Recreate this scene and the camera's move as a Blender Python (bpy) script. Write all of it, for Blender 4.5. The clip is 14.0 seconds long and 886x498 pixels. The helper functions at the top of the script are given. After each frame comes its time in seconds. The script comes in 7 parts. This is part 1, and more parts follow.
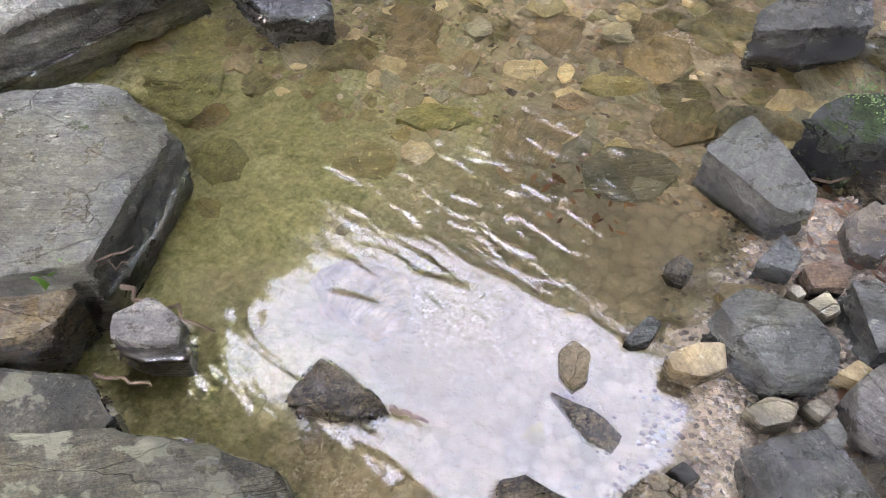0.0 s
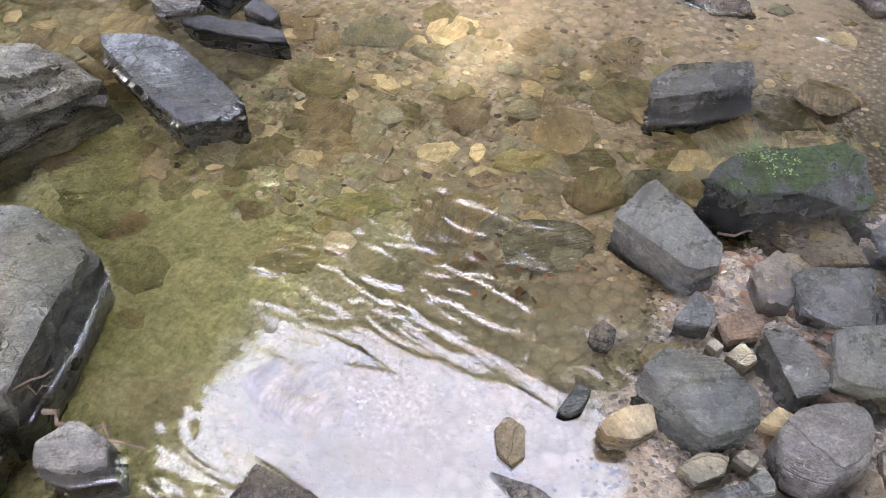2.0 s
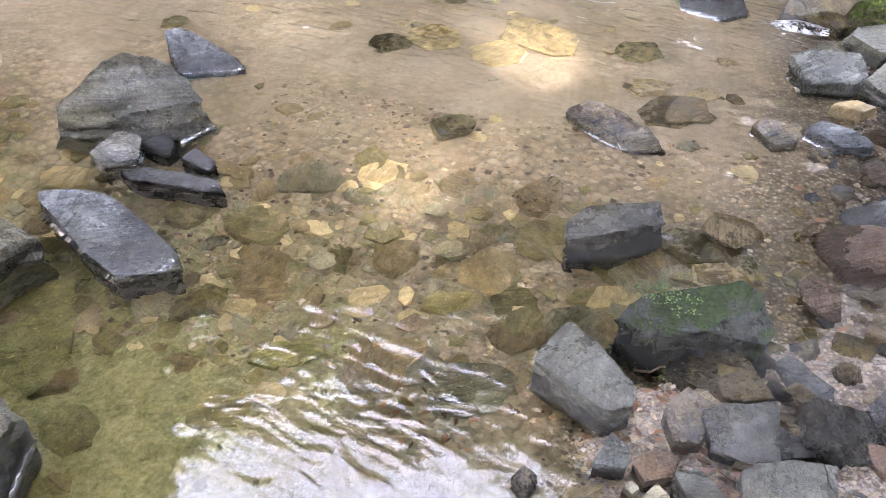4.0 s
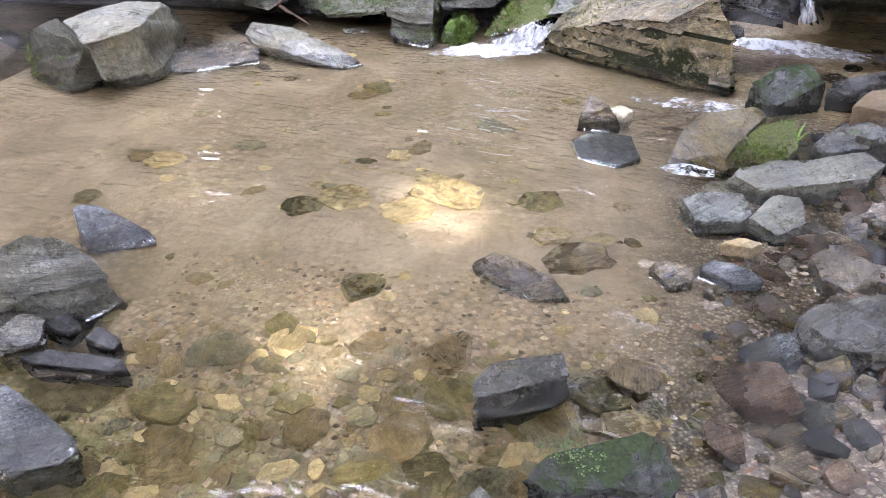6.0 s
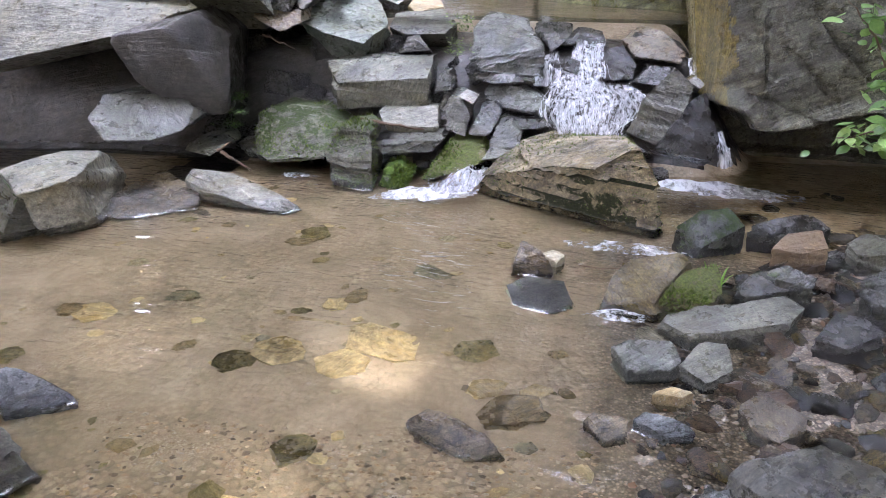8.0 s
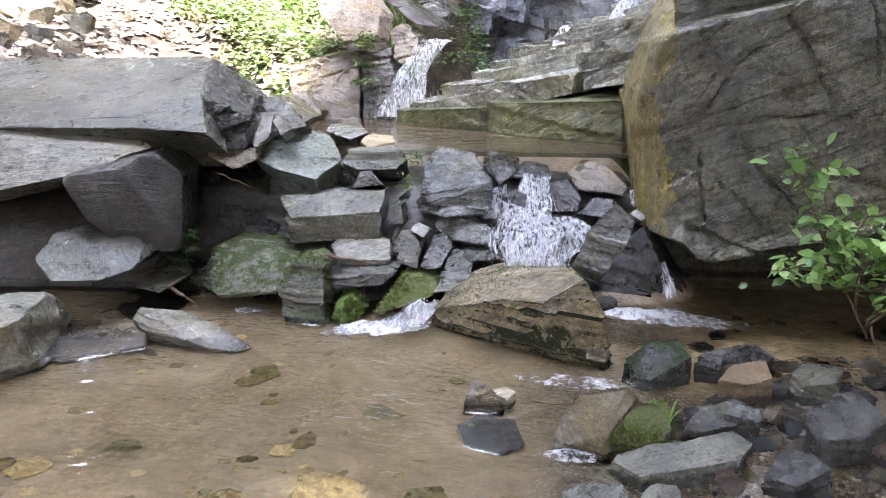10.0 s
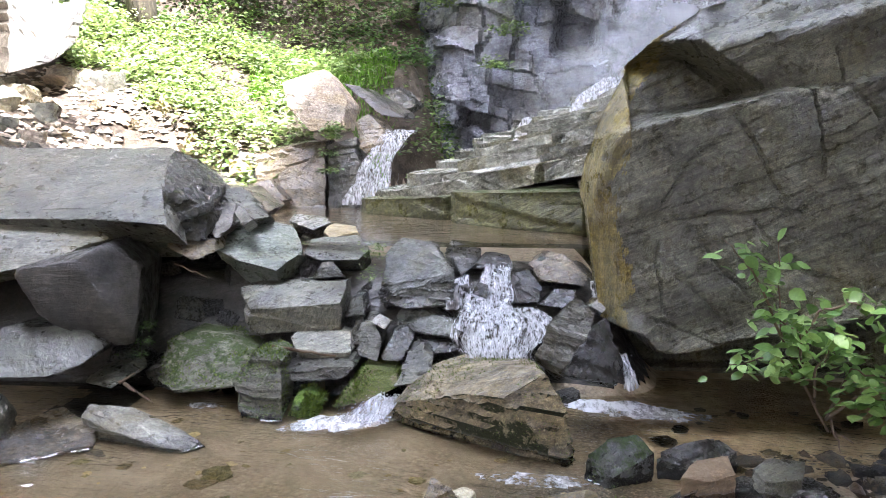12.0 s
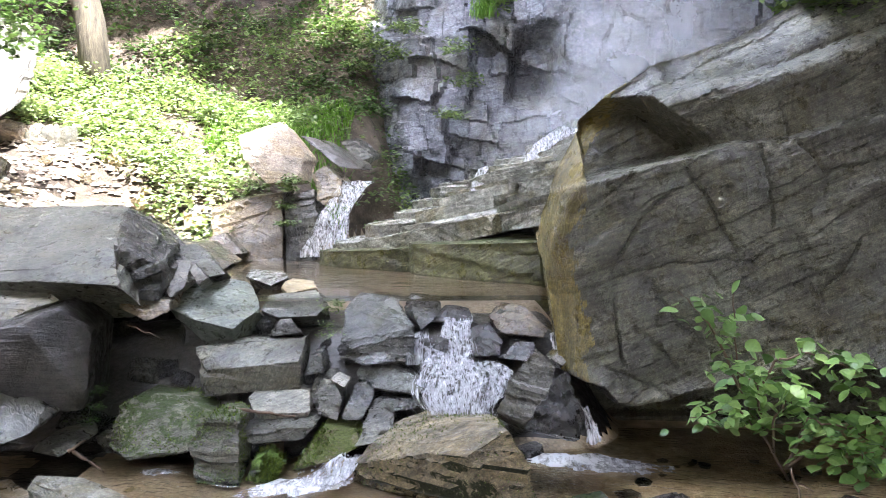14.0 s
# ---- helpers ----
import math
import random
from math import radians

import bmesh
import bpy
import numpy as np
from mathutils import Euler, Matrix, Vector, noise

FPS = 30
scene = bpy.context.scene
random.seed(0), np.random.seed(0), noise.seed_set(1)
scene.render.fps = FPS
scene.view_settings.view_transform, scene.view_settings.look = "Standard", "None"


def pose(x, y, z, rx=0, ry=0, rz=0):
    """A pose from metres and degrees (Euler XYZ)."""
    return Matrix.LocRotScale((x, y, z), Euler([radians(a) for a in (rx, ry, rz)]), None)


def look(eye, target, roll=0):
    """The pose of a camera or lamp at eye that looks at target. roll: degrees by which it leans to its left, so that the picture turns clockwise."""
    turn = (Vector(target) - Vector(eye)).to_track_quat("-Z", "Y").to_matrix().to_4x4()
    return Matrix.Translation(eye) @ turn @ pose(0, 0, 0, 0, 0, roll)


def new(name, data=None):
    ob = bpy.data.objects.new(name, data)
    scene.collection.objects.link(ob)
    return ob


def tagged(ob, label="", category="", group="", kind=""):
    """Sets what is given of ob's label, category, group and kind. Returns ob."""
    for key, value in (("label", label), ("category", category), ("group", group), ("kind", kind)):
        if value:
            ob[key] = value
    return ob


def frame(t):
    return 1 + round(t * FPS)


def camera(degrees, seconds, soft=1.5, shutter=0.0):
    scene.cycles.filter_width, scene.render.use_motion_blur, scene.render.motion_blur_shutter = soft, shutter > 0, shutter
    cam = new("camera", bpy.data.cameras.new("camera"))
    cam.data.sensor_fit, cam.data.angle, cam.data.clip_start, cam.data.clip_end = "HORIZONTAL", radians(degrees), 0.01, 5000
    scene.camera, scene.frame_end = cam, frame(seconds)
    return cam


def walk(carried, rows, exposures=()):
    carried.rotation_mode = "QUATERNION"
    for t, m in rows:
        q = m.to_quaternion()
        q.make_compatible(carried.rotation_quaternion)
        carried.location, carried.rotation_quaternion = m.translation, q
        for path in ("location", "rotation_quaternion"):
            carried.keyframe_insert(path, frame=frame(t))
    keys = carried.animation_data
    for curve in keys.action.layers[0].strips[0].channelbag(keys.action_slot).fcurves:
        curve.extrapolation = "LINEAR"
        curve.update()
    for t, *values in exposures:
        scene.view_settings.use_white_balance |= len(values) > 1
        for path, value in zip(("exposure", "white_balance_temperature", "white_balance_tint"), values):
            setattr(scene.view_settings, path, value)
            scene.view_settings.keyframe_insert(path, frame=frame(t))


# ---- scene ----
cam = camera(59.0, 14.0, 0.8)
# seconds, x, y, z, yaw, pitch, roll
ROWS = [
    (0.0, -0.303, -0.224, 1.078, 28.16, -52.49, 0.15),
    (0.5, -0.303, -0.217, 1.088, 25.87, -52.27, 0.09),
    (1.0, -0.3, -0.215, 1.087, 24.19, -50.8, 0.04),
    (1.5, -0.295, -0.209, 1.096, 22.65, -49.14, -0.03),
    (2.0, -0.282, -0.203, 1.113, 21.38, -47.52, -0.2),
    (4.5, -0.198, -0.148, 1.249, 16.43, -37.99, 0.2),
    (5.0, -0.174, -0.139, 1.269, 15.12, -35.55, -0.18),
    (5.5, -0.151, -0.122, 1.295, 13.8, -33.16, -0.47),
    (6.0, -0.137, -0.11, 1.302, 12.41, -30.67, -0.45),
    (6.5, -0.12, -0.091, 1.325, 11.16, -28.63, -0.45),
    (7.0, -0.107, -0.071, 1.344, 10.01, -26.42, -0.16),
    (7.5, -0.104, -0.062, 1.379, 9.07, -24.16, 0.16),
    (8.0, -0.092, -0.06, 1.401, 8.28, -21.81, 0.35),
    (10.5, -0.032, -0.034, 1.532, 4.78, -11.53, 0.11),
    (11.0, -0.022, -0.024, 1.553, 4.31, -9.88, 0.18),
    (11.5, -0.02, -0.03, 1.559, 3.55, -8.53, 0.36),
    (12.0, 0.001, -0.016, 1.556, 3.01, -7.29, 0.44),
    (12.5, 0.007, 0.003, 1.611, 2.15, -6.62, 0.27),
    (13.0, 0.026, 0.012, 1.591, 1.54, -5.35, 0.02),
    (13.5, 0.016, 0.015, 1.599, 0.83, -4.5, -0.13),
    (14.0, 0.0, 0.0, 1.617, -0.0, -4.0, -0.32),
]


def eye_pose(x, y, z, yaw, pitch, roll):
    yw, pt = radians(yaw), radians(pitch)
    way = Vector((-math.sin(yw) * math.cos(pt), math.cos(yw) * math.cos(pt), math.sin(pt)))
    return look((x, y, z), Vector((x, y, z)) + way, roll)


walk(cam, [(r[0], eye_pose(*r[1:])) for r in ROWS], [(0.0, 5.52, 6150, 18), (5.0, 5.65, 6000, 20), (8.0, 5.22, 5950, 20), (11.0, 5.02, 6000, 17), (14.0, 5.0, 6000, 15)])

# ---- daylight ----
SUN_EL, SUN_AZ = radians(57), radians(145)          # azimuth from +y towards +x
TO_SUN = Vector((math.sin(SUN_AZ) * math.cos(SUN_EL), math.cos(SUN_AZ) * math.cos(SUN_EL), math.sin(SUN_EL)))
world = bpy.data.worlds.new("sky")
scene.world = world
world.use_nodes = True
wn = world.node_tree
sky = wn.nodes.new("ShaderNodeTexSky")
sky.sky_type, sky.sun_disc, sky.sun_elevation, sky.sun_rotation = "NISHITA", False, SUN_EL, SUN_AZ
sky.air_density, sky.dust_density, sky.ozone_density = 1.0, 4.0, 1.0
veil = wn.nodes.new("ShaderNodeMix")          # thin bright cloud over the whole sky
veil.data_type = "RGBA"
veil.inputs[0].default_value = 0.7
veil.inputs[7].default_value = (5.55, 5.68, 6.55, 1)
wn.links.new(sky.outputs[0], veil.inputs[6])
wn.links.new(veil.outputs[2], wn.nodes["Background"].inputs[0])
wn.nodes["Background"].inputs[1].default_value = 0.15
sun = new("sun", bpy.data.lights.new("sun", "SUN"))
sun.data.energy, sun.data.angle, sun.data.color = 1.9, radians(1.8), (1.0, 0.94, 0.88)
sun.matrix_world = look(TO_SUN * 40, (0, 0, 0))


# ---- materials ----
class Mat:
    """A small node-building helper."""

    def __init__(self, name):
        self.m = bpy.data.materials.new(name)
        self.m.use_nodes = True
        self.t = self.m.node_tree
        self.b = self.t.nodes["Principled BSDF"]
        self.out = self.t.nodes["Material Output"]

    def n(self, kind, **sets):
        node = self.t.nodes.new("ShaderNode" + kind)
        for k, v in sets.items():
            if k == "blend":
                node.blend_type = v
            elif k == "op":
                node.operation = v
            elif k == "dtype":
                node.data_type = v
            elif k == "feature":
                node.feature = v
        return node

    def link(self, a, b):
        self.t.links.new(a, b)

    def coords(self, scale=(1, 1, 1), turn=(0, 0, 0), space="Object", free=False):
        """Coordinates in metres, moved at random from object to object, turned, then stretched; free also tips them at random."""
        src = self.n("TexCoord").outputs[space]
        if space == "Object":
            info = self.n("ObjectInfo")
            mul = self.n("VectorMath", op="SCALE")
            mul.inputs[0].default_value = (13.1, 7.7, 29.3)
            self.link(info.outputs["Random"], mul.inputs["Scale"])
            add = self.n("VectorMath", op="ADD")
            self.link(src, add.inputs[0])
            self.link(mul.outputs[0], add.inputs[1])
            src = add.outputs[0]
            if free:
                tip = self.n("VectorRotate")
                tip.inputs["Axis"].default_value = (0.6, 0.8, 0.0)
                self.link(src, tip.inputs["Vector"])
                self.link(self.math("MULTIPLY", self.math("SUBTRACT", info.outputs["Random"], 0.5), 2.0), tip.inputs["Angle"])
                src = tip.outputs[0]
        for name, value in (("Rotation", [radians(a) for a in turn]), ("Scale", scale)):
            mp = self.n("Mapping")
            mp.inputs[name].default_value = value
            self.link(src, mp.inputs[0])
            src = mp.outputs[0]
        return src

    def noise(self, vec, scale, detail=6, rough=0.6, distort=0.0):
        k = self.n("TexNoise")
        self.link(vec, k.inputs["Vector"])
        k.inputs["Scale"].default_value, k.inputs["Detail"].default_value = scale, detail
        k.inputs["Roughness"].default_value, k.inputs["Distortion"].default_value = rough, distort
        return k.outputs["Fac"]

    def voronoi(self, vec, scale, feature="F1", out="Distance"):
        k = self.n("TexVoronoi", feature=feature)
        self.link(vec, k.inputs["Vector"])
        k.inputs["Scale"].default_value = scale
        return k.outputs[out]

    def ramp(self, fac, stops):
        k = self.n("ValToRGB")
        e = k.color_ramp.elements
        while len(e) < len(stops):
            e.new(0.5)
        for el, (p, c) in zip(e, stops):
            el.position = p
            el.color = (*c, 1) if not isinstance(c, (int, float)) else (c, c, c, 1)
        self.link(fac, k.inputs[0])
        return k.outputs[0]

    def mix(self, fac, a, b, blend="MIX"):
        k = self.n("Mix", dtype="RGBA", blend=blend)
        for sock, v in ((k.inputs[0], fac), (k.inputs[6], a), (k.inputs[7], b)):
            if isinstance(v, (int, float)):
                sock.default_value = v if sock.type == "VALUE" else (v, v, v, 1)
            elif isinstance(v, tuple):
                sock.default_value = (*v, 1)
            else:
                self.link(v, sock)
        return k.outputs[2]

    def math(self, op, a, b=0.0, clamp=False):
        k = self.n("Math", op=op)
        k.use_clamp = clamp
        for sock, v in ((k.inputs[0], a), (k.inputs[1], b)):
            if isinstance(v, (int, float)):
                sock.default_value = v
            else:
                self.link(v, sock)
        return k.outputs[0]

    def bump(self, height, strength, distance):
        k = self.n("Bump")
        k.inputs["Strength"].default_value, k.inputs["Distance"].default_value = strength, distance
        self.link(height, k.inputs["Height"])
        self.link(k.outputs[0], self.b.inputs["Normal"])
        return k.outputs[0]

    def up(self):
        g = self.n("NewGeometry")
        s = self.n("SeparateXYZ")
        self.link(g.outputs["Normal"], s.inputs[0])
        return s.outputs["Z"]

    def random(self):
        return self.n("ObjectInfo").outputs["Random"]


def rock_mat(name, dark, light, moss=0.0, rough=0.7, spots=0.0, stain=None, moss_col=(0.05, 0.075, 0.015), turn=(25, 10, 0), space="Object", stripes=0.6, grit=0.7, coarse=1.0, gain=0.6, flank=0.22):
    """Foliated stone; coarse makes every feature that many times larger."""
    k = Mat(name)
    f = 1.0 / coarse
    c = k.coords((f, f, f), space=space)
    mid = tuple((a + b) / 2 for a, b in zip(dark, light))
    base = k.ramp(k.noise(c, 5, 9, 0.65), [(0.34, dark), (0.5, mid), (0.66, light)])
    streak = k.noise(k.coords((1.6 * f, 1.6 * f, 15 * f), turn, space, coarse == 1.0), 2.0, 9, 0.7, 0.8)
    base = k.mix(stripes, base, k.ramp(streak, [(0.34, 0.4), (0.5, 0.95), (0.64, 1.45)]), "MULTIPLY")
    blotch = k.noise(c, 2.3, 6, 0.7, 0.5)
    base = k.mix(k.ramp(blotch, [(0.5, 0.0), (0.62, 0.5)]), base, tuple(v * q for v, q in zip(mid, (1.1, 0.98, 0.62))))
    lamina = k.noise(k.coords((6 * f, 6 * f, 90 * f), turn, space, coarse == 1.0), 2.4, 5, 0.7, 0.4)
    base = k.mix(min(1, grit), base, k.ramp(lamina, [(0.36, 0.65), (0.48, 1.0), (0.64, 1.3)]), "MULTIPLY")
    mottle = k.noise(c, 38, 6, 0.75)
    base = k.mix(grit, base, k.ramp(mottle, [(0.36, 0.5), (0.5, 1.0), (0.62, 1.45)]), "MULTIPLY")
    grain = k.noise(c, 210, 3, 0.7)
    base = k.mix(grit, base, k.ramp(grain, [(0.36, 0.5), (0.5, 1.0), (0.64, 1.5)]), "MULTIPLY")
    speck = k.ramp(k.noise(c, 70, 2, 0.5), [(0.66, 0.0), (0.7, 0.6)])
    base = k.mix(speck, base, tuple(min(0.6, v * 1.6) for v in light))
    # broken joints, straight and angular, here and there
    bent = k.n("VectorMath", op="ADD")
    k.link(k.coords((1.2 * f, 1.2 * f, 4.0 * f), turn, space, coarse == 1.0), bent.inputs[0])
    soft = k.n("VectorMath", op="SCALE")
    wob = k.n("TexNoise")
    k.link(c, wob.inputs["Vector"])
    wob.inputs["Scale"].default_value, wob.inputs["Detail"].default_value = 9, 4
    k.link(wob.outputs["Color"], soft.inputs[0])
    soft.inputs["Scale"].default_value = 0.16
    k.link(soft.outputs[0], bent.inputs[1])
    edge = k.voronoi(bent.outputs[0], 2.2, "DISTANCE_TO_EDGE")
    crack = k.ramp(edge, [(0.0, 0.0), (0.006, 1.0)])
    crack = k.mix(1.0, crack, k.ramp(k.noise(c, 3.4, 4), [(0.5, 1.0), (0.54, 0.0)]), "ADD")
    base = k.mix(min(1, grit * 1.3), base, k.ramp(crack, [(0.0, 0.22), (0.7, 1.0)]), "MULTIPLY")
    if stain:
        base = k.mix(k.ramp(k.noise(c, 3.1, 5), [(0.45, 0.0), (0.62, 0.85)]), base, stain)
    if spots:
        sp = k.ramp(k.noise(c, 11, 7, 0.6), [(0.52, 0.0), (0.55, spots)])
        base = k.mix(sp, base, k.mix(mottle, (0.24, 0.24, 0.18), (0.4, 0.4, 0.33)))
    base = k.mix(1.0, base, (gain, gain * 0.98, gain * 0.79), "MULTIPLY")
    rnd = k.math("ADD", k.math("MULTIPLY", k.random(), 0.5), 0.72)
    base = k.mix(1.0, base, rnd, "MULTIPLY")
    rg = k.ramp(k.noise(c, 14, 6, 0.7), [(0.38, max(rough - 0.22, 0.1)), (0.62, min(rough + 0.15, 1))])
    if moss:
        mz = k.math("ADD", k.math("MULTIPLY", k.up(), flank), k.noise(c, 9, 10, 0.8))
        mf = k.ramp(mz, [(0.88 - 0.34 * moss, 0.0), (0.93 - 0.34 * moss, 1.0)])
        mc = k.ramp(k.noise(c, 110, 5, 0.7), [(0.34, tuple(v * 0.25 for v in moss_col)), (0.66, tuple(v * 1.25 for v in moss_col))])
        base = k.mix(mf, base, mc)
        rg = k.mix(mf, rg, 0.95)
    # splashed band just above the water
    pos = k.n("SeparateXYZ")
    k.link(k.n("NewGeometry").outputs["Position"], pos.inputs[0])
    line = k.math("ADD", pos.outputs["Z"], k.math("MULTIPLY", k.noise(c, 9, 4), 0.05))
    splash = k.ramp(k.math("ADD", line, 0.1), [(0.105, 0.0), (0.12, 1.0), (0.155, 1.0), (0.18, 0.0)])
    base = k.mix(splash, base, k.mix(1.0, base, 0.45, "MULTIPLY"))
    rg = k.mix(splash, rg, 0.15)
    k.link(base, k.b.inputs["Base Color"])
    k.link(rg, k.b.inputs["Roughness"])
    # relief in metres
    h = k.math("MULTIPLY", streak, 0.016 * coarse)
    for height, amount in ((lamina, 0.004), (mottle, 0.007), (grain, 0.0012), (crack, 0.005), (k.noise(c, 13, 8, 0.7), 0.014)):
        h = k.math("ADD", h, k.math("MULTIPLY", height, amount * coarse * (0.4 + grit)))
    k.bump(h, 1.0, 1.0)
    if rough < 0.55:
        wet = k.ramp(k.noise(c, 3.3, 5, 0.7), [(0.4, 0.0), (0.56, 0.9)])
        if moss:
            wet = k.mix(mf, wet, 0.0)
        k.link(wet, k.b.inputs["Coat Weight"])
        k.b.inputs["Coat Roughness"].default_value = 0.12
        k.b.inputs["Coat IOR"].default_value = 1.45
        film = k.n("Bump")
        film.inputs["Strength"].default_value, film.inputs["Distance"].default_value = 1.0, 1.0
        k.link(k.math("ADD", k.math("MULTIPLY", streak, 0.012 * coarse), k.math("MULTIPLY", mottle, 0.004 * coarse)), film.inputs["Height"])
        k.link(film.outputs[0], k.b.inputs["Coat Normal"])
    return k.m


ROCK = {
    "grey": rock_mat("grey_schist", (0.062, 0.066, 0.06), (0.26, 0.265, 0.245), 0.14, rough=0.42),
    "palegrey": rock_mat("pale_schist", (0.14, 0.14, 0.132), (0.36, 0.36, 0.34), 0.1, rough=0.45, gain=0.72),
    "palewet": rock_mat("pale_wet_rock", (0.2, 0.2, 0.21), (0.4, 0.4, 0.42), rough=0.22, gain=0.6),
    "darkgrey": rock_mat("dark_schist", (0.03, 0.032, 0.028), (0.15, 0.15, 0.135), 0.2, rough=0.32, gain=0.48),
    # dark slate; also stands in for shade in the hollow and the heap's gaps
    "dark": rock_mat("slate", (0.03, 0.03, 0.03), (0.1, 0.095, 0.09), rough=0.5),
    "darkwet": rock_mat("dark_wet_rock", (0.02, 0.021, 0.022), (0.1, 0.1, 0.1), rough=0.28, gain=0.5),
    # for black wet stones; its low gain also paints the deep shade of the hollow
    "blackwet": rock_mat("black_wet_or_shade_rock", (0.016, 0.016, 0.015), (0.085, 0.083, 0.075), 0.1, rough=0.3, gain=0.36),
    "bluegrey": rock_mat("blue_schist", (0.05, 0.057, 0.06), (0.22, 0.235, 0.24), rough=0.3),
    "bluewet": rock_mat("blue_wet_rock", (0.1, 0.11, 0.14), (0.3, 0.33, 0.4), rough=0.22, gain=0.42),
    "teal": rock_mat("green_blue_schist", (0.11, 0.135, 0.135), (0.28, 0.32, 0.31), rough=0.4, gain=0.75),
    "purple": rock_mat("purple_schist", (0.12, 0.115, 0.118), (0.29, 0.28, 0.28), rough=0.45),
    "brown": rock_mat("brown_rock", (0.06, 0.048, 0.032), (0.26, 0.215, 0.155), 0.12, rough=0.38, gain=0.72),
    # light tan for the lit top; dark moss on the flanks doubles as shade
    "brownlit": rock_mat("tawny_rock_shaded_flanks", (0.07, 0.058, 0.036), (0.4, 0.34, 0.24), 0.92, rough=0.5, stripes=0.6, grit=0.9, turn=(60, 20, 0), moss_col=(0.028, 0.036, 0.01), gain=0.85, flank=-0.34),
    "redbrown": rock_mat("red_brown_rock", (0.1, 0.065, 0.05), (0.26, 0.19, 0.15)),
    "ochre": rock_mat("ochre_rock", (0.12, 0.09, 0.03), (0.3, 0.24, 0.1), 0.15, rough=0.5),
    "orange": rock_mat("rusty_rock", (0.13, 0.1, 0.08), (0.34, 0.25, 0.17), stain=(0.2, 0.145, 0.1), gain=0.8),
    "bedtan": rock_mat("bed_tan_stone", (0.33, 0.265, 0.17), (0.54, 0.45, 0.31), grit=0.3, gain=1.25),
    "bedbrown": rock_mat("bed_brown_stone", (0.2, 0.16, 0.1), (0.42, 0.335, 0.22), grit=0.35, gain=0.85),
    "bedolive": rock_mat("bed_olive_stone", (0.18, 0.16, 0.085), (0.39, 0.345, 0.2), grit=0.35, gain=0.8),
    "bedgrey": rock_mat("bed_grey_stone", (0.19, 0.18, 0.14), (0.39, 0.365, 0.295), grit=0.35, gain=0.95),
    "algae": rock_mat("slimy_stone", (0.12, 0.12, 0.05), (0.27, 0.26, 0.135), grit=0.5, gain=0.95),
    "olive": rock_mat("olive_stone", (0.07, 0.07, 0.03), (0.24, 0.22, 0.12)),
    "tan": rock_mat("tan_stone", (0.28, 0.22, 0.15), (0.54, 0.46, 0.34), grit=0.35, gain=0.9),
    "pale": rock_mat("pale_stone", (0.27, 0.25, 0.215), (0.47, 0.44, 0.38), grit=0.4, gain=0.95),
    "lichen": rock_mat("lichened_rock", (0.055, 0.055, 0.045), (0.19, 0.18, 0.14), 0.18, spots=0.75),
    "mossdark": rock_mat("mossy_black_rock", (0.02, 0.024, 0.022), (0.1, 0.105, 0.1), 0.76, rough=0.35, moss_col=(0.03, 0.05, 0.01), gain=0.42),
    "mossgrey": rock_mat("mossy_grey_rock", (0.045, 0.046, 0.032), (0.2, 0.2, 0.16), 0.66, rough=0.45),
    "mossbrown": rock_mat("mossy_brown_rock", (0.05, 0.045, 0.025), (0.19, 0.17, 0.1), 0.8, moss_col=(0.09, 0.11, 0.02)),
    "mossgreen": rock_mat("moss_cushion", (0.04, 0.05, 0.02), (0.1, 0.12, 0.05), 1.0, moss_col=(0.1, 0.17, 0.02)),
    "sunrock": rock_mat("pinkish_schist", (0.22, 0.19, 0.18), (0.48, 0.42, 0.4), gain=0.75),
    "wall": rock_mat("cliff_schist", (0.085, 0.09, 0.076), (0.36, 0.37, 0.33), 0.24, coarse=1.2, rough=0.4, turn=(0, 24, 0), stripes=0.65, grit=0.9, gain=0.5),
    "prow": rock_mat("golden_wet_schist", (0.1, 0.085, 0.028), (0.38, 0.325, 0.13), 0.2, coarse=1.6, rough=0.4, turn=(80, 0, 0), stripes=0.7, gain=0.72),
    "ledgemoss": rock_mat("algae_covered_schist", (0.045, 0.05, 0.02), (0.15, 0.155, 0.075), 0.5, coarse=2.2, rough=0.45, gain=1.35),
    # the blue in these base colours stands for sky sheen on the wet cliff
    "cliff": rock_mat("wet_sheen_cliff_schist", (0.08, 0.086, 0.12), (0.35, 0.375, 0.52), 0.28, coarse=2.2, rough=0.3, stripes=0.4, grit=0.7, gain=0.74),
    "ledge": rock_mat("wet_ledge_schist", (0.1, 0.104, 0.105), (0.4, 0.41, 0.42), 0.22, coarse=2.2, rough=0.26, gain=1.1),
}


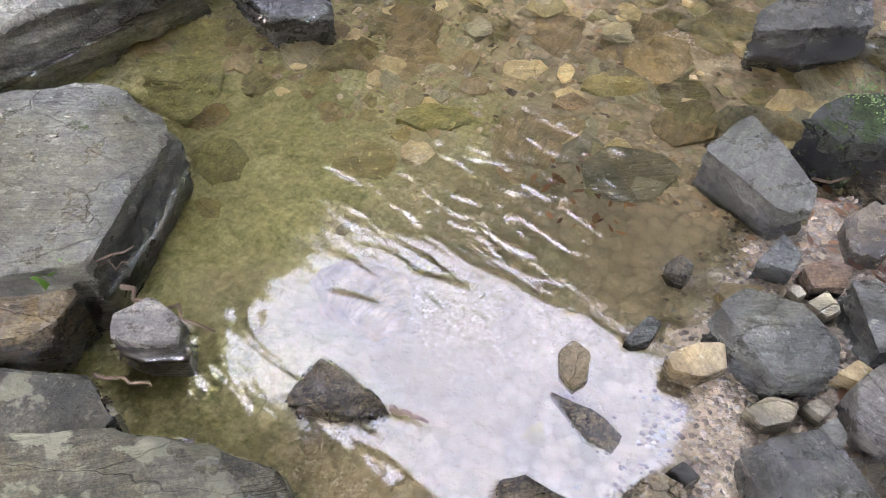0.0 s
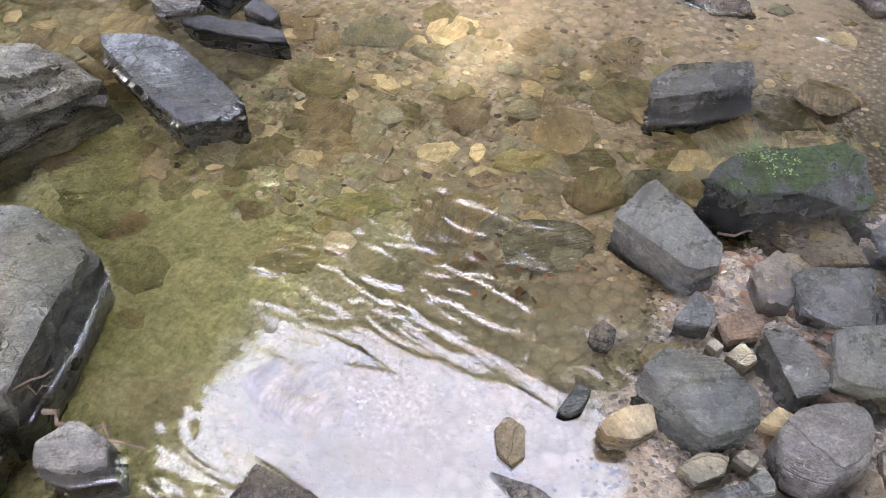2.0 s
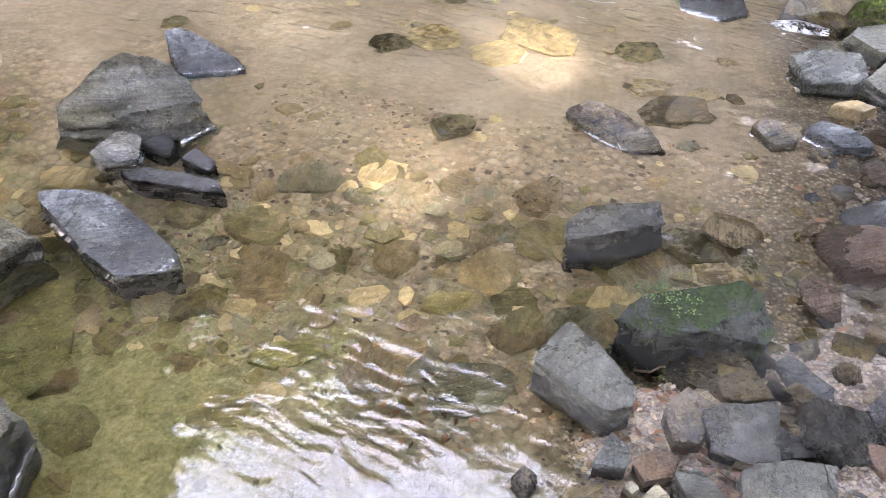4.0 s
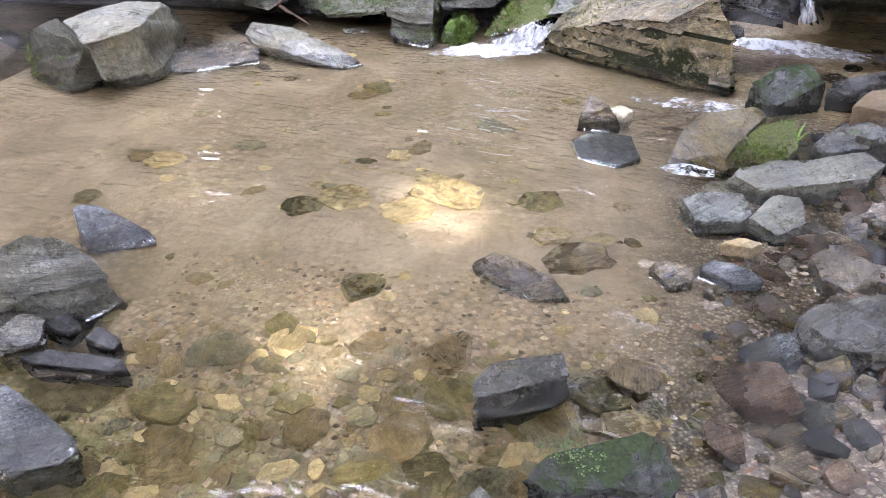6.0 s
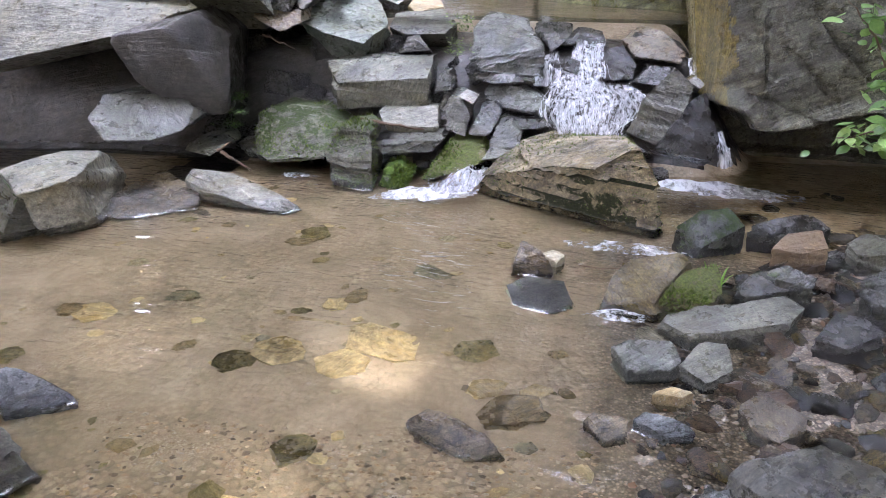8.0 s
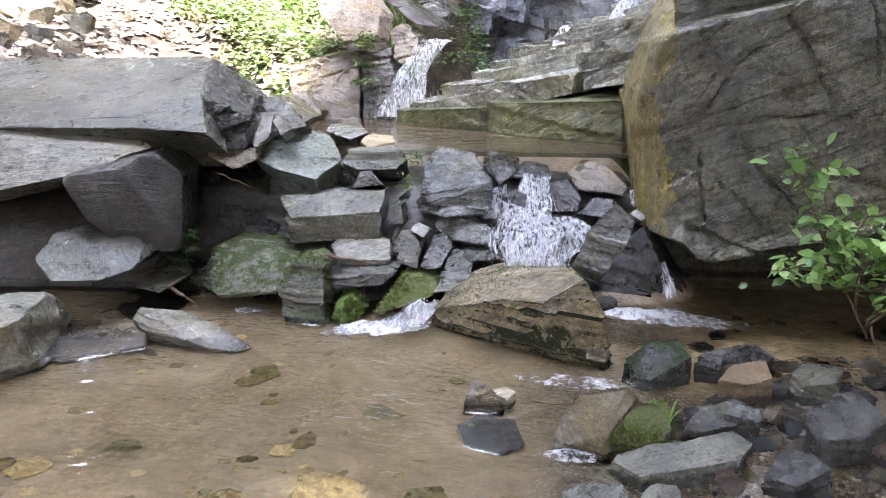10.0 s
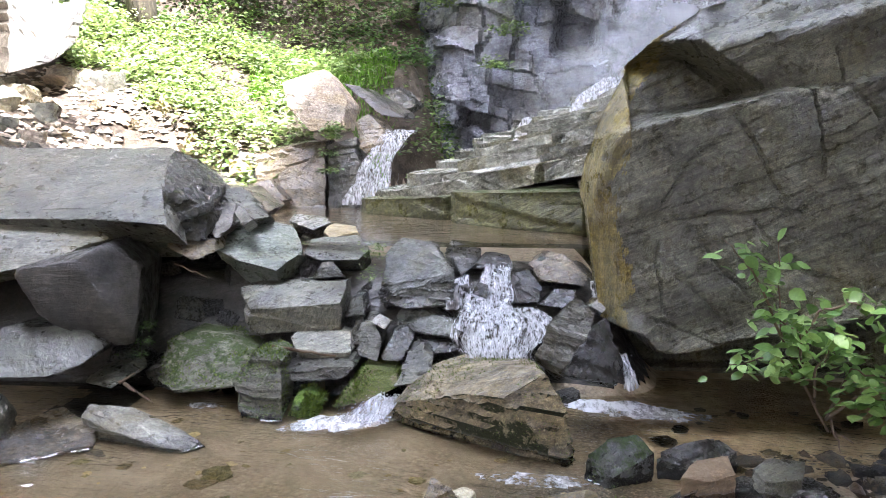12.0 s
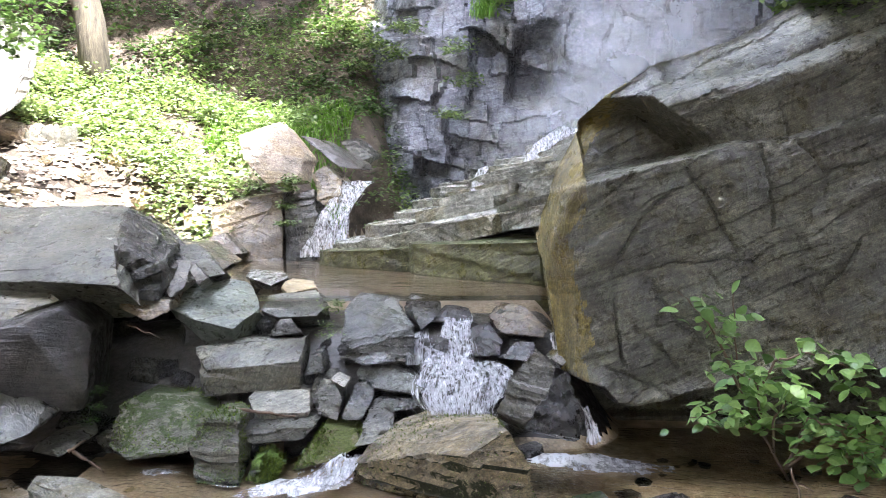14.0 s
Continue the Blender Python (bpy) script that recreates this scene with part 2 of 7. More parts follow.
def bed_mat():
    k = Mat("stream_bed")
    c = k.coords(space="Object")
    v = k.voronoi(c, 42, out="Color")
    d = k.voronoi(c, 42)
    tone = k.n("SeparateColor")
    k.link(v, tone.inputs[0])
    peb = k.ramp(tone.outputs[0], [(0.0, (0.21, 0.17, 0.11)), (0.35, (0.35, 0.28, 0.19)), (0.7, (0.43, 0.34, 0.225)), (1.0, (0.5, 0.42, 0.29))])
    peb = k.mix(1.0, peb, k.ramp(d, [(0.0, 1.05), (0.5, 0.85), (0.8, 0.5)]), "MULTIPLY")
    gsep = k.n("SeparateColor")
    k.link(k.voronoi(c, 190, out="Color"), gsep.inputs[0])
    sand = k.ramp(gsep.outputs[0], [(0.0, (0.16, 0.115, 0.06)), (0.25, (0.32, 0.255, 0.17)), (0.75, (0.45, 0.37, 0.265)), (1.0, (0.7, 0.62, 0.5))])
    sand = k.mix(0.8, sand, k.ramp(k.noise(c, 420, 2, 0.6), [(0.35, 0.6), (0.65, 1.35)]), "MULTIPLY")
    base = k.mix(k.ramp(k.noise(c, 2.2, 8, 0.7), [(0.36, 0.0), (0.5, 1.0)]), sand, peb)
    silt = k.ramp(k.noise(c, 2.6, 9, 0.7), [(0.42, 0.0), (0.6, 0.6)])
    base = k.mix(silt, base, (0.23, 0.195, 0.11))
    xyz = k.n("SeparateXYZ")
    k.link(k.n("TexCoord").outputs["Object"], xyz.inputs[0])
    left = k.math("ADD", k.math("MULTIPLY", k.math("SUBTRACT", -0.62, xyz.outputs["X"]), 2.5), k.math("MULTIPLY", k.math("SUBTRACT", k.noise(c, 2.5, 6), 0.5), 3.0), True)
    near = k.math("ADD", k.math("MULTIPLY", k.math("SUBTRACT", 1.5, xyz.outputs["Y"]), 1.5), k.math("MULTIPLY", k.math("SUBTRACT", k.noise(c, 2.0, 6), 0.5), 2.0), True)
    tuft = k.mix(0.5, k.noise(c, 16, 8, 0.75, 1.0), k.noise(c, 90, 5, 0.75))
    algae = k.ramp(tuft, [(0.36, (0.07, 0.075, 0.02)), (0.5, (0.23, 0.23, 0.085)), (0.64, (0.42, 0.4, 0.2))])
    base = k.mix(k.math("MULTIPLY", k.math("MULTIPLY", left, near), 0.85), base, algae)
    gv = k.n("SeparateColor")
    k.link(k.voronoi(c, 95, out="Color"), gv.inputs[0])
    grit = k.ramp(gv.outputs[0], [(0.0, (0.045, 0.036, 0.026)), (0.4, (0.13, 0.104, 0.074)), (0.75, (0.24, 0.19, 0.135)), (1.0, (0.4, 0.33, 0.25))])
    grit = k.mix(1.0, grit, k.ramp(k.voronoi(c, 95), [(0.2, 1.1), (0.6, 0.35)]), "MULTIPLY")
    grit = k.mix(1.0, grit, k.ramp(k.noise(c, 5, 6), [(0.35, 0.6), (0.65, 1.3)]), "MULTIPLY")
    dry = k.math("MULTIPLY", k.math("MULTIPLY", k.math("SUBTRACT", 3.9, xyz.outputs["Y"]), 2.0, True), k.math("ADD", k.math("MULTIPLY", k.math("ADD", xyz.outputs["X"], 0.3), 2.5), k.math("MULTIPLY", k.math("SUBTRACT", k.noise(c, 3.0, 6), 0.5), 2.5), True))
    base = k.mix(k.math("MULTIPLY", dry, 0.85), base, grit)
    dx, dy = k.math("MULTIPLY", k.math("ADD", xyz.outputs["X"], 0.5), 1.3), k.math("SUBTRACT", xyz.outputs["Y"], 0.5)
    far = k.math("SQRT", k.math("ADD", k.math("MULTIPLY", dx, dx), k.math("MULTIPLY", k.math("MULTIPLY", dy, dy), 1.6)))
    deep = k.math("ADD", k.math("MULTIPLY", k.math("SUBTRACT", 0.52, far), 5.0), k.math("MULTIPLY", k.math("SUBTRACT", k.noise(c, 3.5, 5), 0.5), 2.0), True)
    base = k.mix(k.math("MULTIPLY", deep, 0.6), base, (0.12, 0.1, 0.055))
    # bed painted paler in the side pool, in place of light that falls there
    side = k.math("MULTIPLY", k.math("MULTIPLY", k.math("SUBTRACT", xyz.outputs["X"], 0.65), 4.0, True), k.math("MULTIPLY", k.math("SUBTRACT", xyz.outputs["Y"], 3.3), 3.0, True))
    base = k.mix(k.math("MULTIPLY", side, 0.8), base, k.ramp(k.noise(c, 9, 8, 0.7), [(0.35, (0.26, 0.19, 0.1)), (0.65, (0.6, 0.48, 0.32))]))
    # fine silt drifted over the middle of the pool
    drift = k.math("MULTIPLY", k.math("MULTIPLY", k.math("SUBTRACT", xyz.outputs["Y"], 1.3), 1.4, True), k.math("MULTIPLY", k.math("SUBTRACT", 0.35, xyz.outputs["X"]), 2.5, True))
    drift = k.math("MULTIPLY", drift, k.ramp(k.noise(c, 2.0, 7, 0.65, 0.6), [(0.34, 0.3), (0.58, 0.85)]))
    base = k.mix(drift, base, k.ramp(k.noise(c, 3.0, 9, 0.7, 0.8), [(0.32, (0.19, 0.152, 0.1)), (0.5, (0.3, 0.245, 0.172)), (0.66, (0.41, 0.345, 0.255))]))
    k.link(base, k.b.inputs["Base Color"])
    k.b.inputs["Roughness"].default_value = 0.6
    k.bump(k.math("MULTIPLY", k.math("ADD", k.math("MULTIPLY", d, -0.6), k.noise(c, 60, 6)), k.math("SUBTRACT", 1.0, k.math("MULTIPLY", drift, 0.85))), 0.8, 0.02)
    return k.m


def earth_mat():
    k = Mat("forest_floor")
    c = k.coords(space="Object")
    base = k.ramp(k.noise(c, 3, 8, 0.65), [(0.3, (0.03, 0.023, 0.015)), (0.5, (0.08, 0.062, 0.043)), (0.7, (0.17, 0.14, 0.1))])
    base = k.mix(0.8, base, k.ramp(k.noise(c, 40, 6, 0.7), [(0.3, 0.45), (0.7, 1.4)]), "MULTIPLY")
    k.link(base, k.b.inputs["Base Color"])
    k.b.inputs["Roughness"].default_value = 0.95
    k.bump(k.noise(c, 22, 8, 0.7), 1.0, 0.05)
    return k.m


def water_mat(name, tint, ripple, size):
    k = Mat(name)
    c = k.coords((1, 1, 1), space="Object")
    cs = k.coords((1.0, 2.6, 1), (0, 0, 14), "Object")
    h = k.math("ADD", k.math("MULTIPLY", k.noise(cs, size, 1.5, 0.4, 0.9), 1.0), k.math("MULTIPLY", k.noise(c, size * 2.6, 1, 0.4), 0.06))
    calm = k.ramp(k.noise(c, 0.9, 3), [(0.38, 0.12), (0.62, 1.0)])
    h = k.math("MULTIPLY", h, calm)
    xyz = k.n("SeparateXYZ")
    k.link(k.n("TexCoord").outputs["Object"], xyz.inputs[0])
    flow = k.math("MULTIPLY", k.math("SUBTRACT", xyz.outputs["Y"], 1.3), 0.9, True)
    stir = k.math("MULTIPLY", k.math("MULTIPLY", k.math("SUBTRACT", xyz.outputs["Y"], 0.42), 2.8, True), 0.8)
    h = k.math("MULTIPLY", h, k.math("ADD", k.math("ADD", 0.42, stir), k.math("MULTIPLY", flow, 1.5)))
    bump = k.n("Bump")
    bump.inputs["Strength"].default_value, bump.inputs["Distance"].default_value = ripple, 0.03
    k.link(h, bump.inputs["Height"])
    fr = k.n("Fresnel")
    fr.inputs["IOR"].default_value = 1.33
    k.link(bump.outputs[0], fr.inputs["Normal"])
    gl = k.n("BsdfGlossy")
    gl.inputs["Roughness"].default_value = 0.01
    k.link(bump.outputs[0], gl.inputs["Normal"])
    tr = k.n("BsdfRefraction")
    tr.inputs["Color"].default_value = (*tint, 1)
    tr.inputs["Roughness"].default_value, tr.inputs["IOR"].default_value = 0.0, 1.33
    k.link(bump.outputs[0], tr.inputs["Normal"])
    mx = k.n("MixShader")
    k.link(fr.outputs[0], mx.inputs[0])
    k.link(tr.outputs[0], mx.inputs[1])
    k.link(gl.outputs[0], mx.inputs[2])
    k.link(mx.outputs[0], k.out.inputs[0])
    return k.m


def foam_mat(name, cover, scale, stretch, least=0.1, most=0.95, wide=0.3):
    """Broken white water: lit white droplets over clear gaps."""
    k = Mat(name)
    c = k.coords(stretch, space="Object")
    f = k.noise(c, scale, 9, 0.7, 0.3)
    g = k.noise(k.coords(space="Object"), scale * 9, 4, 0.7)
    f = k.math("ADD", k.math("MULTIPLY", f, 0.88), k.math("MULTIPLY", g, 0.12))
    f = k.ramp(f, [(cover, least), (cover + wide, most)])
    tr = k.n("BsdfTransparent")
    tl = k.n("BsdfTranslucent")
    tl.inputs[0].default_value = (0.9, 0.92, 0.95, 1)
    half = k.n("MixShader")
    half.inputs[0].default_value = 0.35
    mx = k.n("MixShader")
    k.b.inputs["Base Color"].default_value = (0.88, 0.9, 0.92, 1)
    k.b.inputs["Roughness"].default_value = 0.3
    k.bump(f, 0.6, 0.03)
    k.link(k.b.outputs[0], half.inputs[1])
    k.link(tl.outputs[0], half.inputs[2])
    k.link(f, mx.inputs[0])
    k.link(tr.outputs[0], mx.inputs[1])
    k.link(half.outputs[0], mx.inputs[2])
    k.link(mx.outputs[0], k.out.inputs[0])
    return k.m


def leaf_mat(name, dark, light):
    k = Mat(name)
    isl = k.n("NewGeometry").outputs["Random Per Island"]
    col = k.ramp(isl, [(0.0, dark), (1.0, light)])
    k.link(col, k.b.inputs["Base Color"])
    k.b.inputs["Roughness"].default_value = 0.5
    tl = k.n("BsdfTranslucent")
    k.link(k.mix(1.0, col, (1.15, 1.25, 0.7), "MULTIPLY"), tl.inputs[0])
    mx = k.n("MixShader")
    mx.inputs[0].default_value = 0.4
    k.link(k.b.outputs[0], mx.inputs[1])
    k.link(tl.outputs[0], mx.inputs[2])
    k.link(mx.outputs[0], k.out.inputs[0])
    return k.m


BED, EARTH = bed_mat(), earth_mat()
WATER = water_mat("clear_water", (0.9, 0.87, 0.77), 0.3, 8.5)
WATER_UP = water_mat("brown_water", (0.74, 0.715, 0.65), 0.2, 5)
EDGE_WATER = water_mat("water_rim", (0.9, 0.9, 0.85), 0.1, 30)
FOAM = foam_mat("white_water", 0.43, 7, (6, 2.4, 2.2), 0.14, 0.86, 0.22)
FROTH_DENSE = foam_mat("dense_froth", 0.34, 12, (1.6, 0.7, 1), 0.05, 0.95, 0.2)
FROTH = foam_mat("froth", 0.44, 14, (1, 1, 1), 0.0, 0.9, 0.18)
STRAND = foam_mat("white_strands", 0.3, 12, (1, 1, 1), 0.15, 0.6, 0.35)
SHEET = foam_mat("clear_falling_water", 0.4, 5, (9, 1.6, 1.2), 0.1, 0.75, 0.22)
VEIL = foam_mat("falling_veil", 0.34, 2.2, (5, 5, 0.25), 0.04, 0.34, 0.45)
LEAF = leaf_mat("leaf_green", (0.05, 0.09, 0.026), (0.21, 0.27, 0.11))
MOSS = leaf_mat("moss_green", (0.035, 0.06, 0.01), (0.13, 0.17, 0.03))
# paler green, so strong sun on the bank plants is partly in the colour
LEAF_SUNLIT = leaf_mat("leaf_sunlit", (0.08, 0.13, 0.04), (0.36, 0.42, 0.24))
CANOPY = leaf_mat("canopy_leaf", (0.012, 0.025, 0.008), (0.045, 0.08, 0.025))
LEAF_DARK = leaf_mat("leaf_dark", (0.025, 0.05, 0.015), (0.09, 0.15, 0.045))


# ---- geometry helpers ----
def mesh_of(name, verts, faces, mat, smooth=True):
    me = bpy.data.meshes.new(name)
    me.from_pydata([tuple(v) for v in verts], [], faces)
    me.materials.append(mat)
    if smooth:
        me.shade_smooth()
    return me


def part(name, me, parent, label=""):
    ob = new(name, me)
    ob.parent = parent
    return tagged(ob, label)


def lump(x, y, z, f, octaves=3):
    s, a = 0.0, 1.0
    for _ in range(octaves):
        s += a * noise.noise(Vector((x * f, y * f, z * f)))
        f, a = f * 2.1, a * 0.5
    return s


def step(a, b, x):
    t = min(max((x - a) / (b - a), 0.0), 1.0)
    return t * t * (3 - 2 * t)


def facet(p, f):
    """A broken surface: flat tilted chips."""
    q = p * f
    c = noise.voronoi(q)[1][0]
    return 0.5 * noise.noise(c * 3.3) + noise.noise_vector(c * 2.7).dot(q - c)


SEED = [0]


def hull_of(points):
    """A bmesh that wraps the points."""
    bm = bmesh.new()
    for p in points:
        bm.verts.new(p)
    res = bmesh.ops.convex_hull(bm, input=bm.verts)
    drop = {g for g in res["geom_interior"] + res["geom_unused"] if isinstance(g, bmesh.types.BMVert)}
    bmesh.ops.delete(bm, geom=list(drop), context="VERTS")
    return bm


def rock_mesh(pts, push, taper, rough, mat, seed, cells=18):
    """A broken stone: the hull of its upper corners and of the same corners pushed away and scaled, corners knocked off flat, with split beds on its flanks and thin plates flaked from its faces."""
    rnd = random.Random(seed)
    bm = hull_of([q for p in pts for q in (Vector(p), Vector(p) * taper + Vector(push))])
    co = np.array([v.co for v in bm.verts])
    size = float(np.sort(co.max(0) - co.min(0))[1:].mean())
    worn = rough <= 0.3
    for _ in range(0 if worn else 4):
        d = Vector((rnd.gauss(0, 1), rnd.gauss(0, 1), rnd.gauss(0.25, 0.8))).normalized()
        high = sorted(v.co.dot(d) for v in bm.verts)
        cut = max(high[-1] - size * rnd.uniform(0.01, 0.04), (high[-1] + high[0]) / 2)
        bmesh.ops.bisect_plane(bm, geom=list(bm.verts) + list(bm.edges) + list(bm.faces), plane_co=d * cut, plane_no=d, clear_outer=True)
        left = [v.co.copy() for v in bm.verts]
        bm.free()
        bm = hull_of(left)
    bmesh.ops.dissolve_limit(bm, angle_limit=radians(4), verts=bm.verts, edges=bm.edges)
    bmesh.ops.bevel(bm, geom=list(bm.edges), offset=0.007 * size, segments=1, profile=0.6, affect="EDGES", clamp_overlap=True)
    bmesh.ops.triangulate(bm, faces=bm.faces)
    cells = max(cells, min(40, size / 0.022)) if cells > 8 else cells
    for _ in range(6):
        long = [e for e in bm.edges if e.calc_length() > size / cells]
        if not long or len(bm.faces) > 9000:
            break
        bmesh.ops.subdivide_edges(bm, edges=long, cuts=1)
        bmesh.ops.triangulate(bm, faces=[f for f in bm.faces if len(f.verts) > 3])
    if worn:
        for _ in range(10):
            bmesh.ops.smooth_vert(bm, verts=bm.verts, factor=0.5, use_axis_x=True, use_axis_y=True, use_axis_z=True)
        now = np.array([v.co for v in bm.verts])
        grow = (co.max(0) - co.min(0)) / np.maximum(now.max(0) - now.min(0), 1e-4)
        mid, mid0 = (now.max(0) + now.min(0)) / 2, (co.max(0) + co.min(0)) / 2
        for v in bm.verts:
            v.co = Vector((np.array(v.co) - mid) * grow + mid0)
    bm.normal_update()
    off = Vector((rnd.uniform(-50, 50), rnd.uniform(-50, 50), rnd.uniform(-50, 50)))
    bed = Vector((rnd.uniform(-0.35, 0.35), rnd.uniform(-0.35, 0.35), 1)).normalized()
    thick, deep = max(0.014, min(size, 0.8) * 0.085), min(size, 0.6)
    new_co = []
    for v in bm.verts:
        q = v.co / size + off
        a = v.co + off
        if worn:
            d = size * 0.02 * (noise.noise(q * 2.5) + 0.3 * noise.noise(q * 8))
        else:
            flank = 1 - abs(v.normal.dot(bed))
            lay = a.dot(bed) / thick + 0.9 * noise.noise(q * 2.2)
            row = math.floor(lay)
            split = (noise.cell(Vector((row, seed * 1.7, 0))) - 0.5) * step(0, 0.2, lay - row)
            plate = 1.6 * noise.noise(q * 2.6) + 0.5 * noise.noise(q * 7.0)
            plate = math.floor(plate * 2.5) + step(0.82, 1.0, plate * 2.5 - math.floor(plate * 2.5))
            d = deep * rough * (0.075 * flank * split + 0.012 * plate * (1 - 0.6 * flank) + 0.022 * facet(q, 3.2) + 0.018 * facet(q, 8.0))
            d += min(size, 0.25) * (0.006 * noise.noise(a * 30) + 0.005 * noise.noise(q * 16))
        new_co.append(v.co + v.normal * d)
    for v, c in zip(bm.verts, new_co):
        v.co = c
    me = bpy.data.meshes.new("stone")
    bm.to_mesh(me)
    bm.free()
    me.materials.append(mat)
    me.shade_smooth()
    if not worn:
        me.set_sharp_from_angle(angle=radians(26))
    return me


def rock(kind, mat, at, pts, push, taper, rough, label, group=""):
    SEED[0] += 1
    if rough > 0.3 and taper < 1.2 and kind != "boulder":          # broken stones are undercut, worn ones swell
        taper = min(taper, 0.95)
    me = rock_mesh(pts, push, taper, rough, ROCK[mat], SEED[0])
    ob = new(kind, me)
    ob.location = at
    tagged(ob, label, "rock", group)
    if mat in MOSSY:
        moss_fuzz(ob, *MOSSY[mat])
    return ob


MOSSY = {"mossgreen": (1500, 0.03, -0.3), "mossbrown": (900, 0.022, 0.0), "mossdark": (700, 0.008, 0.3), "mossgrey": (900, 0.02, 0.15), "brownlit": (3000, 0.014, -0.1)}


def moss_fuzz(ob, count, length, least):
    """Short moss growing in patches on the upper faces of a stone."""
    me = ob.data
    rnd = random.Random(SEED[0])
    polys = [p for p in me.polygons if p.normal.z > least - 0.3 and lump(p.center.x + SEED[0], p.center.y, p.center.z, 4.0, 3) > least]
    if not polys:
        return
    verts, faces = [], []
    areas = [p.area for p in polys]
    for p in rnd.choices(polys, areas, k=count):
        vs = [me.vertices[i].co for i in p.vertices]
        a, c = rnd.random(), rnd.random()
        if a + c > 1:
            a, c = 1 - a, 1 - c
        q = vs[0] + (vs[1] - vs[0]) * a + (vs[2] - vs[0]) * c
        d = (p.normal + Vector((rnd.gauss(0, 0.5), rnd.gauss(0, 0.5), rnd.gauss(0.2, 0.4)))).normalized()
        s = d.orthogonal().normalized()
        s.rotate(Matrix.Rotation(rnd.uniform(0, 6.3), 3, d))
        ln = length * rnd.uniform(0.4, 1.2)
        o = len(verts)
        verts += [q - s * ln * 0.22, q + s * ln * 0.22, q + d * ln]
        faces.append((o, o + 1, o + 2))
    tagged(part("moss", mesh_of("moss", verts, faces, MOSS), ob, "short green moss"), kind="stuff")


# ---- ground ----
POOL = 0.86          # level of the upper pool


def shore(y):
    return -0.26 + 0.03 * lump(0, y, 2, 6, 2) + 0.4 * step(0.85, 1.25, y) + 0.3 * step(1.8, 2.8, y) + 0.5 * step(3.0, 3.5, y)


def ground_z(x, y):
    n1, n2 = lump(x, y, 0, 0.7), lump(x, y, 7, 3.1)
    # stream bed and right bank
    bed = -0.085 + 0.035 * step(0.8, 1.5, y) + 0.03 * n1 - 0.07 * step(-0.5, -1.0, x) * step(1.6, 0.9, y) + 0.07 * step(-0.9, -0.4, x) * step(1.2, 0.8, y)
    right = -0.01 + 0.11 * (x - shore(y)) * (1 - 0.85 * step(1.2, 1.7, y)) + 0.016 * n2 + 0.012 * lump(x, y, 3, 9, 2) * step(1.6, 1.0, y)
    pool_r = step(3.6, 4.1, y) * step(0.4, 0.9, x)
    z = max(bed, min(right, 0.09 + 0.05 * n1 - 0.075 * step(1.1, 1.6, y)))
    z = z * (1 - pool_r) + (-0.045 + 0.02 * n1) * pool_r
    z += step(2.6, 5.5, x) * (x - 2.6) * 0.55 * step(4.0, 2.5, y)
    # near left bank and ground behind
    z += step(-1.5, -2.3, x + 0.25 * y) * step(2.2, 0.6, y) * 0.3
    z += step(-0.3, -1.5, y) * 0.25
    # dam and upper pool
    dam = step(4.75, 5.6, y) * step(1.3, 0.7, x)
    z = z * (1 - dam) + (0.66 + 0.05 * n1 + 0.08 * step(5.6, 6.2, y)) * dam
    # left bank
    lb = step(-2.9, -4.0, x + 0.12 * (y - 5))
    lz = 0.25 + 0.75 * step(3.8, 6.0, y) + max(0, -3.0 - x) * 0.42 + 0.12 * n1 + 0.06 * n2
    lb *= step(4.7, 5.6, y)
    z = z * (1 - lb) + lz * lb
    # hillside at the back
    hb = step(9.3, 10.1, y + 0.15 * max(0, -x - 1.5)) * max(step(-1.2, -2.2, x - 0.9 * step(11, 12.5, y)), step(14, 16, y))
    hz = 1.62 + (y - 9.7) * 0.42 + max(0, y - 13) * 0.75 + max(0, -3 - x) * 0.25 + 0.2 * n1 + 0.08 * n2
    z = z * (1 - hb) + max(hz, z) * hb
    # the gorge's far flanks; steep unseen sides and back added to block low sky light
    z += step(-3.2, -4.0, x) * step(4.4, 3.0, y) * 0.45
    z += min(max(0, abs(x) - 8) * 1.3, 22) + min(max(0, -4 - y) * 0.9, 11)
    return z


def ground_sheet():
    xs = np.concatenate([np.linspace(-60, -9, 18)[:-1], np.linspace(-9, -3, 50)[:-1], np.linspace(-3, 2, 110)[:-1], np.linspace(2, 9, 50)[:-1], np.linspace(9, 60, 18)])
    ys = np.concatenate([np.linspace(-60, -4, 16)[:-1], np.linspace(-4, -0.5, 20)[:-1], np.linspace(-0.5, 6, 140)[:-1], np.linspace(6, 16, 80)[:-1], np.linspace(16, 70, 22)])
    verts = [(x, y, ground_z(x, y)) for y in ys for x in xs]
    w = len(xs)
    faces = [(j * w + i, j * w + i + 1, (j + 1) * w + i + 1, (j + 1) * w + i) for j in range(len(ys) - 1) for i in range(w - 1)]
    me = mesh_of("ground", verts, faces, BED)
    me.materials.append(EARTH)
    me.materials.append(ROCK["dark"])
    # slate (2) under the left overhang and the heap paints in their shade
    for f in me.polygons:
        cx, cy, cz = f.center
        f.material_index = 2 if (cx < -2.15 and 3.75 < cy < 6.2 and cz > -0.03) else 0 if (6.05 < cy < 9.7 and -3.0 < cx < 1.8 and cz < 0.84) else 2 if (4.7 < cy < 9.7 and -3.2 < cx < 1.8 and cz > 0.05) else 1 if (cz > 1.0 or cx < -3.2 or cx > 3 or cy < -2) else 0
    tagged(new("ground", me), "gravelly stream bed and leaf-strewn banks of a gorge", "ground", kind="structure")


ground_sheet()


